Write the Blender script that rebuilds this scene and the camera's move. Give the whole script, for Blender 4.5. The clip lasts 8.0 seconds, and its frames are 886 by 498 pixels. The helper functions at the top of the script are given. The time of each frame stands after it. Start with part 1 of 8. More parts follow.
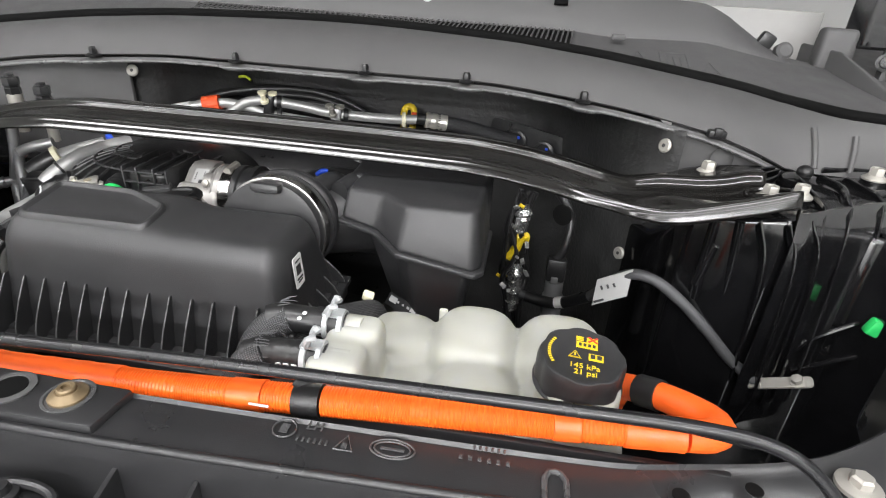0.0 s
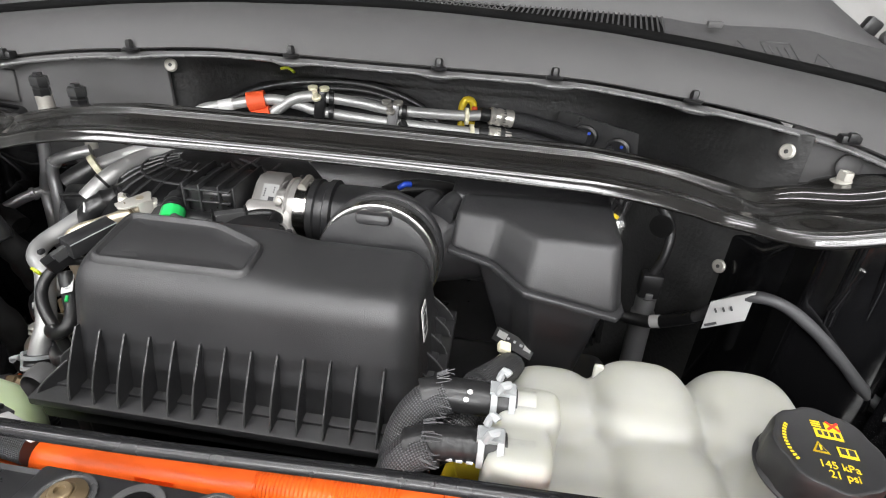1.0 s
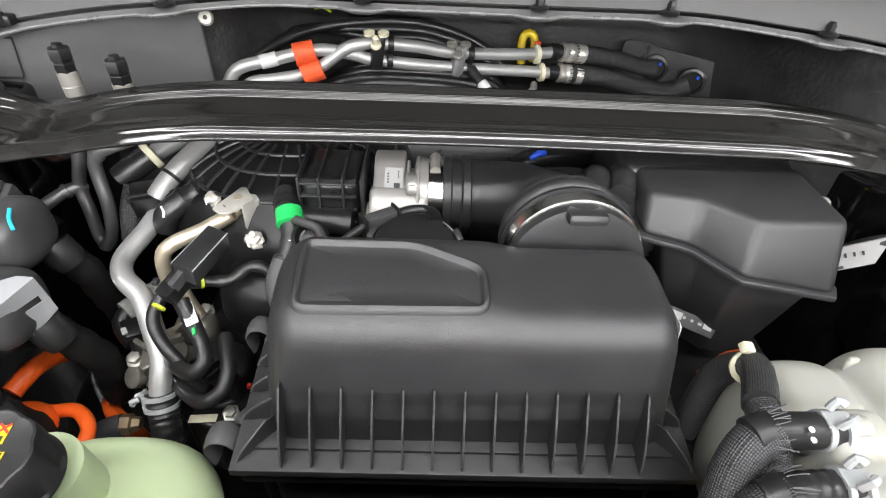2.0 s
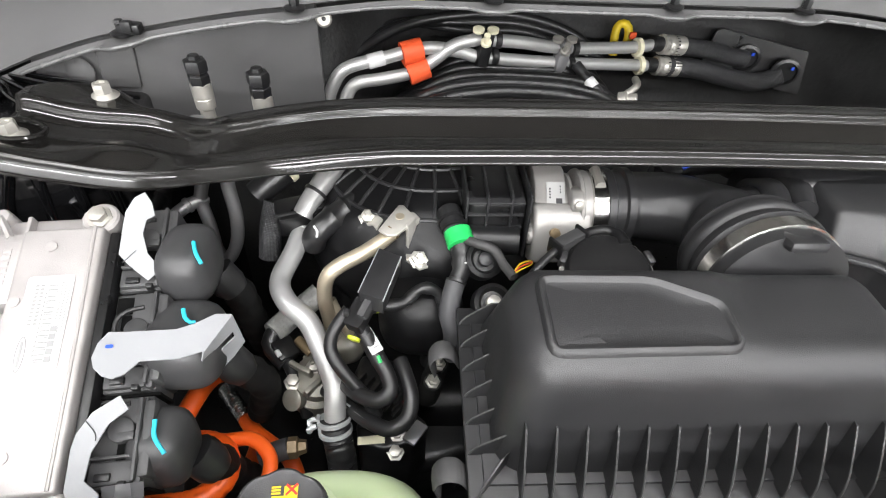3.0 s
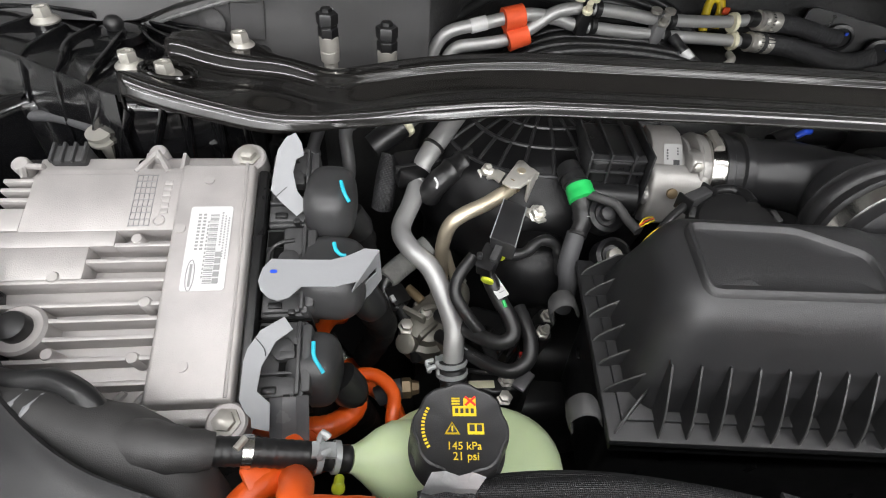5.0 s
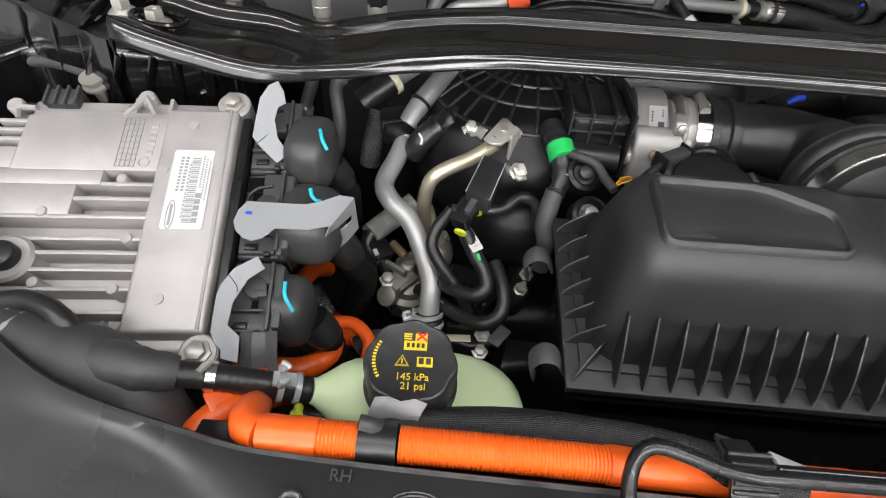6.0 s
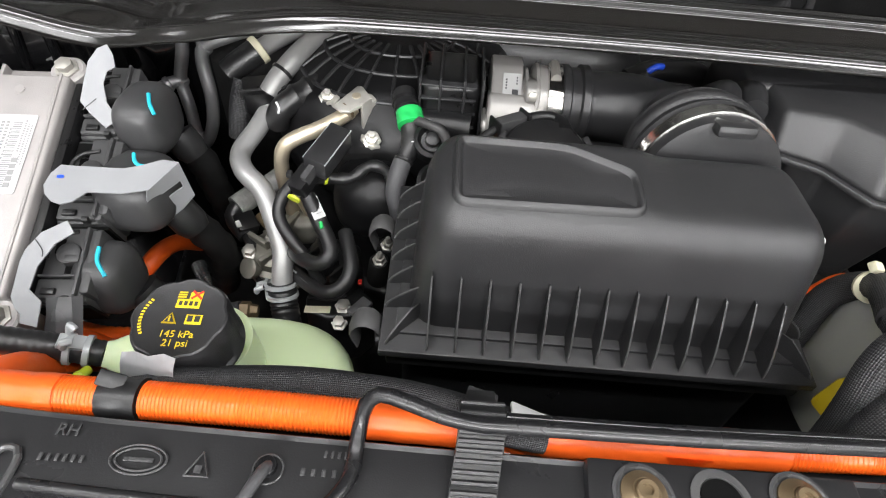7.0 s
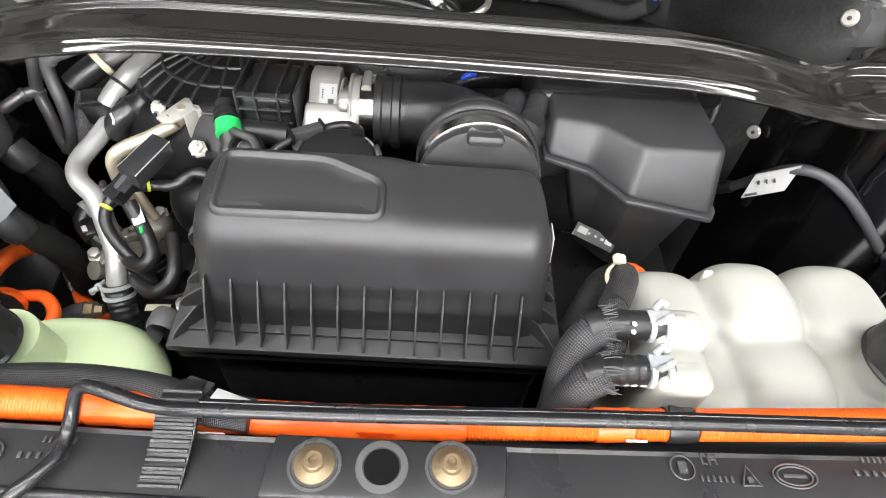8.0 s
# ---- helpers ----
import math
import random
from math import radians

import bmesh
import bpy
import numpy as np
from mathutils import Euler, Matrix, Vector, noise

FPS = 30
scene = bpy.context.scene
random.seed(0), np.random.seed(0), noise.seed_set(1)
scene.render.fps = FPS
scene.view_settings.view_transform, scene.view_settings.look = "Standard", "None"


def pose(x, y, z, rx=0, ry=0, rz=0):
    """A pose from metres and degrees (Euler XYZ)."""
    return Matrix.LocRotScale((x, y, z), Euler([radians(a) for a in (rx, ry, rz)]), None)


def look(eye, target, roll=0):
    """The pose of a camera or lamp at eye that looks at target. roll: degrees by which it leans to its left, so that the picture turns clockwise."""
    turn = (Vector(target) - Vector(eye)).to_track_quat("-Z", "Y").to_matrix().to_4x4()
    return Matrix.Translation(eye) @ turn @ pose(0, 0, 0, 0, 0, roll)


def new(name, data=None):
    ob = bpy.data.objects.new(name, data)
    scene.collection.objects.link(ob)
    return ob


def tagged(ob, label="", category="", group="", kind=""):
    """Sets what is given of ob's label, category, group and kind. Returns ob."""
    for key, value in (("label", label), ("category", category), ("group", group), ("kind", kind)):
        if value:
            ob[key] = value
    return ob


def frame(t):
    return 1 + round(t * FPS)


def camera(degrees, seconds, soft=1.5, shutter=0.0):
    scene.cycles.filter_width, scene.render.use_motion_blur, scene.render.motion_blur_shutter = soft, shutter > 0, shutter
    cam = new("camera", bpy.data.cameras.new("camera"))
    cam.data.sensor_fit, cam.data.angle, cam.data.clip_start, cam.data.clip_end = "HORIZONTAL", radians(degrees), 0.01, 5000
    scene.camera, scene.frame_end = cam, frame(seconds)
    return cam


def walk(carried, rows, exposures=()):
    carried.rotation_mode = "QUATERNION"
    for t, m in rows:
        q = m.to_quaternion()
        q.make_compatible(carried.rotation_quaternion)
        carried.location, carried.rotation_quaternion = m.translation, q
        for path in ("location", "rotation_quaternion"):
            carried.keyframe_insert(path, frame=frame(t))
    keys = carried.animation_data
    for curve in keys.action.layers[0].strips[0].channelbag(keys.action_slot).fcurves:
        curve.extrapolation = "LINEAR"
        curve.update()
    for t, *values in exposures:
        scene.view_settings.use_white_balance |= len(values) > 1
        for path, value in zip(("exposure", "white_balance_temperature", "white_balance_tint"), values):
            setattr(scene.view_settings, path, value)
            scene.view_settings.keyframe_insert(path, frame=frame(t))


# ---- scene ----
cam = camera(79.0, 8.0, soft=1.1)
PATH = [
    (0, (-0.0201, 0.0235, 1.3900), (-0.2400, 1.7960, 0.4901), 3.83),
    (0.5, (-0.0550, 0.0766, 1.3894), (-0.2623, 1.8476, 0.4835), 3.85),
    (1, (-0.1793, 0.1081, 1.3990), (-0.3612, 1.8422, 0.4194), 3.71),
    (1.2, (-0.2453, 0.1229, 1.4151), (-0.3948, 1.8251, 0.3759), 3.15),
    (2.3, (-0.4940, 0.2174, 1.4274), (-0.3840, 1.7507, 0.1480), 3.43),
    (2.5, (-0.5337, 0.2286, 1.4368), (-0.4144, 1.7464, 0.1399), 3.55),
    (3, (-0.6384, 0.2412, 1.4493), (-0.5145, 1.7349, 0.1251), 3.42),
    (3.5, (-0.7034, 0.2310, 1.4528), (-0.5869, 1.7160, 0.1183), 3.53),
    (4, (-0.7206, 0.2173, 1.4570), (-0.6100, 1.6969, 0.1159), 3.93),
    (4.5, (-0.7401, 0.2057, 1.4490), (-0.6465, 1.6811, 0.1019), 4.25),
    (4.7, (-0.7492, 0.2042, 1.4399), (-0.6684, 1.6777, 0.0900), 4.29),
    (5.8, (-0.7244, 0.1779, 1.4193), (-0.7354, 1.5952, 0.0081), 4.35),
    (6, (-0.7022, 0.1742, 1.4185), (-0.7155, 1.5825, -0.0016), 4.48),
    (6.5, (-0.6421, 0.1731, 1.4070), (-0.6376, 1.5754, -0.0190), 5.04),
    (7, (-0.5472, 0.1681, 1.4057), (-0.5206, 1.5588, -0.0315), 5.37),
    (7.5, (-0.4875, 0.1637, 1.4192), (-0.4153, 1.5549, -0.0158), 6.45),
    (8, (-0.3554, 0.1486, 1.4633), (-0.2711, 1.5065, -0.0028), 5.83),
]
walk(cam, [(t, look(eye, target, roll)) for t, eye, target, roll in PATH],
     exposures=((0.0, 0.38), (1.0, 0.42), (2.5, 0.62), (3.0, 0.62), (3.5, 0.32), (4.5, 0.0), (5.8, -0.08), (6.5, -0.08), (7.0, 0.32), (7.5, 0.76), (8.0, 0.96)))

# ---- light ----
XC = -0.368                     # middle of the car
world = bpy.data.worlds.new("room_light")
scene.world = world
world.use_nodes = True
world.node_tree.nodes["Background"].inputs[0].default_value = (0.90, 0.95, 1.0, 1)
world.node_tree.nodes["Background"].inputs[1].default_value = 0.12


def unseen_ceiling_lamp(x, y, z, sx, sy, watts):
    d = bpy.data.lights.new("unseen_ceiling_lamp", "AREA")
    d.shape, d.size, d.size_y, d.energy, d.color = "RECTANGLE", sx, sy, watts, (0.985, 0.985, 1.0)
    o = new("unseen_ceiling_lamp", d)
    o.location = (x, y, z)
    return o


# None in view; the first row is added to wash the south wall bright.
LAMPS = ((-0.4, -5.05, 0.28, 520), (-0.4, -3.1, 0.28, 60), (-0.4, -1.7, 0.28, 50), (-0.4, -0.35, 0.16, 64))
# The narrow last row is placed for the bright lines along the brace.
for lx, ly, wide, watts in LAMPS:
    unseen_ceiling_lamp(lx, ly, 3.08, 6.0, wide, watts)


# ---- materials ----
def material(name, col, rough=0.5, metal=0.0, var=0.15, scale=30, bump=0.1, fine=600, coat=0.0, rvar=0.08, sss=0.0, spec=0.5, stretch=(1, 1, 1), dist=0.0006, glow=0.0):
    m = bpy.data.materials.new(name)
    m.use_nodes = True
    nt = m.node_tree
    b = nt.nodes["Principled BSDF"]
    tc = nt.nodes.new("ShaderNodeTexCoord")
    mp = nt.nodes.new("ShaderNodeMapping")
    mp.inputs["Scale"].default_value = stretch
    nt.links.new(tc.outputs["Object"], mp.inputs[0])
    n1 = nt.nodes.new("ShaderNodeTexNoise")
    n1.inputs["Scale"].default_value = scale
    n1.inputs["Detail"].default_value = 6
    n2 = nt.nodes.new("ShaderNodeTexNoise")
    n2.inputs["Scale"].default_value = fine
    n2.inputs["Detail"].default_value = 3
    for n in (n1, n2):
        nt.links.new(mp.outputs[0], n.inputs["Vector"])
    ramp = nt.nodes.new("ShaderNodeMix")
    ramp.data_type = "RGBA"
    lo = [max(0, c * (1 - var)) for c in col]
    hi = [min(1, c * (1 + var)) for c in col]
    ramp.inputs[6].default_value = (*lo, 1)
    ramp.inputs[7].default_value = (*hi, 1)
    nt.links.new(n1.outputs["Fac"], ramp.inputs[0])
    nt.links.new(ramp.outputs[2], b.inputs["Base Color"])
    mr = nt.nodes.new("ShaderNodeMapRange")
    mr.inputs[1].default_value, mr.inputs[2].default_value = 0.3, 0.7
    mr.inputs[3].default_value, mr.inputs[4].default_value = max(0.02, rough - rvar), min(1, rough + rvar)
    nt.links.new(n1.outputs["Fac"], mr.inputs[0])
    nt.links.new(mr.outputs[0], b.inputs["Roughness"])
    b.inputs["Metallic"].default_value = metal
    b.inputs["Specular IOR Level"].default_value = spec
    b.inputs["Coat Weight"].default_value = coat
    b.inputs["Coat Roughness"].default_value = max(0.08, rough * 0.7)
    if sss:
        b.inputs["Subsurface Weight"].default_value = sss
        b.inputs["Subsurface Radius"].default_value = (0.02, 0.02, 0.015)
        b.inputs["Subsurface Scale"].default_value = 0.5
    if glow:
        b.inputs["Emission Color"].default_value = (*col, 1)
        b.inputs["Emission Strength"].default_value = glow
    bp = nt.nodes.new("ShaderNodeBump")
    bp.inputs["Strength"].default_value = bump
    bp.inputs["Distance"].default_value = dist
    nt.links.new(n2.outputs["Fac"], bp.inputs["Height"])
    nt.links.new(bp.outputs[0], b.inputs["Normal"])
    return m


CLOTH = material("worn_grey_black_cloth_tape", (0.042, 0.041, 0.041), 0.55, var=0.3, bump=0.5, fine=1400, scale=40)
BLACK = material("textured_black_plastic", (0.021, 0.021, 0.022), 0.40, spec=0.6, var=0.14, bump=0.5, fine=1500, scale=18)
DUCT = material("smooth_black_rubber", (0.021, 0.021, 0.022), 0.40, var=0.15, bump=0.12, fine=900)
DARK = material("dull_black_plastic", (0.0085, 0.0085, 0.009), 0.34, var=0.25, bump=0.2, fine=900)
PAINT = material("gloss_black_paint", (0.008, 0.0075, 0.007), 0.13, var=0.2, bump=0.0, fine=500, coat=0.2, rvar=0.02)
BODY = material("black_body_paint", (0.005, 0.005, 0.0055), 0.14, var=0.3, bump=0.04, fine=60, coat=0.8, dist=0.002)
COWL = material("grey_cowl_plastic", (0.066, 0.065, 0.0655), 0.62, var=0.12, bump=0.3, fine=1800)
COWLIGHT = material("grey_inner_panel_paint", (0.30, 0.295, 0.285), 0.5, var=0.1, bump=0.1, fine=200)
MAT = material("insulation_mat", (0.030, 0.030, 0.030), 0.45, var=0.8, bump=0.5, fine=120, scale=14, dist=0.003)
CAST = material("cast_aluminium", (0.42, 0.40, 0.39), 0.46, metal=0.35, var=0.22, bump=0.4, fine=900, scale=30)
SILVER = material("aluminium_tube", (0.40, 0.40, 0.395), 0.44, metal=0.55, var=0.10, bump=0.08, fine=700)
DULLTUBE = material("grey_dull_aluminium_tube", (0.34, 0.34, 0.345), 0.42, metal=0.7, var=0.15, bump=0.1, fine=700)
STEEL = material("zinc_steel", (0.40, 0.385, 0.35), 0.42, metal=0.55, var=0.10, bump=0.1, fine=500)
BRASS = material("yellow_zinc_steel", (0.56, 0.49, 0.37), 0.38, metal=0.7, var=0.15, bump=0.1, fine=400)
GOLD = material("gold_passivated_steel", (0.19, 0.14, 0.08), 0.48, metal=0.5, var=0.3, bump=0.15, fine=350, scale=60)
ORANGE = material("orange_conduit", (0.86, 0.125, 0.012), 0.36, var=0.10, bump=0.05, fine=500)
ORANGETAPE = material("orange_tape", (0.84, 0.115, 0.012), 0.40, var=0.10, bump=0.3, fine=90, dist=0.002)
FOAM = material("orange_red_foam", (0.72, 0.085, 0.02), 0.7, var=0.12, bump=0.3, fine=700)
TANK = material("white_translucent_plastic", (0.37, 0.372, 0.335), 0.50, var=0.06, bump=0.08, fine=220, sss=0.85, scale=16)
TANKG = material("green_tinted_tank_plastic", (0.64, 0.76, 0.47), 0.36, var=0.08, bump=0.06, fine=300, sss=0.35, scale=12)
CAP = material("black_cap_plastic", (0.022, 0.022, 0.023), 0.42, var=0.15, bump=0.25, fine=1500)
YELLOW = material("yellow_print", (0.66, 0.48, 0.015), 0.5, var=0.05, bump=0.02)
RED = material("red_print", (0.70, 0.03, 0.02), 0.5, var=0.05, bump=0.02)
PAPER = material("greyish_paper", (0.42, 0.42, 0.415), 0.6, var=0.06, bump=0.1)
WHITE = material("white_label", (0.56, 0.56, 0.555), 0.42, var=0.04, bump=0.05)
INK = material("black_ink", (0.03, 0.03, 0.03), 0.5, var=0.1, bump=0.02)
LABELINK = material("grey_print", (0.26, 0.26, 0.26), 0.5, var=0.15, bump=0.02)
GREYTAPE = material("grey_tape", (0.25, 0.255, 0.265), 0.5, var=0.06, bump=0.15, fine=300)
CONN = material("dark_grey_connector_plastic", (0.046, 0.046, 0.047), 0.5, var=0.1, bump=0.15, fine=1200)
BOOT = material("dark_grey_rubber_boot", (0.040, 0.040, 0.041), 0.42, var=0.12, bump=0.08, fine=900)
CLOTHD = material("dark_cloth_wrap", (0.008, 0.008, 0.008), 0.7, var=0.4, bump=0.6, fine=900, spec=0.25, scale=40)
ENGP = material("matt_engine_plastic", (0.006, 0.006, 0.0065), 0.40, var=0.3, bump=0.3, fine=700, spec=0.3)
ZINC = material("bright_zinc_plate", (0.62, 0.60, 0.55), 0.34, metal=0.6, var=0.18, bump=0.25, fine=300, scale=60)
PALETAPE = material("pale_wrinkled_tape", (0.40, 0.405, 0.41), 0.35, var=0.2, bump=0.5, fine=160, scale=60, dist=0.001)
LINING = material("dark_bonnet_lining", (0.125, 0.116, 0.106), 0.7, var=0.15, bump=0.3, fine=300)
FOIL = material("crumpled_foil", (0.62, 0.62, 0.61), 0.22, metal=0.9, var=0.2, bump=0.8, fine=160, dist=0.002)
CHROME = material("polished_steel_band", (0.66, 0.65, 0.63), 0.20, metal=1.0, var=0.06, bump=0.03)
MARKM = material("moulded_mark_plastic", (0.060, 0.060, 0.061), 0.30, var=0.1, bump=0.05)
FILM = material("clear_grey_film", (0.16, 0.16, 0.165), 0.22, var=0.2, bump=0.2, fine=120)
CYAN = material("cyan_paint_mark", (0.02, 0.44, 0.58), 0.45, var=0.15, bump=0.1)
BLUE = material("blue_plastic", (0.02, 0.08, 0.62), 0.35, var=0.1, bump=0.03)
GREEN = material("green_plastic", (0.02, 0.45, 0.10), 0.35, var=0.1, bump=0.03)
LIME = material("lime_plastic", (0.45, 0.52, 0.03), 0.4, var=0.1, bump=0.03)
PALEHOSE = material("worn_pale_sleeve", (0.30, 0.30, 0.285), 0.6, var=0.45, bump=0.6, fine=500, scale=90, dist=0.001)
THROTTLE = material("bright_cast_alloy", (0.36, 0.348, 0.332), 0.42, metal=0.4, var=0.12, bump=0.35, fine=900, scale=22)
PUMP = material("dull_cast_zinc", (0.23, 0.22, 0.19), 0.45, metal=0.5, var=0.3, bump=0.3, fine=600, scale=50)
CREAM = material("cream_plastic", (0.72, 0.68, 0.50), 0.42, var=0.06, bump=0.05)
CLIPGREY = material("pale_grey_clip", (0.40, 0.415, 0.42), 0.4, metal=0.25, var=0.1, bump=0.1)
HOSE = material("black_rubber_hose", (0.014, 0.014, 0.0145), 0.36, var=0.2, bump=0.15, fine=500)
SLEEVE = material("grey_fabric_sleeve", (0.055, 0.055, 0.058), 0.6, var=0.12, bump=0.3, fine=500)


def braid_material(name, dark, light, size):
    """Two sets of crossing strands, along the tube and round it."""
    m = material(name, dark, 0.5, var=0.1, bump=0.1)
    nt = m.node_tree
    bs = nt.nodes["Principled BSDF"]
    uvn = nt.nodes.new("ShaderNodeUVMap")
    uvn.uv_map = "uv"
    sep = nt.nodes.new("ShaderNodeSeparateXYZ")
    nt.links.new(uvn.outputs[0], sep.inputs[0])

    def calc(op, a, b=None):
        n = nt.nodes.new("ShaderNodeMath")
        n.operation = op
        for i, v in enumerate((a, b)):
            if v is None:
                continue
            if isinstance(v, (int, float)):
                n.inputs[i].default_value = v
            else:
                nt.links.new(v, n.inputs[i])
        return n.outputs[0]
    k = 2 * math.pi / size
    p = calc("MULTIPLY", calc("ADD", sep.outputs[0], sep.outputs[1]), k)
    q = calc("MULTIPLY", calc("SUBTRACT", sep.outputs[0], sep.outputs[1]), k)
    h = calc("MULTIPLY", calc("SINE", p), calc("SINE", q))
    lit = calc("ADD", calc("MULTIPLY", h, 0.5), 0.5)
    mx = nt.nodes.new("ShaderNodeMix")
    mx.data_type = "RGBA"
    mx.inputs[6].default_value, mx.inputs[7].default_value = (*dark, 1), (*light, 1)
    nt.links.new(calc("POWER", lit, 2.5), mx.inputs[0])
    nt.links.new(mx.outputs[2], bs.inputs["Base Color"])
    bp = [n for n in nt.nodes if n.bl_idname == "ShaderNodeBump"][0]
    bp.inputs["Strength"].default_value, bp.inputs["Distance"].default_value = 0.8, 0.0008
    nt.links.new(lit, bp.inputs["Height"])
    return m


BRAID = braid_material("braided_black_sleeve", (0.009, 0.009, 0.010), (0.115, 0.115, 0.12), 0.0036)
BRAIDK = braid_material("fine_black_braid", (0.008, 0.008, 0.009), (0.055, 0.055, 0.058), 0.0028)
COVERM = material("satin_black_cover_plastic", (0.019, 0.019, 0.020), 0.32, var=0.15, bump=0.12, fine=900, scale=12)
# paler than the ribs' own plastic: the highlight on their edges, as colour
RIBP = material("rib_edge_highlight_grey", (0.07, 0.07, 0.07), 0.30, var=0.1, bump=0.05)
LIPM = material("smooth_grey_lip", (0.10, 0.10, 0.10), 0.28, var=0.1, bump=0.05)
STRIP = material("smooth_grey_black_rubber", (0.010, 0.010, 0.011), 0.24, var=0.1, bump=0.05, fine=400)
# near-black: paints the shade in holes and gaps; also the matt rubber seal
HOLE = material("matt_black_and_hole_shade", (0.004, 0.004, 0.004), 0.9, var=0.1, bump=0.0, spec=0.1)
WALLP = material("white_wall_paint", (0.66, 0.66, 0.65), 0.6, var=0.05, scale=1.5, bump=0.2, fine=150)
FLOORM = material("grey_floor_paint", (0.22, 0.22, 0.22), 0.3, var=0.15, scale=2, bump=0.1, fine=60)
CEILM = material("white_ceiling_paint", (0.68, 0.68, 0.67), 0.7, var=0.03, scale=2, bump=0.1, fine=80)
GLOW = material("lamp_diffuser", (1, 0.98, 0.95), 0.5, var=0.0, bump=0.0, glow=6.0)
GLASS = material("windshield_glass", (0.03, 0.035, 0.035), 0.05, var=0.1, bump=0.0, coat=0.5)


# ---- building helpers ----
ORIGIN = {}


def mesh_of(name, bm, mat, o=(0, 0, 0), sharp=38):
    me = bpy.data.meshes.new(name)
    bmesh.ops.recalc_face_normals(bm, faces=bm.faces[:])
    bmesh.ops.translate(bm, verts=bm.verts[:], vec=-Vector(o))
    bm.to_mesh(me)
    bm.free()
    me.materials.append(mat)
    me.shade_smooth()
    me.set_sharp_from_angle(angle=radians(sharp))
    return me


def thing(name, o, label, category, group="", kind=""):
    ob = new(name)
    ob.location = o
    ob.empty_display_size = 0.02
    ORIGIN[ob] = Vector(o)
    return tagged(ob, label, category, group, kind)


def part(name, bm, mat, parent, label="", sharp=38):
    o = ORIGIN[parent]
    ob = new(name, mesh_of(name, bm, mat, o, sharp))
    ob.parent = parent
    ORIGIN[ob] = o
    if label:
        tagged(ob, label)
    return ob


def solid(name, bm, mat, label, category, o=None, group="", kind="", sharp=38):
    if o is None:
        vs = [v.co for v in bm.verts]
        o = (sum(v.x for v in vs) / len(vs), sum(v.y for v in vs) / len(vs), min(v.z for v in vs))
    ob = new(name, mesh_of(name, bm, mat, o, sharp))
    ob.location = o
    ORIGIN[ob] = Vector(o)
    return tagged(ob, label, category, group, kind)


def bevel(bm, w, seg=2, ang=30):
    es = [e for e in bm.edges if len(e.link_faces) == 2 and e.calc_face_angle(0) > radians(ang)]
    if es:
        bmesh.ops.bevel(bm, geom=es, offset=w, segments=seg, profile=0.5, affect="EDGES", clamp_overlap=True)
    return bm


def box(c, s, w=0.0, rot=None, seg=2):
    bm = bmesh.new()
    bmesh.ops.create_cube(bm, size=1)
    bmesh.ops.scale(bm, vec=s, verts=bm.verts[:])
    if w:
        bevel(bm, w, seg)
    if rot is not None:
        bmesh.ops.rotate(bm, cent=(0, 0, 0), matrix=Euler([radians(a) for a in rot]).to_matrix(), verts=bm.verts[:])
    bmesh.ops.translate(bm, vec=c, verts=bm.verts[:])
    return bm


def add(bm, other):
    me = bpy.data.meshes.new("tmp")
    other.to_mesh(me)
    other.free()
    bm.from_mesh(me)
    bpy.data.meshes.remove(me)
    return bm


def along(bm, at, axis, spin=0):
    """Turns a bmesh that stands on z so that z points along axis, and moves it to at."""
    q = Vector((0, 0, 1)).rotation_difference(Vector(axis).normalized()) @ Euler((0, 0, radians(spin))).to_quaternion()
    bmesh.ops.rotate(bm, cent=(0, 0, 0), matrix=q.to_matrix(), verts=bm.verts[:])
    bmesh.ops.translate(bm, vec=at, verts=bm.verts[:])
    return bm


def lathe(prof, at=(0, 0, 0), axis=(0, 0, 1), n=24, spin=0, wave=None):
    """A turned body: prof is (radius, height) from bottom to top."""
    bm = bmesh.new()
    rings = []
    for r, h in prof:
        if r < 1e-6:
            rings.append([bm.verts.new((0, 0, h))])
        else:
            ring = []
            for i in range(n):
                a = 2 * math.pi * i / n
                rr = r * (wave(a, h) if wave else 1)
                ring.append(bm.verts.new((rr * math.cos(a), rr * math.sin(a), h)))
            rings.append(ring)
    for a, b in zip(rings, rings[1:]):
        for i in range(n):
            j = (i + 1) % n
            if len(a) == 1 and len(b) == 1:
                continue
            if len(a) == 1:
                bm.faces.new((a[0], b[i], b[j]))
            elif len(b) == 1:
                bm.faces.new((a[i], a[j], b[0]))
            else:
                bm.faces.new((a[i], a[j], b[j], b[i]))
    for ring in (rings[0], rings[-1]):
        if len(ring) > 1:
            bm.faces.new(ring)
    return along(bm, at, axis, spin)


def spline(pts, step=0.006):
    """A smooth curve through the points (centripetal enough for pipes)."""
    ps = [Vector(p) for p in pts]
    ps = [2 * ps[0] - ps[1]] + ps + [2 * ps[-1] - ps[-2]]
    out = []
    for i in range(1, len(ps) - 2):
        a, b, c, d = ps[i - 1:i + 3]
        n = max(2, int((c - b).length / step))
        for k in range(n):
            t = k / n
            out.append(0.5 * (2 * b + (c - a) * t + (2 * a - 5 * b + 4 * c - d) * t * t + (3 * b - a - 3 * c + d) * t ** 3))
    out.append(ps[-2])
    return out


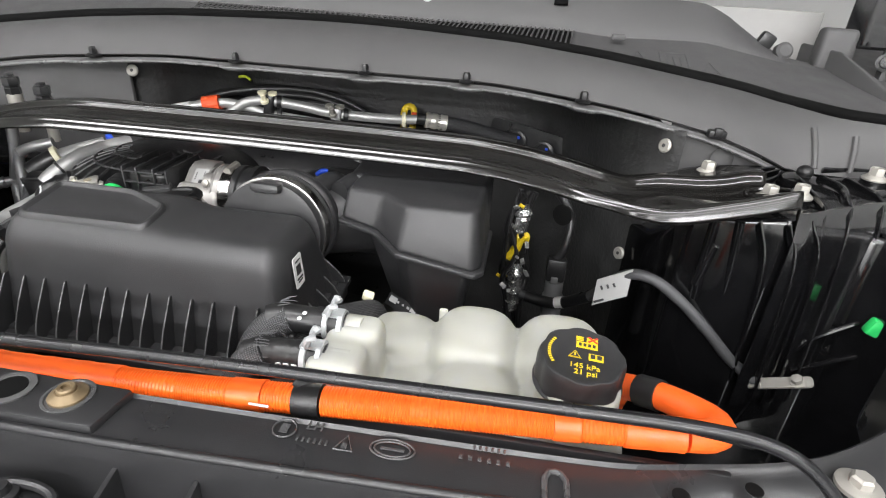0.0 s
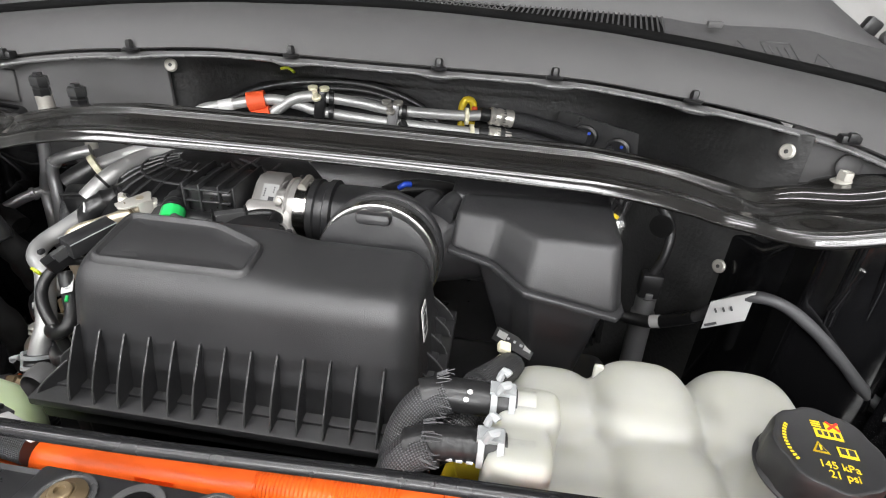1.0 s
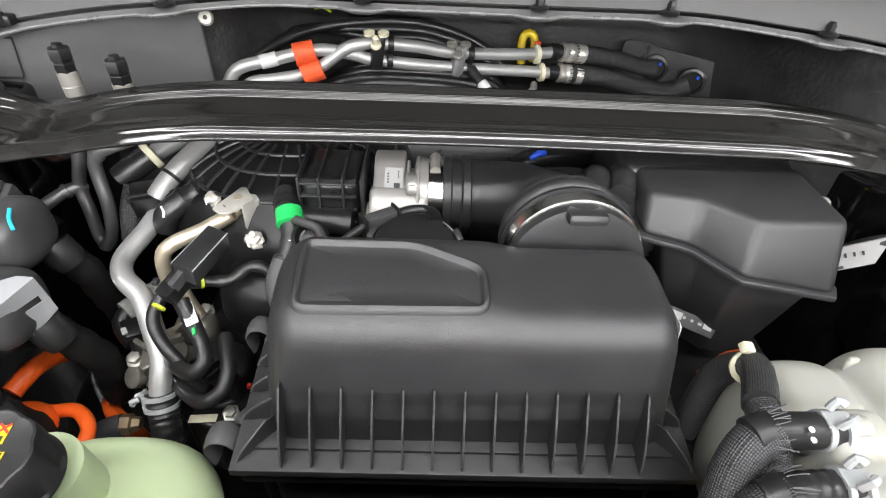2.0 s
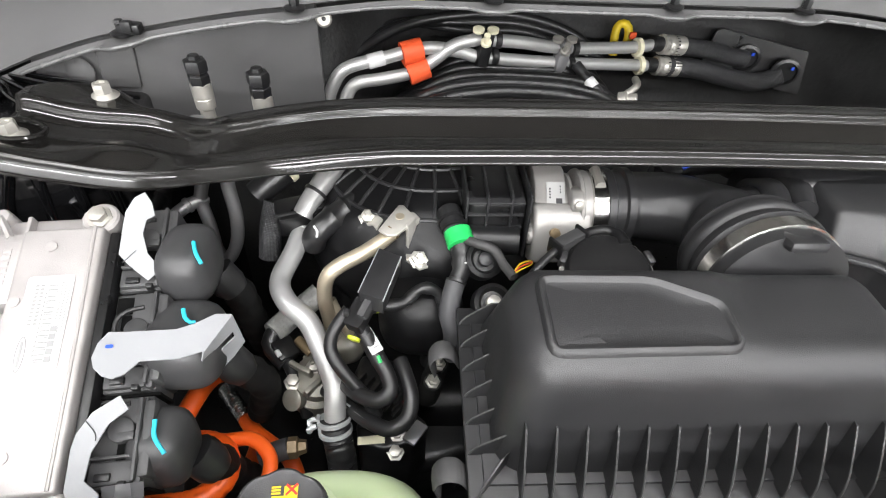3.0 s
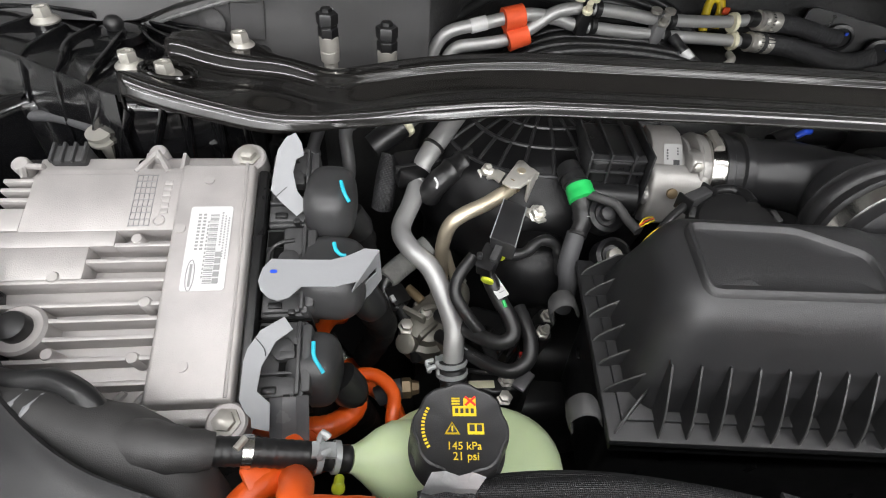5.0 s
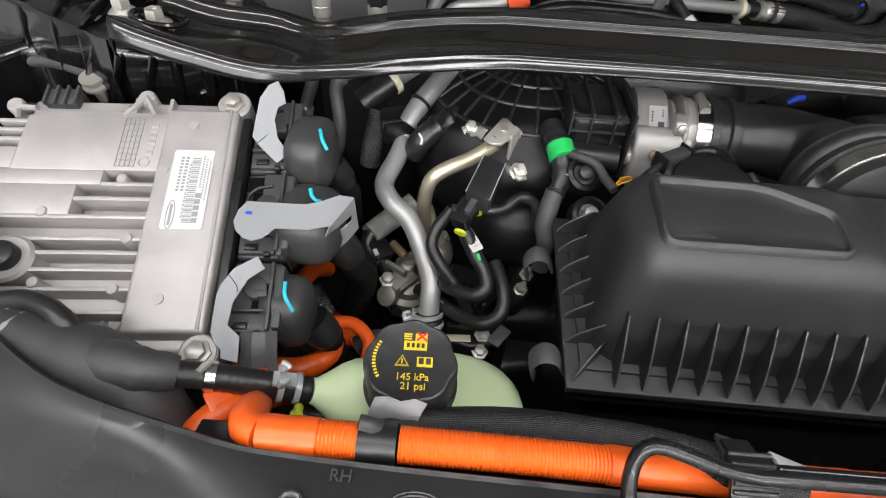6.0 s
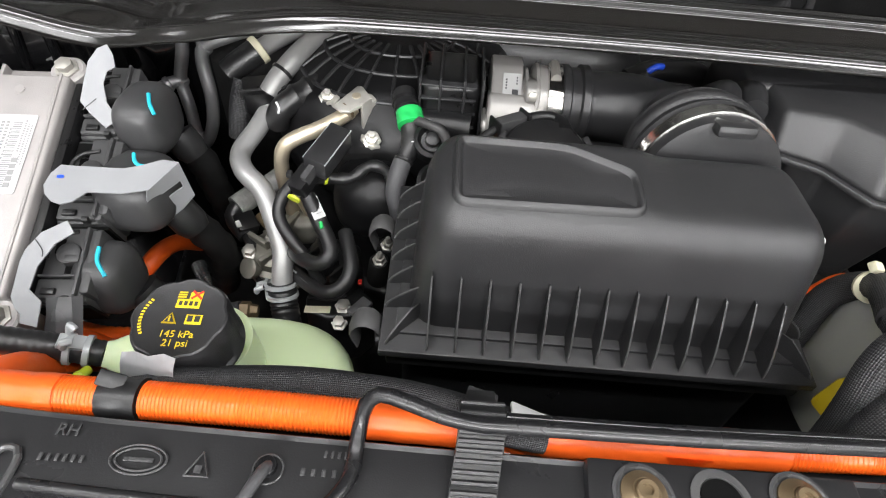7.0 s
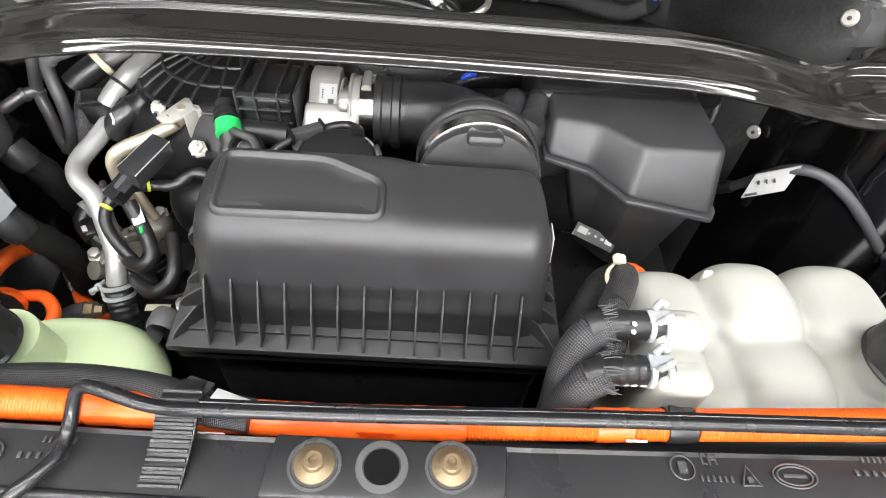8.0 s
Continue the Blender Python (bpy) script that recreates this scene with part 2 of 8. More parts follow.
def tube(pts, r, n=12, step=0.006, rad=None, cap=True, smooth=True, flat=1.0):
    """A pipe along the points; rad(i, s, total) may vary its radius; flat squeezes its height."""
    path = spline(pts, step) if smooth else [Vector(p) for p in pts]
    bm = bmesh.new()
    uv = bm.loops.layers.uv.new("uv")
    tang = []
    for i in range(len(path)):
        tang.append((path[min(i + 1, len(path) - 1)] - path[max(i - 1, 0)]).normalized())
    up = Vector((0, 0, 1)) if abs(tang[0].z) < 0.9 else Vector((0, 1, 0))
    nrm = (up - up.dot(tang[0]) * tang[0]).normalized()
    dist, total = [0], 0
    for a, b in zip(path, path[1:]):
        total += (b - a).length
        dist.append(total)
    prev = None
    for i, p in enumerate(path):
        nrm = (nrm - nrm.dot(tang[i]) * tang[i]).normalized()
        side = tang[i].cross(nrm)
        rr = rad(i, dist[i], total) if rad else r
        ring = [bm.verts.new(p + rr * (flat * math.cos(2 * math.pi * k / n) * nrm + math.sin(2 * math.pi * k / n) * side)) for k in range(n)]
        if prev:
            for k in range(n):
                fc = bm.faces.new((prev[k], prev[(k + 1) % n], ring[(k + 1) % n], ring[k]))
                w = 2 * math.pi * r / n
                for lp, c in zip(fc.loops, ((dist[i - 1], k * w), (dist[i - 1], (k + 1) * w), (dist[i], (k + 1) * w), (dist[i], k * w))):
                    lp[uv].uv = c
        elif cap:
            bm.faces.new(ring[::-1])
        prev = ring
    if cap:
        bm.faces.new(prev)
    return bm


def corrugated(pts, r, pitch=0.006, depth=0.0012, n=14):
    """A ribbed conduit."""
    return tube(pts, r, n, pitch / 4, lambda i, s, t: r - depth * (0, 0.15, 1, 0.85)[i % 4])


def ribbed(pts, r, pitch=0.008, depth=0.0008, n=14):
    return tube(pts, r, n, pitch / 4, lambda i, s, t: r - depth * (0, 0.5, 1, 0.5)[i % 4])


def prism(poly, z0, z1, w=0.0, seg=2, top=None):
    """An upright body on a plan outline; z0 and z1 may be functions of x, y; top is another outline for its upper end."""
    f = lambda z, x, y: z(x, y) if callable(z) else z
    bm = bmesh.new()
    a = [bm.verts.new((x, y, f(z0, x, y))) for x, y in poly]
    b = [bm.verts.new((x, y, f(z1, x, y))) for x, y in (top or poly)]
    bm.faces.new(a[::-1])
    bm.faces.new(b)
    for i in range(len(a)):
        j = (i + 1) % len(a)
        bm.faces.new((a[i], a[j], b[j], b[i]))
    bmesh.ops.recalc_face_normals(bm, faces=bm.faces[:])
    return bevel(bm, w, seg) if w else bm


def xprism(prof, x0, x1, w=0.0, seg=2):
    """A body of one (y, z) outline drawn out along x."""
    bm = bmesh.new()
    a = [bm.verts.new((x0, y, z)) for y, z in prof]
    b = [bm.verts.new((x1, y, z)) for y, z in prof]
    bm.faces.new(a)
    bm.faces.new(b[::-1])
    for i in range(len(a)):
        j = (i + 1) % len(a)
        bm.faces.new((a[j], a[i], b[i], b[j]))
    bmesh.ops.recalc_face_normals(bm, faces=bm.faces[:])
    return bevel(bm, w, seg) if w else bm


def blade(pts, w=0.004, deep=(0, 0.02, -0.022)):
    """A thin rib: its edge runs along the points, its root lies deeper."""
    path = spline(pts, 0.008)
    D = Vector(deep)
    bm = bmesh.new()
    prev = None
    for i, p in enumerate(path):
        tan = (path[min(i + 1, len(path) - 1)] - path[max(i - 1, 0)]).normalized()
        side = tan.cross(D).normalized() * w / 2
        q = [bm.verts.new(v) for v in (p - side * 0.6, p + side * 0.6, p + D * 0.12 + side, p + D + side, p + D - side, p + D * 0.12 - side)]
        if prev:
            for k in range(6):
                bm.faces.new((prev[k], prev[(k + 1) % 6], q[(k + 1) % 6], q[k]))
        else:
            bm.faces.new(q)
        prev = q
    bm.faces.new(prev[::-1])
    return bm


def grid(fn, us, vs, thick=0.0):
    """A sheet fn(u, v), thickened downwards along its normals."""
    bm = bmesh.new()
    rows = [[bm.verts.new(fn(u, v)) for v in vs] for u in us]
    for i in range(len(us) - 1):
        for j in range(len(vs) - 1):
            bm.faces.new((rows[i][j], rows[i + 1][j], rows[i + 1][j + 1], rows[i][j + 1]))
    if thick:
        bmesh.ops.recalc_face_normals(bm, faces=bm.faces[:])
        bmesh.ops.solidify(bm, geom=bm.faces[:], thickness=thick)
    return bm


def pillow(c, r, e=0.62, n=20, m=14):
    """A rounded cushion: a superellipsoid."""
    sp = lambda v, p: math.copysign(abs(v) ** p, v)
    bm = bmesh.new()
    rings = []
    for i in range(1, m):
        a = -math.pi / 2 + math.pi * i / m
        rings.append([bm.verts.new((c[0] + r[0] * sp(math.cos(a), e) * sp(math.cos(2 * math.pi * k / n), e), c[1] + r[1] * sp(math.cos(a), e) * sp(math.sin(2 * math.pi * k / n), e), c[2] + r[2] * sp(math.sin(a), e))) for k in range(n)])
    b, tt = bm.verts.new((c[0], c[1], c[2] - r[2])), bm.verts.new((c[0], c[1], c[2] + r[2]))
    for p, q in zip(rings, rings[1:]):
        for k in range(n):
            bm.faces.new((p[k], p[(k + 1) % n], q[(k + 1) % n], q[k]))
    for k in range(n):
        bm.faces.new((rings[0][(k + 1) % n], rings[0][k], b))
        bm.faces.new((rings[-1][k], rings[-1][(k + 1) % n], tt))
    return bm


def lerp(table, x):
    """Reads a table of (x, value ...) along a smooth curve through its rows."""
    if x <= table[0][0]:
        return tuple(table[0][1:])
    n = len(table)

    def slope(i, k):
        if i == 0 or i == n - 1:
            return 0.0
        l = (table[i][k] - table[i - 1][k]) / (table[i][0] - table[i - 1][0])
        r = (table[i + 1][k] - table[i][k]) / (table[i + 1][0] - table[i][0])
        return 0.0 if l * r <= 0 else 2 * l * r / (l + r)
    for i in range(n - 1):
        a, b = table[i], table[i + 1]
        if x <= b[0]:
            h = b[0] - a[0]
            t = (x - a[0]) / h
            return tuple((2 * t ** 3 - 3 * t * t + 1) * a[k] + (t ** 3 - 2 * t * t + t) * h * slope(i, k) + (3 * t * t - 2 * t ** 3) * b[k] + (t ** 3 - t * t) * h * slope(i + 1, k) for k in range(1, len(a)))
    return tuple(table[-1][1:])


def steps(a, b, n):
    return [a + (b - a) * i / n for i in range(n + 1)]


def letters(text, size, at, x_dir, y_dir, mat, parent, name="lettering", depth=0.0003):
    """Raised writing on a surface, its line along x_dir and its height along y_dir."""
    cu = bpy.data.curves.new(name, "FONT")
    cu.body, cu.size, cu.extrude, cu.align_x, cu.align_y = text, size, depth, "CENTER", "CENTER"
    cu.materials.append(mat)
    ob = new(name, cu)
    X, Y = Vector(x_dir).normalized(), Vector(y_dir).normalized()
    Y = (Y - Y.dot(X) * X).normalized()
    Z = X.cross(Y)
    m = Matrix((X, Y, Z)).transposed().to_4x4()
    m.translation = Vector(at) - ORIGIN[parent]
    ob.parent = parent
    ob.matrix_basis = m
    return ob


def decal(at, x_dir, y_dir, w, h, lift=0.0004, thick=0.0006, cx=0.0, cy=0.0, rnd=0.0):
    """A thin plate on a surface: centre cx, cy in the frame given by x_dir, y_dir."""
    X, Y = Vector(x_dir).normalized(), Vector(y_dir).normalized()
    Y = (Y - Y.dot(X) * X).normalized()
    Z = X.cross(Y)
    bm = bmesh.new()
    bmesh.ops.create_cube(bm, size=1)
    bmesh.ops.scale(bm, vec=(w, h, thick), verts=bm.verts[:])
    if rnd:
        es = [e for e in bm.edges if abs((e.verts[0].co - e.verts[1].co).z) > thick * 0.5]
        bmesh.ops.bevel(bm, geom=es, offset=rnd, segments=4, profile=0.5, affect="EDGES")
    m = Matrix((X, Y, Z)).transposed().to_4x4()
    m.translation = Vector(at) + X * cx + Y * cy + Z * (lift + thick / 2)
    bmesh.ops.transform(bm, matrix=m, verts=bm.verts[:])
    return bm


# ---- the room ----
def room():
    fl = solid("floor", box((XC, 0, -0.05), (11, 11, 0.1)), FLOORM, "grey painted workshop floor", "floor", kind="structure")
    for nm, c, s in (("wall_north", (XC, 5.6, 1.6), (11.4, 0.2, 3.4)), ("wall_south", (XC, -5.6, 1.6), (11.4, 0.2, 3.4)),
                     ("wall_east", (XC + 5.6, 0, 1.6), (0.2, 11, 3.4)), ("wall_west", (XC - 5.6, 0, 1.6), (0.2, 11, 3.4))):
        solid(nm, box(c, s), WALLP, "plain white workshop wall", "wall", kind="structure")
    solid("ceiling", box((XC, 0, 3.28), (11, 11, 0.12)), CEILM, "plain white workshop ceiling", "ceiling", kind="structure")
    # fixtures for the unseen lamps
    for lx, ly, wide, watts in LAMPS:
        t = thing("unseen_ceiling_light", (lx, ly, 3.12), "unseen long white ceiling light with bright diffuser", "ceiling light", "ceiling lights")
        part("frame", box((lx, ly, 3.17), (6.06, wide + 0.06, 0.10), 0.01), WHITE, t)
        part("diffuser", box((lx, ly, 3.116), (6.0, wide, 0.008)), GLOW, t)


room()


# ---- body of the car round the bay ----
# half plan of the side wall: (distance from the middle, y)
SIDE = [(0.555, 1.02), (0.558, 0.90), (0.575, 0.84), (0.61, 0.785), (0.70, 0.758), (0.83, 0.738), (0.87, 0.66), (0.875, 0.42), (0.85, 0.30), (0.80, 0.25)]


def side_wall(name, s):
    outer = [(d + 0.02 + 0.10 * (1 if y > 0.6 else 0.2), y) for d, y in SIDE]
    poly = [(XC + s * d, y) for d, y in SIDE] + [(XC + s * d, y) for d, y in outer[::-1]]
    zt = lambda x, y: 1.04 if y > 0.80 else 1.125 if y > 0.61 else 1.125 - 0.24 * min(1, (0.61 - y) / 0.06)
    return solid(name, prism(poly, 0.35, zt, 0.012, 3), BODY, "glossy black painted inner wing panel", "inner wing", kind="structure")


side_wall("wall_left", -1)
side_wall("wall_right", 1)


def strut_tower(s):
    t = thing("strut_tower", (XC + s * 0.80, 0.78, 0.9), "glossy black ribbed cast strut tower top", "strut tower", "strut towers")
    P = lambda pts: [(XC + s * d, y, z) for d, y, z in pts]
    deck = [(0.595, 0.745), (0.640, 0.715), (0.700, 0.695), (0.741, 0.712), (0.80, 0.740), (0.86, 0.768), (1.02, 0.81), (1.02, 0.93), (0.95, 0.99), (0.70, 0.98), (0.60, 0.90)]
    part("tower_top", prism([(XC + s * d, y) for d, y in deck], 0.80, lambda x, y: 1.128 + 0.20 * min(0.20, max(0, abs(x - XC) - 0.60)), 0.008, 3), BODY, t)
    part("hub", pillow(Vector((XC + s * 0.763, 0.836, 1.172)), (0.011, 0.011, 0.010), 1.0, 20, 12), DARK, t, sharp=180)
    part("hub_plate", lathe([(0.030, 0), (0.030, 0.010), (0.014, 0.014)], (XC + s * 0.763, 0.840, 1.152), n=32), BODY, t)
    # raised fins from the hub over the front edge and down the face
    for pts in ([(0.750, 0.828, 1.170), (0.745, 0.775, 1.168), (0.740, 0.726, 1.166), (0.738, 0.709, 1.150), (0.745, 0.706, 1.05), (0.752, 0.706, 0.86)],
                [(0.783, 0.832, 1.172), (0.792, 0.786, 1.172), (0.778, 0.740, 1.168), (0.776, 0.725, 1.152), (0.785, 0.722, 1.05), (0.795, 0.722, 0.86)],
                [(0.813, 0.824, 1.174), (0.822, 0.786, 1.172), (0.826, 0.760, 1.168), (0.826, 0.748, 1.150), (0.835, 0.744, 1.05), (0.845, 0.744, 0.86)],
                [(0.850, 0.850, 1.176), (0.880, 0.800, 1.172), (0.888, 0.780, 1.160), (0.892, 0.772, 1.05), (0.900, 0.772, 0.86)],
                [(0.800, 0.862, 1.174), (0.870, 0.868, 1.176), (0.960, 0.862, 1.174)],
                [(0.735, 0.838, 1.170), (0.712, 0.812, 1.166), (0.690, 0.796, 1.164)],
                [(0.733, 0.846, 1.170), (0.705, 0.830, 1.166), (0.676, 0.812, 1.164)],
                [(0.730, 0.855, 1.170), (0.690, 0.846, 1.166), (0.650, 0.836, 1.164)],
                [(0.730, 0.866, 1.168), (0.690, 0.864, 1.164), (0.640, 0.858, 1.160)],
                [(0.664, 0.704, 1.142), (0.684, 0.700, 1.075), (0.696, 0.700, 0.90)],
                [(0.693, 0.692, 1.146), (0.715, 0.690, 1.08), (0.728, 0.690, 0.88)],
                [(0.721, 0.700, 1.150), (0.745, 0.698, 1.085), (0.760, 0.698, 0.88)]):
        pts = [(d, y - (0.009 if z < 1.09 else 0.006 if z < 1.153 and y < 0.78 else 0.0), z) for d, y, z in pts]
        part("fin", blade(P(pts), 0.004, (0, 0.008, -0.011)), BODY, t)
    # rounded front face below the deck, turning from the deck's edge to upright
    EDGE = [(0.640, 0.715), (0.700, 0.695), (0.741, 0.712), (0.80, 0.740), (0.86, 0.768), (1.02, 0.81)]

    def bulge(z):
        return 0.009 * (1 - (1 - min(1.0, max(0.0, (1.155 - z) / 0.045))) ** 2)

    def face(d, v):
        z = 1.150 + 0.20 * min(0.20, max(0, d - 0.60)) * 0.4 - 0.30 * v
        return (XC + s * d, lerp(EDGE, d)[0] - 0.001 - bulge(z), z)
    part("front_face", grid(face, steps(0.700, 1.0, 32), [k / 24 for k in range(25)], 0.003), BODY, t)
    # pressed pleats of the panel below the brace end
    for pts in ([(0.619, 0.722, 1.128), (0.620, 0.722, 1.057), (0.622, 0.722, 1.008)], [(0.646, 0.712, 1.132), (0.653, 0.714, 1.071), (0.656, 0.716, 1.023)], [(0.628, 0.722, 1.090), (0.622, 0.720, 1.060), (0.618, 0.722, 1.03)]):
        part("pleat", tube(P(pts), 0.006, 10, 0.006), BODY, t)
    return t


strut_tower(-1)
strut_tower(1)

# back wall of the bay, as a bent sheet in plan
BACK = [(-0.60, 0.93), (-0.50, 0.985), (-0.41, 1.012), (-0.375, 1.04), (-0.30, 1.16), (-0.20, 1.24), (0.0, 1.26), (0.20, 1.26), (0.36, 1.245), (0.45, 1.16), (0.495, 1.05), (0.535, 0.945), (0.575, 0.885), (0.60, 0.87)]


def back_wall():
    pts = spline([(XC + d, y, 0) for d, y in BACK], 0.02)
    poly = [(p.x, p.y) for p in pts] + [(p.x, p.y + 0.03) for p in pts[::-1]]
    solid("firewall", prism(poly, 0.40, lambda x, y: max(1.205, min(1.285, 1.222 + 0.6 * (y - 0.965)))), MAT, "black fibre insulation on the bulkhead", "bulkhead", kind="structure")
    solid("undertray", box((XC, 0.72, 0.36), (1.75, 1.1, 0.03)), DARK, "black tray under the engine bay", "tray", kind="structure")
    solid("wall_front", box((XC, 0.235, 0.70), (1.5, 0.03, 0.66)), DARK, "black plastic radiator shroud", "shroud", kind="structure")


back_wall()

# ---- cowl under the windscreen ----
LIP = [(0.0, 0.968, 1.236), (0.26, 0.966, 1.237), (0.445, 0.916, 1.231), (0.62, 0.880, 1.209), (0.70, 0.868, 1.187), (0.77, 0.866, 1.163), (1.0, 0.868, 1.160)]
SEAL = [(0.0, 1.090, 1.303), (0.30, 1.055, 1.297), (0.44, 1.010, 1.289), (0.60, 0.985, 1.271), (0.70, 0.975, 1.257), (0.77, 0.955, 1.245), (0.84, 0.900, 1.240), (1.0, 0.890, 1.236)]


def cowl():
    t = thing("windscreen_cowl", (XC, 1.1, 1.15), "dark grey moulded plastic cowl below the windscreen", "cowl")
    us = steps(-1.0, 1.0, 80)

    def face(u, v):
        (y0, z0), (y1, z1) = lerp(LIP, abs(u)), lerp(SEAL, abs(u))
        b = 0.010 * math.sin(math.pi * v)
        return (XC + u, y0 + (y1 - y0) * v - b * 0.6, z0 + (z1 - z0) * v + b)

    part("front_face", grid(face, us, steps(0, 1, 8), 0.004), COWL, t)

    CLIPS = (-0.60, -0.41, -0.164, 0.074, 0.252, 0.445)

    def edge(u, v=0.0):
        y0, z0 = lerp(LIP, abs(u))
        w = 0.005 + 0.012 * sum(math.exp(-((u - c) / 0.024) ** 4) for c in CLIPS)
        return (XC + u, y0 - w * (1 - v) * 1.1, z0 - 0.006 - 0.006 * (1 - v))
    part("front_lip", grid(edge, steps(-0.78, 0.78, 200), steps(0, 1, 2), 0.005), COWL, t)
    part("lip_bead", tube([edge(u) for u in steps(-0.72, 0.72, 180)], 0.0026, 8, 0.02), LIPM, t, "smooth beaded lip")

    def seal(i):
        return [(XC + u, lerp(SEAL, abs(u))[0] + 0.004, lerp(SEAL, abs(u))[1] + 0.004) for u in us]
    part("bonnet_seal", tube(seal(0), 0.0082, 10, 0.03), HOLE, t, "soft black rubber bonnet seal")

    # tray behind the seal, a low wall at its back, higher in the middle
    FOOT = [(0.0, 1.313), (0.42, 1.314), (0.50, 1.308), (0.66, 1.311), (0.742, 1.299), (0.825, 1.286), (0.876, 1.279), (1.0, 1.270)]
    RIM = [(0.0, 1.400), (0.45, 1.396), (0.594, 1.380), (0.666, 1.377), (0.711, 1.362), (0.760, 1.334), (0.823, 1.300), (0.868, 1.287), (0.91, 1.282), (1.0, 1.278)]

    def top(u, v):
        y0, z0 = lerp(SEAL, abs(u))
        z1 = lerp(FOOT, abs(u))[0]
        step = 0.008 * min(1, max(0, (v - 0.10) / 0.12)) * min(1, max(0, (abs(u) - 0.44) / 0.02)) * (1 - v)
        return (XC + u, y0 + 0.012 + (1.148 - y0) * v, z0 - 0.006 + (z1 - z0 + 0.006) * v - step)

    def wall(u, v):
        z0, z1 = lerp(FOOT, abs(u))[0], lerp(RIM, abs(u))[0]
        return (XC + u, 1.160 + 0.060 * v ** 1.4, z0 + (z1 - z0) * v)
    part("tray", grid(top, us, steps(0, 1, 14), 0.004), COWL, t)
    part("rear_wall", grid(wall, us, steps(0, 1, 6), 0.004), COWL, t)
    part("ledge", grid(lambda u, v: (XC + u, 1.220 + 0.03 * v, lerp(RIM, abs(u))[0]), us, steps(0, 1, 1), 0.004), COWL, t)
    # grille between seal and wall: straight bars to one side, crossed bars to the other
    # near-black sheet laid on the tray, painting the shade behind the bars
    part("grille_shade", grid(lambda u, v: Vector(top(u, 0.12 + 0.80 * v)) + Vector((0, 0, 0.0015)), steps(-0.33, 0.425, 40), (0, 1), 0.002), HOLE, t)
    for i in range(30):
        u = 0.16 + 0.26 * i / 29
        p = [Vector(top(u + 0.010 * k, 0.14 + 0.76 * k)) + Vector((0, 0, 0.005)) for k in (0, 1)]
        part("grille_bar", tube(p, 0.0018, 4, 1, smooth=False), COWL, t)
    for i in range(46):
        u = -0.32 + 0.48 * i / 45
        for s in (-1, 1):
            p = [Vector(top(u + s * 0.018 * (k - 0.5), 0.14 + 0.76 * k)) + Vector((0, 0, 0.005)) for k in (0, 1)]
            part("grille_bar", tube(p, 0.0014, 4, 1, smooth=False), COWL, t)
    part("grille_rail", tube([Vector(top(u, 0.50)) + Vector((0, 0, 0.0052)) for u in steps(-0.325, 0.16, 8)], 0.0014, 4, 0.03), COWL, t)
    part("notch", box((0.142, 1.118, 1.312), (0.024, 0.012, 0.010), 0.002), COWL, t)
    part("wall_slot", box((0.033, 1.196, 1.352), (0.036, 0.024, 0.044), 0.008, (-32, 0, 0), 3), COWL, t)
    # flat dark plate in place of the slot's shaded inside
    part("wall_slot_hole", box((0.033, 1.181, 1.362), (0.026, 0.008, 0.012), 0.002, (-32, 0, 0)), HOLE, t)
    for u in (0.790, 0.838):
        part("face_rib", tube([Vector(face(u - 0.004 * v, v)) + Vector((0, -0.001, 0.001)) for v in (0.06, 0.2, 0.4, 0.6)], 0.0045, 8, 0.01), COWL, t)
    # raised symbols in the tray
    Z = Vector((0, 0, 0.0005))
    on = lambda x, v: Vector(top(x - XC, v)) + Z
    part("symbol", tube([on(0.155, 0.25), on(0.192, 0.25), on(0.178, 0.62), on(0.155, 0.25)], 0.0010, 5, smooth=False), COWL, t)
    part("symbol", tube([on(0.215, 0.28), on(0.262, 0.30), on(0.262, 0.68), on(0.215, 0.66), on(0.215, 0.28)], 0.0010, 5, smooth=False), COWL, t)
    for q in (0.226, 0.238, 0.250):
        part("symbol", tube([on(q, 0.40), on(q, 0.58)], 0.0012, 5, smooth=False), COWL, t)
    part("symbol", tube([on(0.282, 0.32), on(0.300, 0.55), on(0.314, 0.36), on(0.300, 0.34)], 0.0010, 5, smooth=False), COWL, t)

    def screen(u, v):
        return (XC + u, 1.245 + 0.60 * v - 0.05 * u * u, 1.392 + 0.42 * v - 0.05 * u * u)
    g = solid("windscreen", grid(screen, steps(-0.60, 0.60, 16), steps(0, 1, 6), 0.005), GLASS, "dark sloping windscreen glass behind the cowl", "windscreen")
    # oval cover of the wiper spindle
    w = thing("wiper_spindle", (-0.255, 1.21, 1.32), "black wiper spindle cover with a pale nut", "wiper spindle")
    part("cover", prism([(-0.325, 1.235), (-0.262, 1.172), (-0.235, 1.168), (-0.205, 1.180), (-0.200, 1.235)], lambda x, y: 1.300 + 1.1 * (y - 1.16), lambda x, y: 1.318 + 1.1 * (y - 1.16), 0.005, 3), DARK, w)
    part("nut", lathe([(0.016, 0), (0.016, 0.006), (0.012, 0.012), (0.004, 0.014)], (-0.228, 1.192, 1.348), (0, -0.75, 0.65), 20), CLIPGREY, w)
    # clips along the lip
    for d in (-0.60, -0.41, -0.164, 0.074, 0.252, 0.445):
        y, z = lerp(LIP, abs(d))
        c = thing("push_clip", (XC + d, y, z), "small black push clip on the cowl lip", "clip", "clips along the cowl lip")
        part("collar", lathe([(0.0125, 0), (0.013, 0.003), (0.009, 0.005)], (XC + d, y - 0.002, z - 0.004), n=16), DARK, c)
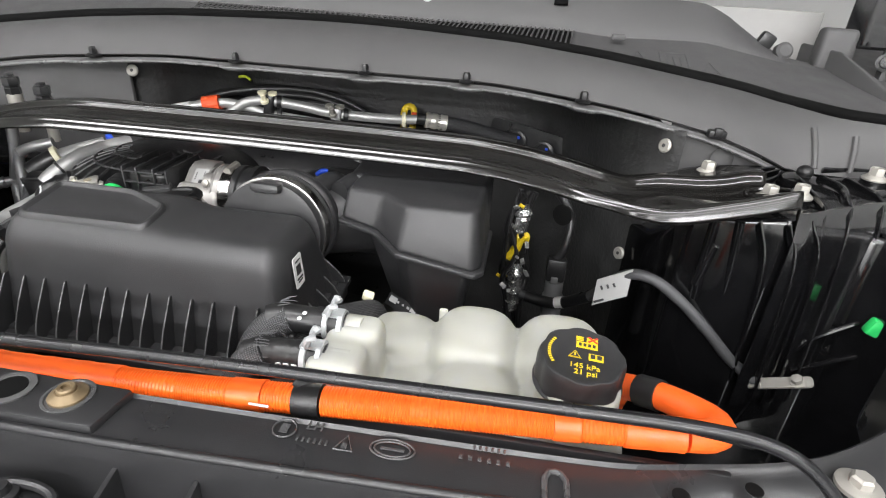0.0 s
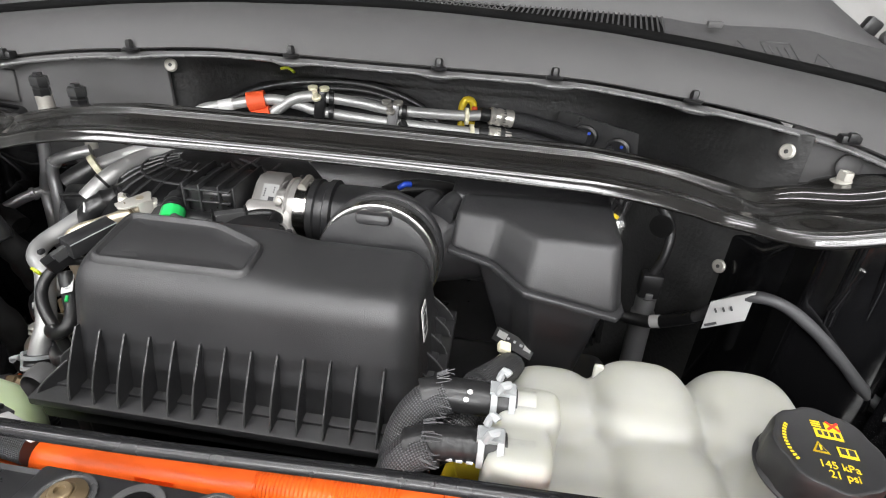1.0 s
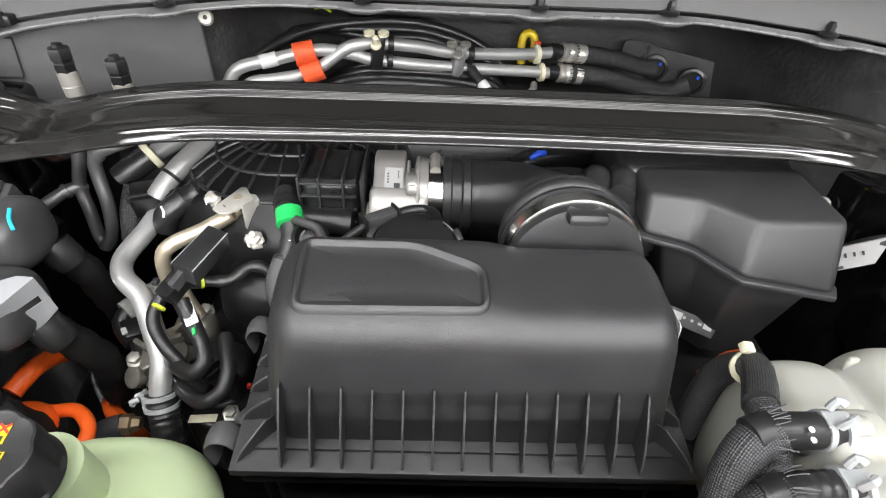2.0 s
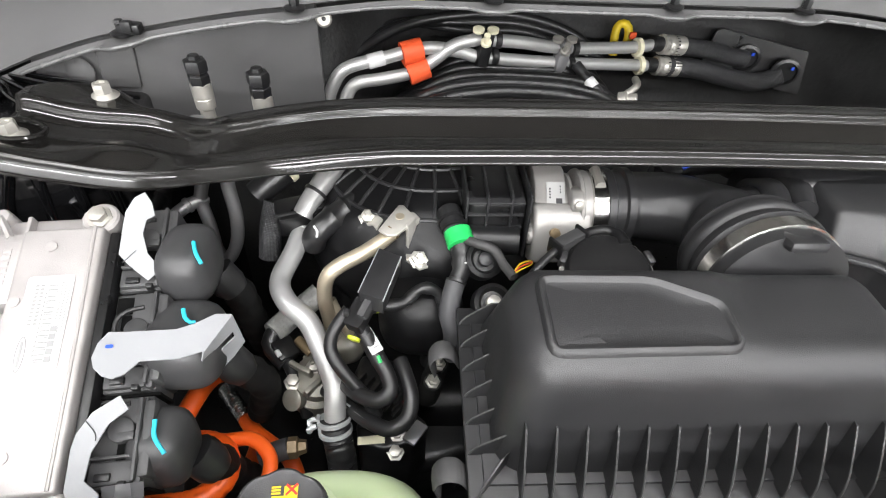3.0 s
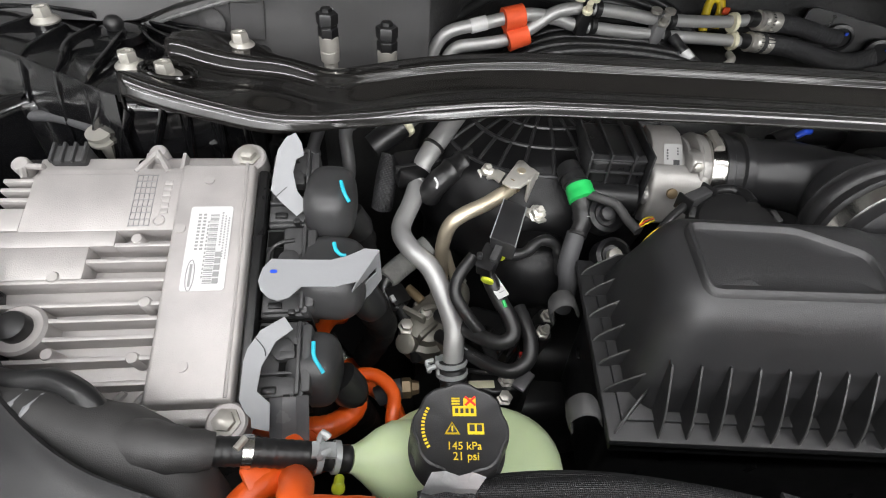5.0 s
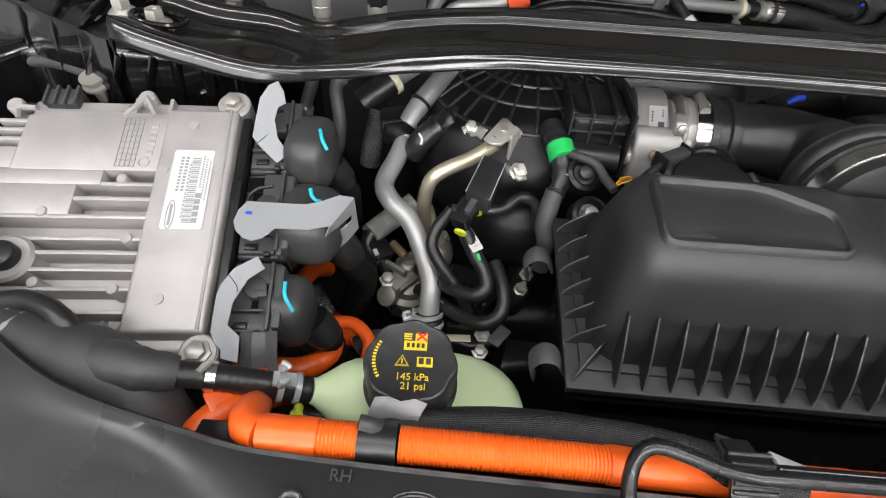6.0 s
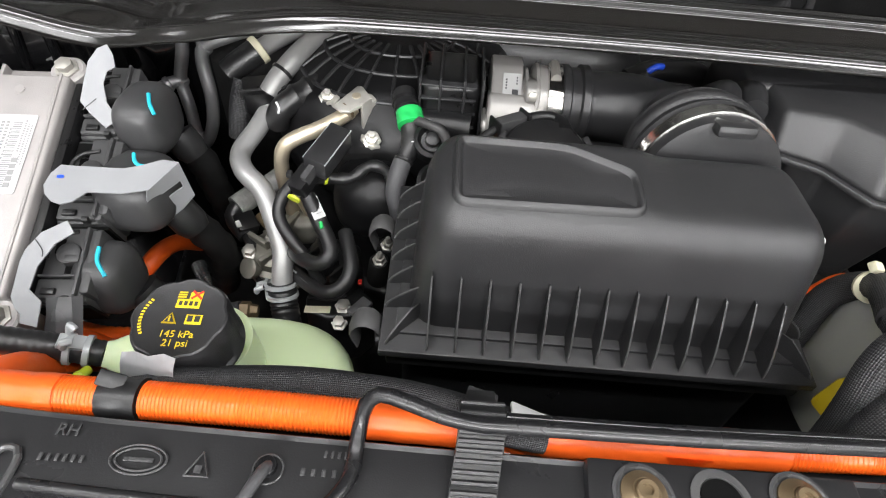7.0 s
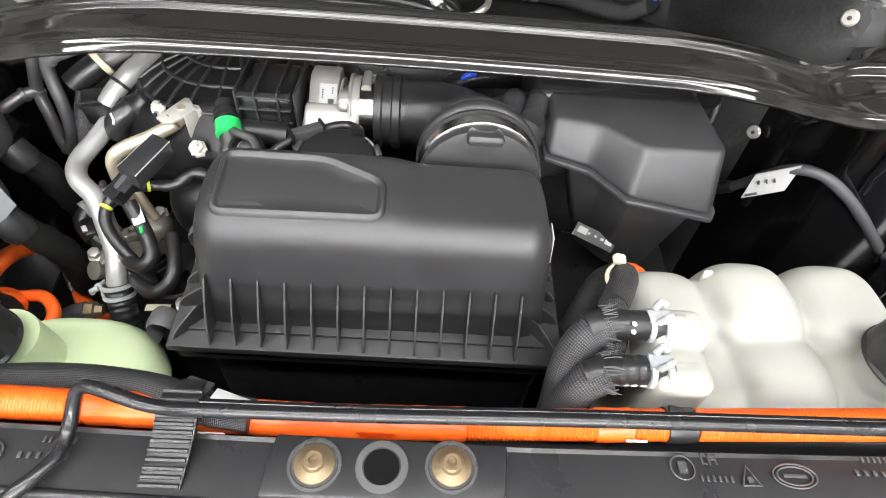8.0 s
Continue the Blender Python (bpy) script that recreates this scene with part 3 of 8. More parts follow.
        part("head", lathe([(0.006, 0), (0.0065, 0.008), (0.0045, 0.012), (0.002, 0.0125)], (XC + d, y - 0.002, z + 0.001), n=6), DARK, c)
    for d in (-0.59, 0.642):
        y, z = lerp(LIP, abs(d))
        c = thing("spring_clip", (XC + d, y, z), "black square spring clip on the cowl edge", "clip", "square clips on the cowl edge")
        part("body", box((XC + d, y - 0.004, z + 0.002), (0.026, 0.016, 0.012), 0.003), DARK, c)
        part("slot", box((XC + d, y - 0.010, z + 0.006), (0.012, 0.010, 0.012), 0.002), HOSE, c)


cowl()

# side pieces of the cowl, with a round plug each
for s, d0, y0 in ((-1, 0.395, 0.990), (1, 0.585, 0.908)):
    t = thing("side_lining", (XC + s * 0.62, 0.9, 1.05), "grey plastic lining panel with a round plug", "lining panel", "side linings")
    pl = [(0.42, 0.980), (0.50, 0.950), (0.60, 0.900), (0.72, 0.885), (0.72, 0.892), (0.60, 0.908), (0.50, 0.958), (0.42, 0.988)]
    pl = [(d0, y0 - 0.004)] + [p for p in pl if p[0] > d0 + 0.005] + [(d0, y0 + 0.004)]
    part("panel", prism([(XC + s * d, y) for d, y in pl], 1.02, lambda x, y: 1.222 - 0.3 * max(0, abs(x - XC) - 0.58), 0.002), COWL, t)
    part("plug", lathe([(0.017, 0), (0.017, 0.002), (0.012, 0.006), (0, 0.007)], (XC + 0.665, 0.888, 1.165) if s > 0 else (-1.035, 0.886, 1.161), (0, -1, 0.15), n=20), COWL, t)
    if s < 0:
        part("recess", box((-0.992, 0.893, 1.165), (0.042, 0.006, 0.052), 0.006, (0, 6, 12)), COWL, t)

for x, y, z in ((-0.754, 0.985, 1.198), (0.207, 0.878, 1.180), (0.180, 0.895, 0.982)):
    q = thing("washer_screw", (x, y, z), "pale round screw with washer in the black lining", "screw", "lining screws")
    ax = (-0.75, -0.6, 0.2) if x > 0 else (0.15, -0.9, 0.3)
    part("washer", lathe([(0.0110, 0), (0.0110, 0.002), (0.0085, 0.004)], (x, y, z), ax, 24), STEEL, q)
    part("head", lathe([(0.003, 0), (0.003, 0.0045), (0.0015, 0.005)], (x, y, z), ax, 12), INK, q)

# wing edge, hinge block and pale inner panel at each corner
for s in (-1, 1):
    m = lambda pl: [(XC + s * (x - XC), y) for x, y in pl]
    t = thing("wing_rail", (XC + s * 0.98, 0.8, 1.15), "dark grey wing mounting block with bolts", "wing rail", "wing rails")
    part("block", prism(m([(0.54, 1.15), (0.595, 1.00), (0.625, 0.93), (0.78, 0.93), (0.78, 1.5), (0.53, 1.5)]), 1.10, lambda x, y: 1.318 if y > 1.12 else 1.318 - 0.46 * (1.15 - y), 0.010, 3), COWL, t)
    for k in range(2):
        part("bolt", lathe([(0.013, 0), (0.013, 0.002), (0.009, 0.003), (0.009, 0.010), (0.006, 0.012)], (XC + s * (0.965 + 0.03 * k), 1.10 + 0.10 * k, 1.300 + 0.02 * k), n=6), DULLTUBE, t)
    part("post", prism(m([(0.520, 1.19), (0.575, 1.18), (0.590, 1.20), (0.585, 1.23), (0.525, 1.23)]), 1.24, 1.350, 0.010, 3), COWL, t)
    p = thing("wing_inner_panel", (XC + s * 0.80, 1.35, 1.2), "pale grey painted inner wing panel beside the windscreen", "wing panel", "wing inner panels", "structure")
    part("panel", prism(m([(0.30, 1.335), (0.56, 1.30), (0.56, 1.31), (0.30, 1.345)]), 1.20, 1.373, 0.003), COWLIGHT, p)
    c = thing("wing_clip", (XC + s * 0.80, 1.20, 1.30), "black clip with a grey round plug beside the cowl", "clip", "wing clips")
    part("base", box((XC + s * 0.800, 1.215, 1.318), (0.030, 0.02, 0.030), 0.006, (0, s * 25, 0)), HOSE, c)
    part("plug", lathe([(0.014, 0), (0.016, 0.003), (0.016, 0.016), (0.011, 0.020)], (XC + s * 0.826, 1.20, 1.300), (0.1 * s, -1, 0.4), 20), COWL, c)


# ---- cross brace ----
def brace():
    t = thing("cross_brace", (XC, 0.75, 1.15), "glossy black pressed steel brace across the bay", "cross brace")
    # front edge, rear edge and channel height by distance from the middle: (d, y, z)
    FRONT = [(0.0, 0.680, 1.187), (0.28, 0.676, 1.186), (0.32, 0.674, 1.184), (0.36, 0.674, 1.179), (0.40, 0.680, 1.170), (0.44, 0.688, 1.158), (0.48, 0.693, 1.150), (0.51, 0.698, 1.144), (0.54, 0.700, 1.142), (0.57, 0.698, 1.146), (0.60, 0.692, 1.156), (0.63, 0.683, 1.169), (0.66, 0.678, 1.181), (0.692, 0.680, 1.190)]
    REAR = [(0.0, 0.764, 1.198), (0.28, 0.765, 1.196), (0.32, 0.768, 1.192), (0.36, 0.771, 1.187), (0.40, 0.771, 1.181), (0.44, 0.771, 1.173), (0.48, 0.774, 1.163), (0.51, 0.784, 1.153), (0.54, 0.793, 1.150), (0.57, 0.806, 1.152), (0.60, 0.835, 1.155), (0.63, 0.846, 1.160), (0.66, 0.833, 1.164), (0.692, 0.806, 1.169)]
    CHAN = [(0.45, 1.146), (0.50, 1.143), (0.55, 1.147), (0.61, 1.150), (0.64, 1.155), (0.67, 1.163), (0.692, 1.165)]
    # pressed section: share of the width, height over the chord; then y and height over the channel at the ends
    SECT = [(-0.095, -0.0105), (-0.036, -0.0051), (-0.018, -0.0038), (0.018, -0.0004), (0.048, -0.0003), (0.274, -0.0038), (0.321, -0.0039), (0.631, -0.0018), (0.649, -0.0011), (0.685, 0.0050), (0.702, 0.0058), (0.804, 0.0037), (0.821, 0.0033), (0.976, 0.0016), (1.0, 0.0), (1.095, -0.013)]
    ENDS = {5: (0.735, 0.002), 6: (0.742, 0.0), 7: (0.776, 0.0), 8: (0.778, 0.001), 9: (0.786, 0.0125), 10: (0.789, 0.014)}

    def knot(i, d):
        (ya, za), (yb, zb) = lerp(FRONT, d), lerp(REAR, d)
        v, h = SECT[i]
        mid = Vector((0, ya + (yb - ya) * v, za + (zb - za) * v + h))
        zc = lerp(CHAN, d)[0]
        if i < 5:
            end = Vector((0, ya + 0.084 * v, za + (-0.019, -0.0055, -0.0040, 0.0, 0.0)[i]))
        elif i in ENDS:
            end = Vector((0, ENDS[i][0], zc + ENDS[i][1]))
        else:
            end = Vector((0, 0.790 + (max(yb, 0.80) - 0.790) * (v - 0.702) / 0.298, zc + (0.013 if v < 0.99 else 0.011 if v < 1.05 else 0.0)))
        w = min(1, max(0, (d - 0.46) / 0.11))
        return mid.lerp(end, w * w * (3 - 2 * w))

    def f(u, k):
        i, r = min(k // 3, len(SECT) - 2), (k - 3 * min(k // 3, len(SECT) - 2)) / 3
        p = knot(i, abs(u)).lerp(knot(i + 1, abs(u)), r)
        return (XC + u, p.y, p.z - (0.016 if u > 0.6915 or u < -0.6835 else 0))
    us = [-0.684] + steps(-0.683, 0.691, 170) + [0.692]
    part("pressing", grid(f, us, list(range(3 * len(SECT) - 2)), 0.003), PAINT, t, sharp=100)
    for s in (-1, 1):
        part("bolt_ring", tube([(XC + 0.008 + s * 0.669 + 0.026 * math.cos(a), 0.733 + 0.024 * math.sin(a), 1.168 + 0.0045 * math.cos(a) * s - 0.004 * math.sin(a)) for a in steps(0, 2 * math.pi, 24)], 0.003, 8, 0.006), PAINT, t)


brace()


def flange_bolt(x, y, z, r=0.0108, mat=STEEL, label="pale zinc flange bolt on the brace end", group="brace bolts"):
    b = thing("flange_bolt", (x, y, z), label, "bolt", group)
    part("washer", lathe([(r * 1.40, 0), (r * 1.45, 0.002), (r * 1.35, 0.0035), (r * 0.95, 0.007)], (x, y, z), n=28), mat, b)
    part("head", lathe([(r * 0.92, 0), (r * 0.92, 0.011), (r * 0.80, 0.0135), (r * 0.5, 0.0135), (r * 0.45, 0.0115)], (x, y, z + 0.004), n=6), mat, b)
    return b


# ---- open bonnet over the bay ----
def bonnet():
    t = thing("open_bonnet", (XC, 1.15, 1.25), "raised black bonnet with dark fibre lining over the bay", "bonnet")
    a, b = Vector((0, 1.17, 1.54)), Vector((0, 0.46, 2.36))
    n = Vector((0, 0.75, 0.66))

    def f(off):
        def g(u, v):
            p = a.lerp(b, v) + n * (off + 0.05 * math.sin(math.pi * v) - 0.06 * u * u)
            return (XC + u * (0.86 - 0.10 * v), p.y - 0.10 * v * (1 - u * u), p.z)
        return g
    part("skin", grid(f(0.03), steps(-1, 1, 16), steps(0, 1, 8), 0.003), BODY, t)
    part("lining", grid(f(0.0), steps(-0.94, 0.94, 16), steps(0.03, 0.95, 8), 0.012), LINING, t, "dark fibre bonnet lining")
    for s in (-1, 1):
        part("hinge", tube([(XC + s * 1.00, 1.16, 1.25), (XC + s * 1.01, 1.18, 1.32), (XC + s * 0.99, 1.20, 1.44), (XC + s * 0.90, 1.17, 1.57), (XC + s * 0.80, 1.13, 1.61)], 0.018, 8, 0.02, flat=0.6), DARK, t, "black steel hinge arm")
        part("hinge_plate", prism([(XC + s * 0.925, 1.205), (XC + s * 0.955, 1.180), (XC + s * 1.06, 1.165), (XC + s * 1.07, 1.20), (XC + s * 0.96, 1.225)], 1.318, lambda x, y: 1.60, 0.006, 3), BODY, t, "black painted hinge plate")
        part("hinge_bolt", lathe([(0.016, 0), (0.016, 0.004), (0.010, 0.005), (0.010, 0.014)], (XC + s * 0.99, 1.155, 1.30), (-s * 0.4, -1, 0.2), 12), DARK, t)


bonnet()

for s in (-1, 1):
    for d, y, z in ((0.619, 0.821, 1.160), (0.718, 0.753, 1.160), (0.669, 0.728, 1.162), (0.845, 0.831, 1.172)):
        x = XC + 0.007 + s * d
        b = flange_bolt(x, y, z)
        if d > 0.7:
            part("spacer", lathe([(0.016, 0), (0.016, 0.04)], (x, y, z - 0.04), n=20), BODY, b, "black spacer below the bolt")


# ---- front cover over the radiator ----
def front_cover():
    t = thing("radiator_cover", (XC, 0.28, 1.0), "black moulded plastic cover over the radiator support", "radiator cover")
    REARE = [(0.0, 0.306), (0.33, 0.310), (0.44, 0.314), (0.50, 0.325), (0.58, 0.345), (0.66, 0.39), (0.74, 0.47), (0.78, 0.56)]
    FRNT = [(0.0, 0.262), (0.30, 0.268), (0.44, 0.274), (0.52, 0.278), (0.60, 0.285), (0.70, 0.31), (0.78, 0.37), (0.86, 0.47)]

    def f(u, k):
        ya, yb = lerp(FRNT, abs(u))[0], lerp(REARE, abs(u))[0]
        z = 1.088
        v, dz = ((-0.06, -0.12), (-0.05, -0.035), (-0.04, -0.008), (0.04, 0.0), (0.2, 0.0005), (0.4, 0.001), (0.6, 0.001), (0.8, 0.0005), (0.92, 0.0), (0.97, 0.003), (1.0, 0.001), (1.02, -0.03), (1.03, -0.12))[k]
        x = XC + u + (0.05 * (1 - v) * (1 if u > 0 else -1) * max(0, abs(u) - 0.6) / 0.2)
        w = min(1.0, max(0.0, (abs(u) - 0.42) / 0.14))
        return (x, ya + (yb - ya) * v, z + dz - 0.042 * w * w * (3 - 2 * w) * max(0.0, 0.97 - v) ** 1.5)
    part("cover", grid(f, steps(-0.78, 0.78, 110), list(range(13)), 0.003), COVERM, t)
    part("front_lip", tube([(XC + u, lerp(FRNT, abs(u))[0] - 0.0015, 1.0865) for u in steps(-0.40, 0.40, 40)], 0.0034, 10, 0.01), COVERM, t)
    # raised latch plate in the middle
    part("latch_plate", prism([(-0.452, 0.264), (-0.290, 0.264), (-0.286, 0.305), (-0.448, 0.307)], 1.08, 1.0955, 0.003, 2), COVERM, t)
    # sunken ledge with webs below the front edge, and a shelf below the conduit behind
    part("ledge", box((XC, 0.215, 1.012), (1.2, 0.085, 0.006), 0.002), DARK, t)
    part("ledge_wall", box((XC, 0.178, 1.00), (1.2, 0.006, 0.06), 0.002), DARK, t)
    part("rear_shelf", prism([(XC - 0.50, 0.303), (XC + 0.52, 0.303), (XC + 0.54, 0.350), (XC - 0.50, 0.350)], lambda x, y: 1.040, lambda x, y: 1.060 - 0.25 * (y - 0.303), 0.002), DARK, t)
    part("rear_lip", box((-0.02, 0.3235, 1.066), (0.36, 0.006, 0.044), 0.002), COVERM, t)
    for x in (-0.90, -0.80, -0.70, -0.585, -0.50, -0.276, -0.214, -0.122, -0.02, 0.09):
        part("web", prism([(x - 0.002, 0.180), (x + 0.002, 0.180), (x + 0.002, 0.262), (x - 0.002, 0.262)], 1.012, lambda px, py: 1.040 + 0.022 * (py - 0.18) / 0.08, 0.0008), COVERM, t)
    part("slot_rim", tube([(-0.335 + 0.030 * math.cos(a), 0.232 + 0.013 * math.sin(a), 1.050) for a in steps(0, 2 * math.pi, 24)], 0.0035, 8, 0.005), COVERM, t)
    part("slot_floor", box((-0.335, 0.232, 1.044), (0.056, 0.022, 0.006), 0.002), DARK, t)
    part("clip_head", lathe([(0.011, 0), (0.011, 0.004), (0.007, 0.006), (0.006, 0.012), (0.003, 0.013)], (-0.345, 0.234, 1.047), n=16), COVERM, t)
    return t


front_cover()


# ---- air filter box ----
def air_box():
    t = thing("air_filter_box", (-0.4, 0.52, 0.84), "textured black plastic air filter box with ribbed lid", "air filter box")
    # the lid is lofted along x: base and top of the front and back, rounded at the corners and at both ends
    XL, XR, RAD, RADR = -0.570, -0.227, 0.030, 0.023

    def section(x, s_end, rad=0.030):
        e = max(0.0, rad - s_end)
        inset = rad - math.sqrt(max(0.0, rad * rad - e * e))
        hump = lerp([(-0.392, 1.0), (-0.350, 0.0)], x)[0]
        yf0, yf1, yb1, yb0 = 0.446 + inset, 0.466 + inset, 0.566 - 0.008 * hump - inset * 0.8, 0.612 - inset
        zf, zbk = 1.138 - inset, 1.140 + 0.0125 * hump - inset
        base = lambda y: 1.013 + 0.115 * (y - 0.421)
        P = [Vector((0, yf0, base(yf0))), Vector((0, yf1, zf)), Vector((0, yb1, zbk)), Vector((0, yb0, base(yb0)))]
        out = [P[0], P[0].lerp(P[1], 0.4), P[0].lerp(P[1], 0.7)]
        for i, r in ((1, 0.026), (2, 0.020)):
            p, q, w = P[i - 1], P[i], P[i + 1]
            r = min(r, 0.45 * (P[2] - P[1]).length)
            a0, a1 = q + (p - q).normalized() * r, q + (w - q).normalized() * r
            for k in range(9):
                u = k / 8
                out.append(a0 * (1 - u) ** 2 + q * 2 * u * (1 - u) + a1 * u * u)
        out += [P[3]]
        taper = lambda z: 0.011 * (z - 1.003) / 0.13
        c = (XL + XR) / 2
        return [(c + (x - c) * (1 - taper(p.z) / (0.5 * (XR - XL))), p.y, p.z) for p in out]
    bm = bmesh.new()
    xs = [(XL + RAD * (1 - math.cos(radians(k * 9))), RAD * (1 - math.cos(radians(k * 9)))) for k in range(11)]
    xs += [(XL + RAD + (XR - XL - RAD - RADR) * k / 24, RAD) for k in range(1, 24)]
    xs += [(XR - RADR * (1 - math.cos(radians(k * 9))), RADR * (1 - math.cos(radians(k * 9)))) for k in range(10, -1, -1)]
    prev = None
    for x, se in xs:
        ring = [bm.verts.new(p) for p in section(x, se, RAD if x < -0.4 else RADR)]
        if prev:
            for i in range(len(ring) - 1):
                bm.faces.new((prev[i], prev[i + 1], ring[i + 1], ring[i]))
        else:
            bm.faces.new(ring)
        prev = ring
    bm.faces.new(prev[::-1])
    part("lid", bm, BLACK, t, sharp=60)
    # raised pad with a rounded border
    pts = [(-0.537, 0.476, 0), (-0.388, 0.478, 0), (-0.389, 0.521, 0), (-0.445, 0.5455, 0), (-0.538, 0.546, 0)]
    def lid_z(x, y):
        r = [p for p in section(x, RAD)]
        for p, q in zip(r[6:], r[7:]):
            if p[1] <= y <= q[1]:
                return p[2] + (q[2] - p[2]) * (y - p[1]) / max(1e-6, q[1] - p[1])
        return r[-2][2]
    rnd = []
    for i, p in enumerate(pts):
        p, q, w = Vector(pts[i - 1]), Vector(p), Vector(pts[(i + 1) % len(pts)])
        r = min(0.012, (p - q).length * 0.45, (w - q).length * 0.45)
        a0, a1 = q + (p - q).normalized() * r, q + (w - q).normalized() * r
        rnd += [a0 * (1 - u) ** 2 + q * 2 * u * (1 - u) + a1 * u * u for u in (0, 0.25, 0.5, 0.75, 1)]
        rnd += [a1.lerp(w + (q - w).normalized() * 0.012, u) for u in (0.25, 0.5, 0.75)]
    mid = sum(rnd, Vector()) / len(rnd)

    def inset(d):
        out = []
        for i, p in enumerate(rnd):
            tan = (rnd[(i + 1) % len(rnd)] - rnd[i - 1]).normalized()
            out.append(p + Vector((-tan.y, tan.x, 0)) * d)
        return out
    bm = bmesh.new()
    rings = []
    for d, h in ((-0.0016, -0.003), (-0.0004, 0.0022), (0.0010, 0.0039), (0.0028, 0.0043), (0.0046, 0.0034), (0.0060, 0.0010), (0.0070, 0.0003)):
        rings.append([bm.verts.new((p.x, p.y, lid_z(p.x, p.y) + h)) for p in inset(d)])
    for k in (0.6, 0.3):
        rings.append([bm.verts.new((p.x, p.y, lid_z(p.x, p.y) + 0.0003)) for p in [mid + (q - mid) * k for q in inset(0.0072)]])
    for p, q in zip(rings, rings[1:]):
        for i in range(len(rnd)):
            j = (i + 1) % len(rnd)
            bm.faces.new((p[i], p[j], q[j], q[i]))
    bm.faces.new(rings[-1])
    part("lid_pad", bm, BLACK, t, sharp=32)
    zf = lambda x, y: 1.014 + 0.115 * (y - 0.421)
    part("flange", prism([(-0.590, 0.421), (-0.211, 0.419), (-0.211, 0.612), (-0.590, 0.616)], lambda x, y: zf(x, y) - 0.009, zf, 0.002), BLACK, t)
    part("lower_rim", prism([(-0.584, 0.426), (-0.216, 0.424), (-0.216, 0.612), (-0.584, 0.612)], lambda x, y: zf(x, y) - 0.028, lambda x, y: zf(x, y) - 0.011, 0.002), DARK, t)
    part("lower_box", prism([(-0.572, 0.45), (-0.22, 0.446), (-0.22, 0.60), (-0.572, 0.60)], 0.84, lambda x, y: zf(x, y) - 0.02, 0.01, 3), DARK, t)
    part("lid_step", prism([(-0.577, 0.4385), (-0.222, 0.4365), (-0.222, 0.60), (-0.577, 0.60)], lambda x, y: zf(x, y) - 0.002, lambda x, y: zf(x, y) + 0.003, 0.001), BLACK, t)
    # ribs down the front, the side and the far end
    RIB = [(0.000, 0.001), (0.0020, 0.012), (0.0065, 0.024), (0.0135, 0.037), (0.0215, 0.050), (0.0300, 0.063)]

    def rib(base, out, tall=1.0, w=0.0005):
        """A thin blade with a rounded bead along its outer edge. base: foot on the flange; out: unit vector away from the lid."""
        o, side = Vector(out), Vector((-out[1], out[0], 0))
        curve = spline([Vector(base) - o * d + Vector((0, 0, h * tall)) for d, h in RIB], 0.005)
        bm = bmesh.new()
        L = []
        for k in (-1, 1):
            f = [bm.verts.new(p + side * w * k) for p in curve]
            bk = [bm.verts.new(Vector(base) - o * 0.038 + Vector((0, 0, p.z - base[2])) + side * w * k) for p in curve]
            L.append((f, bk))
            for i in range(len(curve) - 1):
                bm.faces.new((f[i], f[i + 1], bk[i + 1], bk[i]))
        bm.faces.new((L[0][0][-1], L[0][1][-1], L[1][1][-1], L[1][0][-1]))
        b = part("rib", bm, BLACK, t, sharp=30)
        # the bead's lighter grey paints the light caught along the edge
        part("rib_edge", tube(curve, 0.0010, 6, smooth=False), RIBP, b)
    for i in range(13):
        x = -0.5485 + i * 0.0241
        rib((x, 0.4245 - 0.0002 * i, 1.0145), (0, -1, 0))
    for i in range(6):
        y = 0.464 + i * 0.026
        rib((-0.588, y, 1.015 + 0.115 * (y - 0.421)), (-1, 0, 0), 0.50)
        rib((-0.214, y, 1.015 + 0.115 * (y - 0.421)), (1, 0, 0), 0.55)
    rib((-0.584, 0.428, 1.014), (-0.707, -0.707, 0), 0.42)
    rib((-0.216, 0.426, 1.014), (0.707, -0.707, 0), 0.42)
    # spring clips at the side
    for y in (0.452, 0.576):
        bm = tube([(-0.588, y, 1.000), (-0.597, y, 1.016), (-0.609, y, 1.018), (-0.617, y, 1.005), (-0.612, y, 0.985)], 0.011, 8, 0.004, flat=0.22)
        part("lid_clip", bm, COWL, t, "grey plastic lid clip")
    # sticker on the far end
    at = Vector((-0.2335, 0.499, 1.1015))
    st = part("sticker", decal(at, (0, 1, 0), (-0.10, 0, 1), 0.022, 0.036, rnd=0.003), WHITE, t, "white sticker with a square code and small print")
    for i, (w, h, c) in enumerate(((0.011, 0.011, 0.002), (0.014, 0.002, -0.008), (0.011, 0.0018, -0.0115), (0.012, 0.0018, 0.012))):
        part("print_bar", decal(at, (0, 1, 0), (-0.10, 0, 1), w, h, 0.0012, 0.0004, 0, c), INK, st)


air_box()


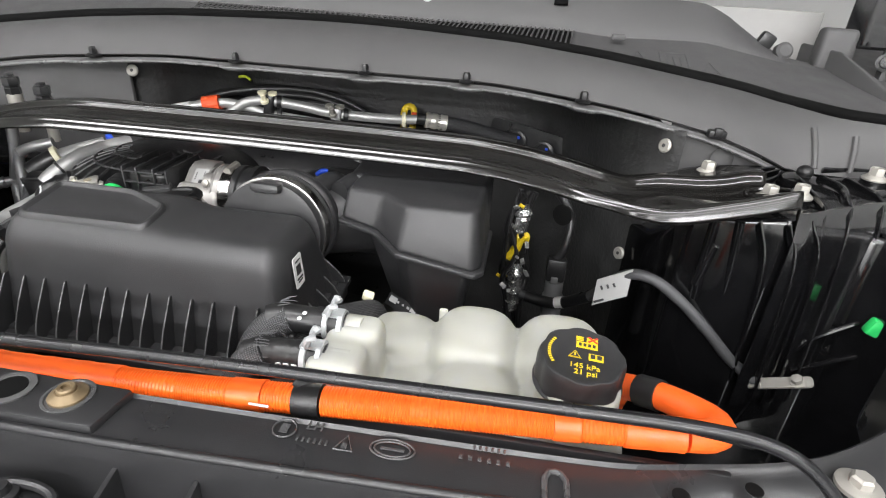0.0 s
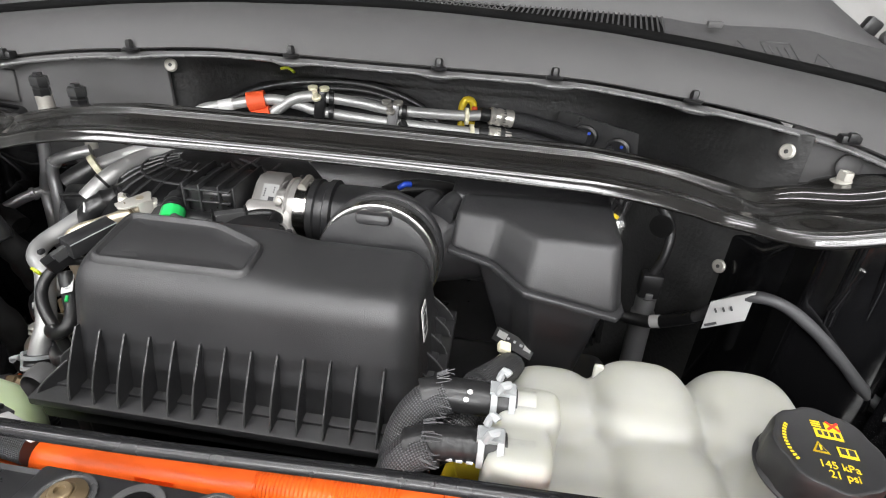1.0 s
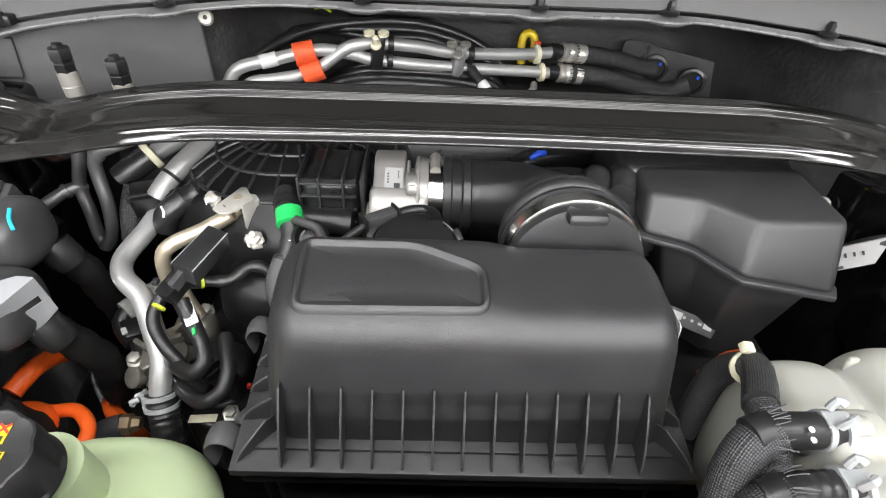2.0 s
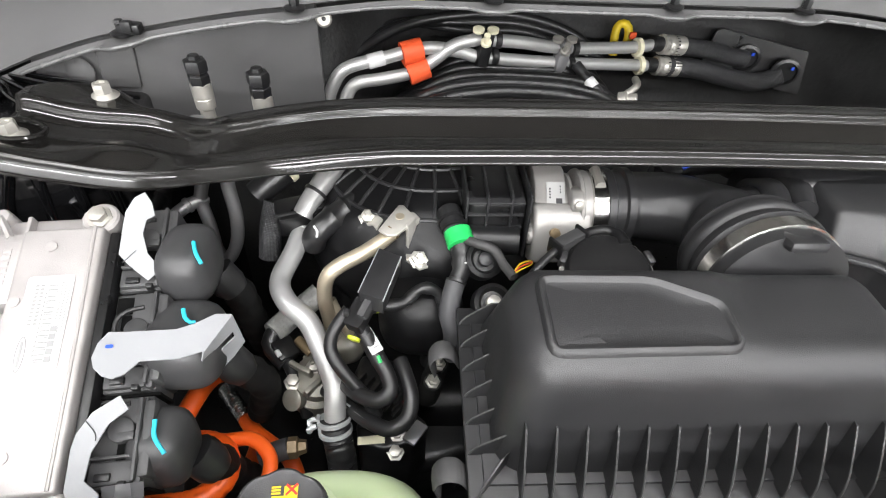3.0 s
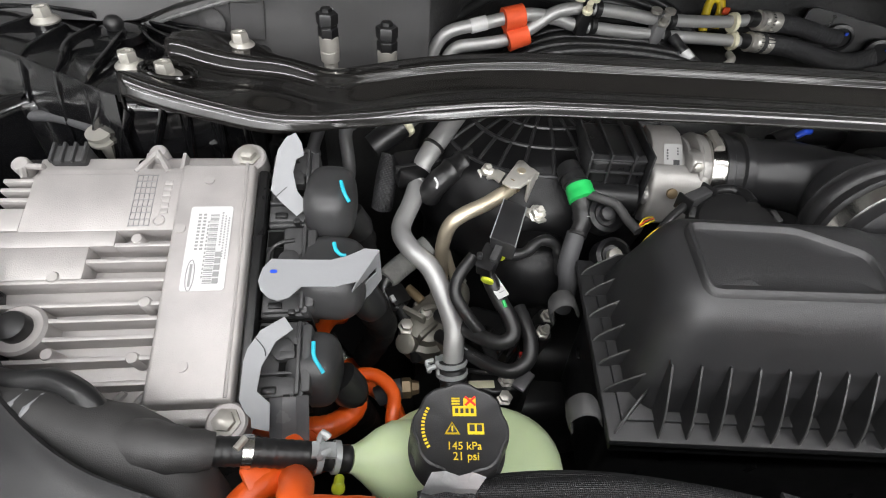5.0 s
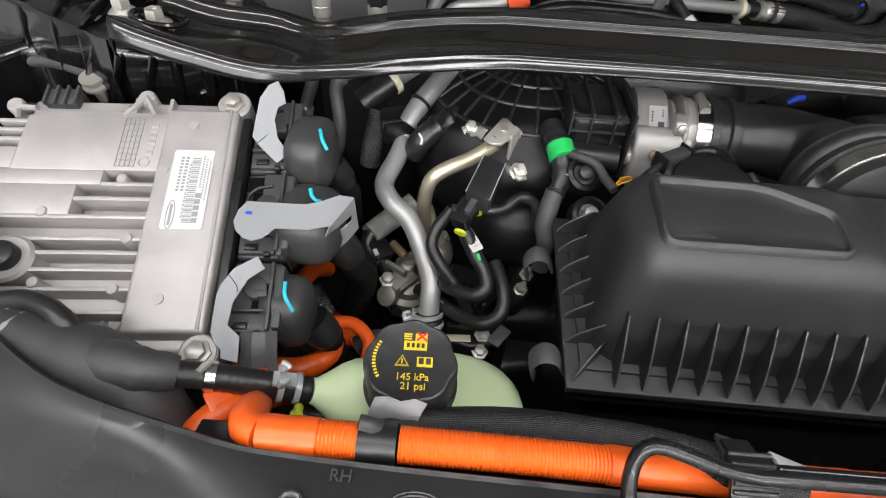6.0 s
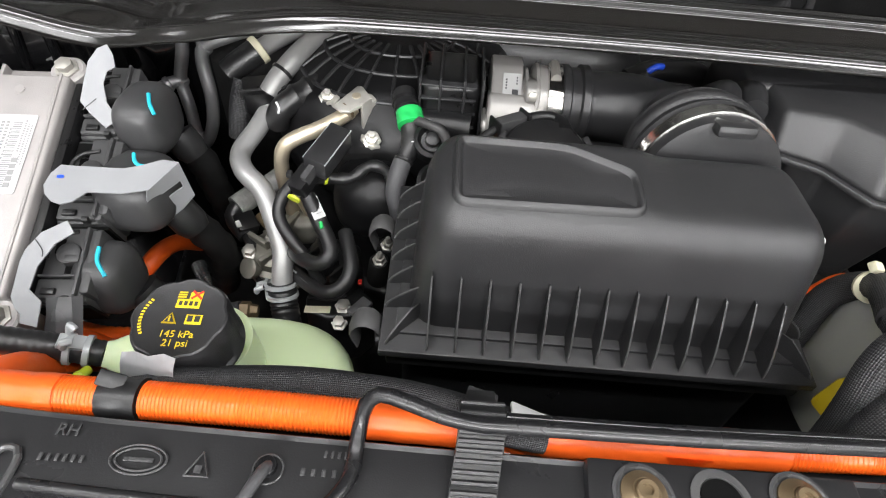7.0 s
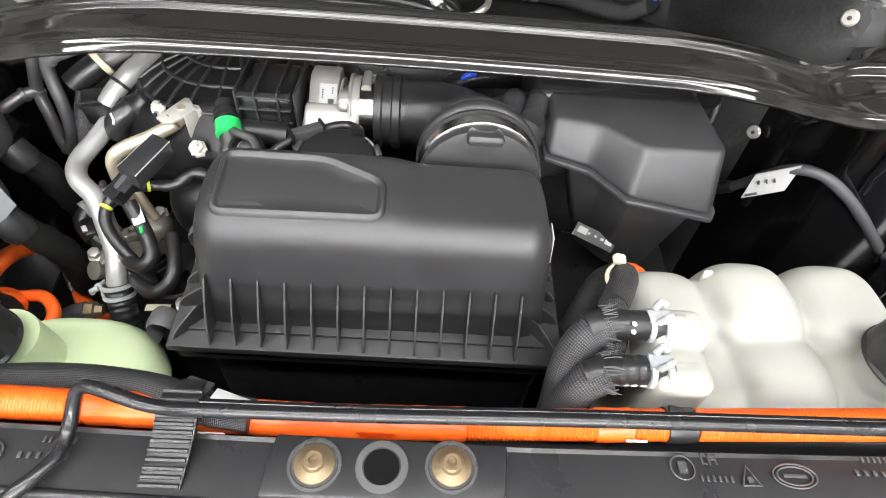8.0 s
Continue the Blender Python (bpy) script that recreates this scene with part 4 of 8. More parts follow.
# ---- intake: coupling, elbow, throttle body ----
def intake():
    t = thing("intake_duct", (-0.30, 0.64, 1.02), "black rubber intake elbow with ribbed coupling and steel band", "intake duct")
    part("elbow", tube([(-0.299, 0.60, 1.096), (-0.298, 0.650, 1.095), (-0.304, 0.694, 1.090), (-0.335, 0.724, 1.085), (-0.375, 0.737, 1.079), (-0.395, 0.737, 1.078)], 0.05, 28, 0.006,
                       lambda i, s, T: 0.058 - 0.018 * min(1, max(0, (s - 0.03) / 0.08))), DUCT, t)
    ax = Vector((0.0, -1, 0.10))
    o = Vector((-0.299, 0.648, 1.096))
    prof = [(0.050, 0), (0.062, 0.002), (0.064, 0.006), (0.062, 0.010), (0.0625, 0.014), (0.066, 0.016), (0.067, 0.022), (0.0655, 0.026), (0.0625, 0.028), (0.0625, 0.034), (0.066, 0.036), (0.067, 0.041), (0.064, 0.045), (0.063, 0.075), (0.055, 0.077)]
    part("coupling", lathe(prof, o, ax, 48), DUCT, t)
    sb = part("steel_band", lathe([(0.0630, 0.046), (0.0656, 0.0465), (0.0656, 0.0615), (0.0630, 0.062)], o, ax, 48), CHROME, t, "bright slotted steel hose band")
    A1 = ax.normalized()
    for k in range(9):
        a = radians(118 + 3.2 * k)
        d = Vector((math.cos(a), 0, math.sin(a)))
        d = (d - A1 * d.dot(A1)).normalized()
        part("band_slot", decal(o + A1 * 0.0540 + d * 0.0656, A1, A1.cross(d), 0.008, 0.0013, 0.0002, 0.0003), DARK, sb)
    part("coupling_tab", box((-0.299, 0.579, 1.1600), (0.036, 0.026, 0.012), 0.005, (-12, 0, 0)), DUCT, t)
    # bellows ribs towards the resonator
    for i in range(3):
        part("bellows_rib", tube([(-0.270 + 0.030 * i, 0.652 + 0.006 * i, 1.135 - 0.002 * i), (-0.258 + 0.030 * i, 0.690 + 0.008 * i, 1.134), (-0.250 + 0.028 * i, 0.735 + 0.006 * i, 1.105)], 0.0135, 14), DUCT, t)
    part("bellows", tube([(-0.285, 0.67, 1.085), (-0.24, 0.69, 1.085), (-0.19, 0.71, 1.085)], 0.052, 20), DUCT, t)
    th = thing("throttle_body", (-0.466, 0.72, 1.02), "cast aluminium throttle body with label and black motor cover", "throttle body")
    part("collar", lathe([(0.040, 0), (0.046, 0.002), (0.046, 0.010), (0.042, 0.012), (0.042, 0.022), (0.045, 0.024), (0.045, 0.032), (0.040, 0.034)], (-0.388, 0.737, 1.078), (-1, 0, 0), 36), DUCT, th, "black rubber collar")
    part("clamp", lathe([(0.0405, 0), (0.0440, 0.001), (0.0444, 0.009), (0.0440, 0.017), (0.0405, 0.018)], (-0.420, 0.737, 1.078), (-1, 0, 0), 36), CHROME, th, "bright steel worm-drive clamp")
    part("clamp_screw", tube([(-0.430, 0.718, 1.119), (-0.430, 0.748, 1.121)], 0.006, 8, smooth=False), STEEL, th)
    part("bore", lathe([(0.040, 0), (0.042, 0.004), (0.042, 0.010), (0.044, 0.012), (0.043, 0.015), (0.029, 0.018), (0.029, 0.060)], (-0.436, 0.737, 1.078), (-1, 0, 0), 40), THROTTLE, th)
    part("flange_rib", lathe([(0.028, 0), (0.0380, 0.001), (0.0380, 0.004), (0.028, 0.005)], (-0.458, 0.737, 1.078), (-1, 0, 0), 40), THROTTLE, th)
    part("housing", xprism([(0.712, 1.020), (0.700, 1.032), (0.699, 1.070), (0.705, 1.088), (0.714, 1.0965), (0.734, 1.1135), (0.750, 1.119), (0.772, 1.116), (0.78, 1.10), (0.78, 1.03)], -0.500, -0.464, 0.003), THROTTLE, th)
    part("shaft_housing", xprism([(0.712, 1.020), (0.686, 1.034), (0.684, 1.066), (0.690, 1.083), (0.697, 1.0935), (0.708, 1.0995), (0.730, 1.095), (0.74, 1.03)], -0.503, -0.438, 0.005, 3), THROTTLE, th)
    part("side_lug", xprism([(0.708, 1.090), (0.700, 1.098), (0.703, 1.110), (0.714, 1.116), (0.73, 1.112), (0.73, 1.090)], -0.462, -0.448, 0.003), THROTTLE, th)
    part("foot_flange", xprism([(0.715, 1.050), (0.692, 1.056), (0.688, 1.066), (0.692, 1.074), (0.715, 1.080)], -0.508, -0.436, 0.003), THROTTLE, th)
    part("lug_screw", lathe([(0.0055, 0), (0.0055, 0.004), (0.003, 0.005)], (-0.455, 0.702, 1.105), (0, -1, 0.3), 6), STEEL, th)
    part("copper_plug", lathe([(0.006, 0), (0.006, 0.003), (0.004, 0.004)], (-0.480, 0.687, 1.078), (0, -1, 0.45), 12), GOLD, th, "copper-coloured plug")
    arc = lambda r: (lambda x, a: (x, 0.7128 + 0.0005 * (a - 22) - 0.65 * (r - 0.0488), 1.0968 + 0.000425 * (a - 22) + 0.75 * (r - 0.0488)))
    lb = part("label", grid(arc(0.0488), steps(-0.487, -0.466, 2), steps(22, 62, 8), 0.0005), PAPER, th, "small white label with a square code")
    for x0, x1, a0, a1 in ((-0.4765, -0.4695, 25, 34), (-0.484, -0.4822, 34, 37), (-0.484, -0.4822, 39, 42), (-0.484, -0.4822, 44, 47), (-0.484, -0.4822, 49, 52), (-0.472, -0.4706, 43, 46), (-0.472, -0.4706, 48, 51), (-0.472, -0.4706, 53, 56)):
        part("print_bar", grid(arc(0.0492), (x0, x1), steps(a0, a1, 2), 0.0003), SLEEVE, lb)
    mc, ma = Vector((-0.449, 0.602, 1.098)), Vector((0.0, -0.30, 0.95)).normalized()
    part("motor_cover", lathe([(0.041, -0.030), (0.0425, -0.002), (0.0425, 0.004), (0.039, 0.008), (0.024, 0.0105), (0, 0.0115)], mc, ma, 40), DARK, th, "black round motor cover")
    part("cover_rim", lathe([(0.0430, -0.006), (0.0465, -0.005), (0.0465, -0.001), (0.0430, 0.000)], mc, ma, 40), THROTTLE, th)
    for a in (20, 160):
        d = Vector((math.cos(radians(a)), math.sin(radians(a)), 0.3 * math.sin(radians(a)))).normalized()
        part("cover_clip", along(box((0, 0, 0), (0.015, 0.007, 0.012), 0.002), mc + d * 0.0450 + ma * 0.002, ma, a + 90), BLACK, th)
    # plug and lead lying over the motor cover
    part("plug", along(box((0, 0, 0), (0.034, 0.013, 0.014), 0.002), (-0.484, 0.632, 1.113), (0, 0, 1), 33), CONN, th, "black plug with a sheen")
    for e in (-1, 1):
        part("plug_lip", along(box((0.018 * e, 0, 0.0), (0.003, 0.018, 0.018), 0.001), (-0.484, 0.632, 1.113), (0, 0, 1), 33), DARK, th)
    part("plug_tail", tube([(-0.470, 0.640, 1.112), (-0.455, 0.648, 1.113), (-0.440, 0.650, 1.113), (-0.432, 0.642, 1.113), (-0.429, 0.628, 1.112)], 0.0055, 10, 0.004, lambda i, q, T: 0.0055 + 0.002 * (q / T > 0.75)), DARK, th)
    part("lead", tube([(-0.497, 0.622, 1.112), (-0.512, 0.609, 1.108), (-0.524, 0.598, 1.100), (-0.530, 0.592, 1.090)], 0.0042, 10), HOSE, th)
    part("strand", tube([(-0.524, 0.598, 1.101), (-0.531, 0.594, 1.101), (-0.538, 0.591, 1.094), (-0.541, 0.592, 1.08)], 0.0009, 6), YELLOW, th, "yellow wire strand")


intake()


# ---- intake resonator / snorkel ----
def resonator():
    t = thing("intake_resonator", (-0.13, 0.66, 0.95), "smooth black plastic intake resonator with a stepped top", "resonator")
    out = [(-0.226, 0.618), (-0.178, 0.608), (-0.142, 0.568), (-0.052, 0.564), (-0.042, 0.580), (-0.040, 0.70), (-0.22, 0.72)]
    top = [(-0.222, 0.638), (-0.172, 0.628), (-0.135, 0.590), (-0.058, 0.586), (-0.051, 0.597), (-0.050, 0.69), (-0.22, 0.71)]
    part("upper_shell", prism(out, lambda x, y: 1.113 - 0.15 * (x + 0.225), lambda x, y: 1.150 + 0.03 * (x + 0.2), 0.009, 3, top), BLACK, t, sharp=50)
    seam = [(x + (0.003 if x > -0.1 else -0.002), y - 0.003) for x, y in out]
    part("seam", prism(seam, lambda x, y: 1.107 - 0.15 * (x + 0.225), lambda x, y: 1.114 - 0.15 * (x + 0.225), 0.002), BLACK, t)
    low = [(-0.20, 0.634), (-0.16, 0.624), (-0.134, 0.580), (-0.060, 0.577), (-0.053, 0.590), (-0.052, 0.69), (-0.20, 0.71)]
    lo2 = [(-0.15, 0.645), (-0.14, 0.635), (-0.118, 0.610), (-0.077, 0.607), (-0.070, 0.615), (-0.070, 0.69), (-0.15, 0.70)]
    part("lower_shell", prism(lo2, 0.955, lambda x, y: 1.109 - 0.15 * (x + 0.225), 0.012, 3, low), BLACK, t, sharp=50)
    part("rear_chamber", prism([(-0.235, 0.684), (-0.06, 0.680), (-0.046, 0.692), (-0.046, 0.80), (-0.235, 0.80)], 1.03, lambda x, y: 1.151 + 0.05 * (y - 0.69), 0.012, 4), BLACK, t, sharp=50)
    part("stud", lathe([(0.005, 0), (0.004, 0.010), (0.002, 0.012)], (-0.155, 0.715, 1.140), n=10), BLACK, t)
    part("stud", lathe([(0.005, 0), (0.004, 0.012), (0.002, 0.014)], (-0.125, 0.775, 1.144), n=10), BLACK, t)


resonator()


# ---- expansion tanks ----
def pressure_cap(x, y, z, r, parent, lean, turn, tall=1.0):
    """A scalloped screw cap with its warning print; lean: tilt towards the front, turn: about its axis."""
    X = Vector((math.cos(radians(turn)), math.sin(radians(turn)), 0))
    ax = Vector((0.0, -math.sin(radians(lean)), math.cos(radians(lean))))
    wave = lambda a, h: 1 - 0.055 * (0.5 + 0.5 * math.cos(8 * a)) ** 2 if h > 0.0035 else 1.0
    prof = [(r * 1.00, 0), (r * 1.02, 0.001), (r * 1.02, 0.003), (r * 0.985, 0.005), (r * 0.98, 0.030), (r * 0.965, 0.036), (r * 0.94, 0.0395), (r * 0.90, 0.0403), (r * 0.87, 0.0400), (r * 0.85, 0.0396), (0, 0.0396)]
    prof = [(q, h * tall) for q, h in prof]
    cap = part("screw_cap", lathe(prof, (x, y, z), ax, 64, 20, wave), CAP, parent, "black screw cap with yellow warning print")
    Y = ax.cross(X).normalized()
    X = Y.cross(ax).normalized()
    top = Vector((x, y, z)) + ax * (0.0396 * tall + 0.0001)
    P = lambda w, h, cx, cy, m=YELLOW, th=0.0003, lift=0.0003: part("print_mark", decal(top, X, Y, w, h, lift, th, cx, cy), m, cap)
    k = r / 0.036
    letters("145 kPa", 0.0076 * k, top + X * 0.002 * k - Y * 0.0135 * k, X, Y, YELLOW, cap)
    letters("21 psi", 0.0076 * k, top + X * 0.003 * k - Y * 0.0205 * k, X, Y, YELLOW, cap)
    P(0.017 * k, 0.0075 * k, 0.003 * k, 0.0115 * k)
    for i in range(4):
        P(0.0022 * k, 0.0035 * k, (-0.0025 + 0.0037 * i) * k, 0.0115 * k, INK, 0.0003, 0.0007)
    for i in range(3):
        P(0.006 * k, 0.0012 * k, -0.003 * k, (0.017 + 0.002 * i) * k)
    P(0.009 * k, 0.006 * k, 0.007 * k, 0.0185 * k)
    for a in (1, -1):
        d = (X + a * 0.9 * Y).normalized()
        part("print_mark", decal(top + X * 0.0075 * k + Y * 0.019 * k, d, ax.cross(d), 0.010 * k, 0.0016 * k, 0.0007, 0.0003), RED, cap)
    # triangle and book
    bm = bmesh.new()
    c = top - X * 0.006 * k + Y * -0.001 * k + ax * 0.0004
    bm.faces.new([bm.verts.new(c + X * px * k + Y * py * k) for px, py in ((-0.0055, -0.0045), (0.0055, -0.0045), (0, 0.005))])
    bmesh.ops.solidify(bm, geom=bm.faces[:], thickness=0.0003)
    part("print_mark", bm, YELLOW, cap)
    bm = bmesh.new()
    c = c + ax * 0.0005
    bm.faces.new([bm.verts.new(c + X * px * k + Y * py * k) for px, py in ((-0.0035, -0.0033), (0.0035, -0.0033), (0, 0.0032))])
    part("print_mark", bm, INK, cap)
    P(0.0012 * k, 0.004 * k, -0.006 * k, -0.0018 * k, YELLOW, 0.0003, 0.0012)
    P(0.0115 * k, 0.0078 * k, 0.0105 * k, -0.0015 * k)
    for i in (-1, 1):
        P(0.0036 * k, 0.0048 * k, (0.0105 + 0.0026 * i) * k, -0.001 * k, INK, 0.0003, 0.0007)
    # small curved line of print along the rim
    for i in range(12):
        a = radians(150 + 5.6 * i)
        d = X * math.cos(a) + Y * math.sin(a)
        part("print_mark", decal(top + d * 0.0265 * k, d, ax.cross(d), 0.0024 * k, 0.0014 * k, 0.0003, 0.0003), YELLOW, cap)
    return cap


def right_tank():
    t = thing("expansion_tank", (-0.03, 0.43, 0.90), "white translucent coolant expansion tank with six lobes", "coolant tank", "coolant tanks")
    bm = bmesh.new()
    for x, z in ((-0.112, 1.075), (-0.036, 1.094), (0.048, 1.097)):
        add(bm, pillow((x, 0.464, z - 0.10), (0.051, 0.060, 0.10), 0.66, 28, 18))
        add(bm, pillow((x + 0.006, 0.394, z - 0.113), (0.051, 0.052, 0.10), 0.66, 28, 18))
    add(bm, pillow((-0.032, 0.428, 0.970), (0.122, 0.084, 0.09), 0.45, 28, 16))
    # neck and inlet block
    add(bm, lathe([(0.035, 0), (0.034, 0.09), (0.033, 0.108)], (0.055, 0.392, 1.00), (0, -0.12, 1), 36))
    add(bm, box((-0.140, 0.405, 1.085), (0.050, 0.036, 0.060), 0.010, (0, 0, 0), 4))
    add(bm, box((-0.146, 0.368, 1.070), (0.048, 0.040, 0.080), 0.010, (0, 0, 0), 4))
    tk = part("tank", bm, TANK, t, sharp=180)
    rm = tk.modifiers.new("blend", "REMESH")
    rm.mode, rm.voxel_size, rm.use_smooth_shade = "VOXEL", 0.0035, True
    sm = tk.modifiers.new("smooth", "SMOOTH")
    sm.factor, sm.iterations = 0.5, 8
    for y, z in ((0.405, 1.108), (0.368, 1.100)):
        part("nipple", tube([(-0.135, y, z), (-0.185, y, z)], 0.0105, 14, smooth=False), TANK, t)
    part("lug", box((-0.073, 0.492, 1.074), (0.009, 0.005, 0.018), 0.002), TANK, t)
    pressure_cap(0.053, 0.3865, 1.0990, 0.036, t, 5, -6, 0.74)
    return t


def left_tank():
    t = thing("coolant_tank", (-0.715, 0.429, 0.878), "pale green coolant tank half full with black cap", "coolant tank", "coolant tanks")
    bm = pillow((-0.702, 0.419, 0.936), (0.088, 0.066, 0.057), 0.80, 36, 20)
    add(bm, lathe([(0.034, 0), (0.032, 0.07)], (-0.719, 0.411, 0.968), (0, -0.1, 1), 32))
    add(bm, lathe([(0.0102, 0), (0.0112, 0.004), (0.0175, 0.014), (0.0250, 0.024), (0.0310, 0.036), (0.0340, 0.060)], (-0.8015, 0.391, 1.026), (0.86, 0.22, -0.46), 28))
    part("tank", bm, TANKG, t, sharp=60)
    pressure_cap(-0.721, 0.389, 1.0530, 0.035, t, 6, 2)
    bm = bmesh.new()
    rng = random.Random(9)
    g = [[bm.verts.new((-0.740 + 0.0085 * i - 0.0032 * j, 0.3480 - 0.0016 * j + rng.uniform(-0.002, 0.002), 1.104 - 0.011 * j + rng.uniform(-0.002, 0.002))) for j in range(6)] for i in range(5)]
    for i in range(4):
        for j in range(5):
            bm.faces.new((g[i][j], g[i + 1][j], g[i + 1][j + 1], g[i][j + 1]))
    bmesh.ops.solidify(bm, geom=bm.faces[:], thickness=0.0008)
    part("tape_flag", bm, PALETAPE, t, "wrinkled clear grey tape", sharp=20)
    return t


right_tank()
left_tank()


# ---- power inverter ----
IA, IB = radians(20.5), radians(6.0)
IU = Vector((math.cos(IB), math.sin(IB), 0))
IV0 = Vector((-math.sin(IB), math.cos(IB), 0))
IV = (IV0 * math.cos(IA) + Vector((0, 0, math.sin(IA)))).normalized()
IN = IU.cross(IV).normalized()
IO = Vector((-0.9054, 0.5388, 1.0752))      # on its top face, at the right edge


def on_inv(u, v, h=0.0):
    return IO + IU * u + IV * v + IN * h


def inv_box(u0, u1, v0, v1, h0, h1, w=0.003, seg=2):
    bm = box(((u0 + u1) / 2, (v0 + v1) / 2, (h0 + h1) / 2), (u1 - u0, v1 - v0, h1 - h0), w, None, seg)
    m = Matrix((IU, IV, IN)).transposed().to_4x4()
    m.translation = IO
    bmesh.ops.transform(bm, matrix=m, verts=bm.verts[:])
    return bm


def inverter():
    t = thing("power_inverter", (-1.05, 0.53, 0.98), "cast aluminium power inverter box with cooling fins", "inverter")
    part("base", inv_box(-0.30, 0.0, -0.128, 0.074, -0.075, -0.026, 0.006, 3), CAST, t)
    part("base_rear", inv_box(-0.243, 0.0, 0.068, 0.130, -0.0755, -0.0255, 0.006, 3), CAST, t)
    part("side_panel", inv_box(-0.078, -0.008, -0.115, 0.118, -0.03, 0.0, 0.004, 3), CAST, t)
    part("upper_deck", inv_box(-0.214, -0.074, 0.046, 0.110, -0.03, -0.004, 0.002), CAST, t)
    part("deck_step", inv_box(-0.30, -0.127, 0.030, 0.047, -0.03, -0.004, 0.002), CAST, t)
    part("deck_step", inv_box(-0.30, -0.148, -0.002, 0.031, -0.03, -0.004, 0.002), CAST, t)
    part("deck_corner", inv_box(-0.30, -0.2135, 0.0475, 0.072, -0.03, -0.0043, 0.002), CAST, t)
    for v in (0.0815, 0.0925, 0.1030):
        part("side_fin", inv_box(-0.241, -0.210, v - 0.0022, v + 0.0022, -0.035, -0.005, 0.0011), CAST, t)
    part("corner_lug", lathe([(0.0085, 0), (0.0085, 0.024), (0.007, 0.026)], on_inv(-0.236, 0.127, -0.036), IN, 16), CAST, t)
    for q, w in ((-0.212, 0.122), (-0.226, 0.108)):
        part("corner_web", tube([on_inv(-0.235, 0.126, -0.014), on_inv(q, w, -0.010)], 0.0032, 6, smooth=False), CAST, t)
    part("rear_rail", inv_box(-0.214, -0.070, 0.108, 0.120, -0.03, -0.010, 0.002), CAST, t)
    part("rim_plate", inv_box(-0.226, -0.03, 0.118, 0.142, -0.040, -0.022, 0.004, 3), CAST, t)
    for i, v in enumerate((0.0313, 0.0154, -0.0038, -0.0260, -0.0400, -0.0563, -0.0746, -0.0955)):
        part("fin", inv_box((-0.127, -0.148, -0.30)[min(i, 2)], -0.068, v - 0.0022, v + 0.0022, -0.04, -0.004, 0.0011), CAST, t)
    for u, v in ((-0.0907, -0.0256), (-0.0922, -0.0750), (-0.108, 0.037), (-0.160, -0.0690), (-0.172, 0.0005)):
        part("fin_boss", lathe([(0.0055, 0), (0.0055, 0.036), (0.0045, 0.0375)], on_inv(u, v, -0.04), IN, 14), CAST, t)
    for k in (-1, 1):
        part("rear_web", tube([on_inv(-0.110, 0.142, -0.014), on_inv(-0.110 + k * 0.016, 0.116, -0.011)], 0.0034, 6, smooth=False), CAST, t)
        part("front_web", tube([on_inv(-0.112 - 0.01 * k, -0.118, -0.03), on_inv(-0.092 - 0.01 * k, -0.098, -0.024)], 0.0035, 6, smooth=False), CAST, t)
    part("rear_lug", lathe([(0.009, 0), (0.009, 0.022), (0.0075, 0.024)], on_inv(-0.110, 0.142, -0.036), IN, 18), CAST, t)
    # dark disc painting the shade inside the lug's hole
    part("lug_hole", lathe([(0.0045, 0), (0.0045, 0.001)], on_inv(-0.126, 0.134, -0.0222), IN, 14), HOLE, t)
    for u, v in ((-0.018, 0.132), (-0.012, -0.130)):
        part("mount_ear", lathe([(0.017, 0), (0.017, 0.02), (0.015, 0.022)], on_inv(u, v, -0.030), IN, 20), CAST, t)
        b = part("mount_bolt", lathe([(0.012, 0), (0.012, 0.002), (0.0085, 0.003), (0.0085, 0.009), (0.005, 0.0105)], on_inv(u, v, -0.008), IN, 6), STEEL, t)
    part("round_boss", lathe([(0.0225, 0), (0.0225, 0.026), (0.020, 0.029), (0.013, 0.029)], on_inv(-0.187, -0.047, -0.03), IN, 32), CAST, t)
    part("rubber_mount", lathe([(0.0130, 0), (0.0130, 0.022), (0.0120, 0.025), (0.009, 0.0262), (0, 0.0265)], on_inv(-0.187, -0.047, -0.015), IN, 24), HOSE, t, "black rubber mount")
    # lugs and webs round the rim
    for u, v in ((-0.16, -0.134), (-0.26, -0.134)):
        part("rim_lug", inv_box(u - 0.02, u + 0.02, v - 0.012, v + 0.008, -0.05, -0.028, 0.005, 3), CAST, t)
    for u in (-0.12, -0.085):
        part("web", inv_box(u, u + 0.004, 0.11, 0.14, -0.03, -0.012, 0.001), CAST, t)
    for u, v in ((-0.05, 0.098), (-0.05, -0.085), (-0.07, 0.045)):
        part("ejector_mark", lathe([(0.005, 0), (0.005, 0.0012)], on_inv(u, v, 0), IN, 16), CAST, t)
    for k in range(5):
        part("deck_line", inv_box(-0.119 + 0.0045 * k, -0.1184 + 0.0045 * k, 0.050, 0.107, -0.0045, -0.0034, 0), DULLTUBE, t)
    for k in range(9):
        part("deck_line", inv_box(-0.119, -0.100, 0.0505 + 0.0070 * k, 0.0511 + 0.0070 * k, -0.0045, -0.0034, 0), DULLTUBE, t)
    for k in range(6):
        part("emblem_bar", inv_box(-0.0925, -0.0855, 0.064 + 0.0064 * k, 0.0685 + 0.0064 * k, -0.0045, -0.0033, 0.0004), CAST, t)
    part("emblem_ring", tube([on_inv(-0.092 + 0.005 * math.cos(a), 0.056 + 0.005 * math.sin(a), -0.0036) for a in steps(0, 2 * math.pi, 16)], 0.0008, 6, 0.004), CAST, t)
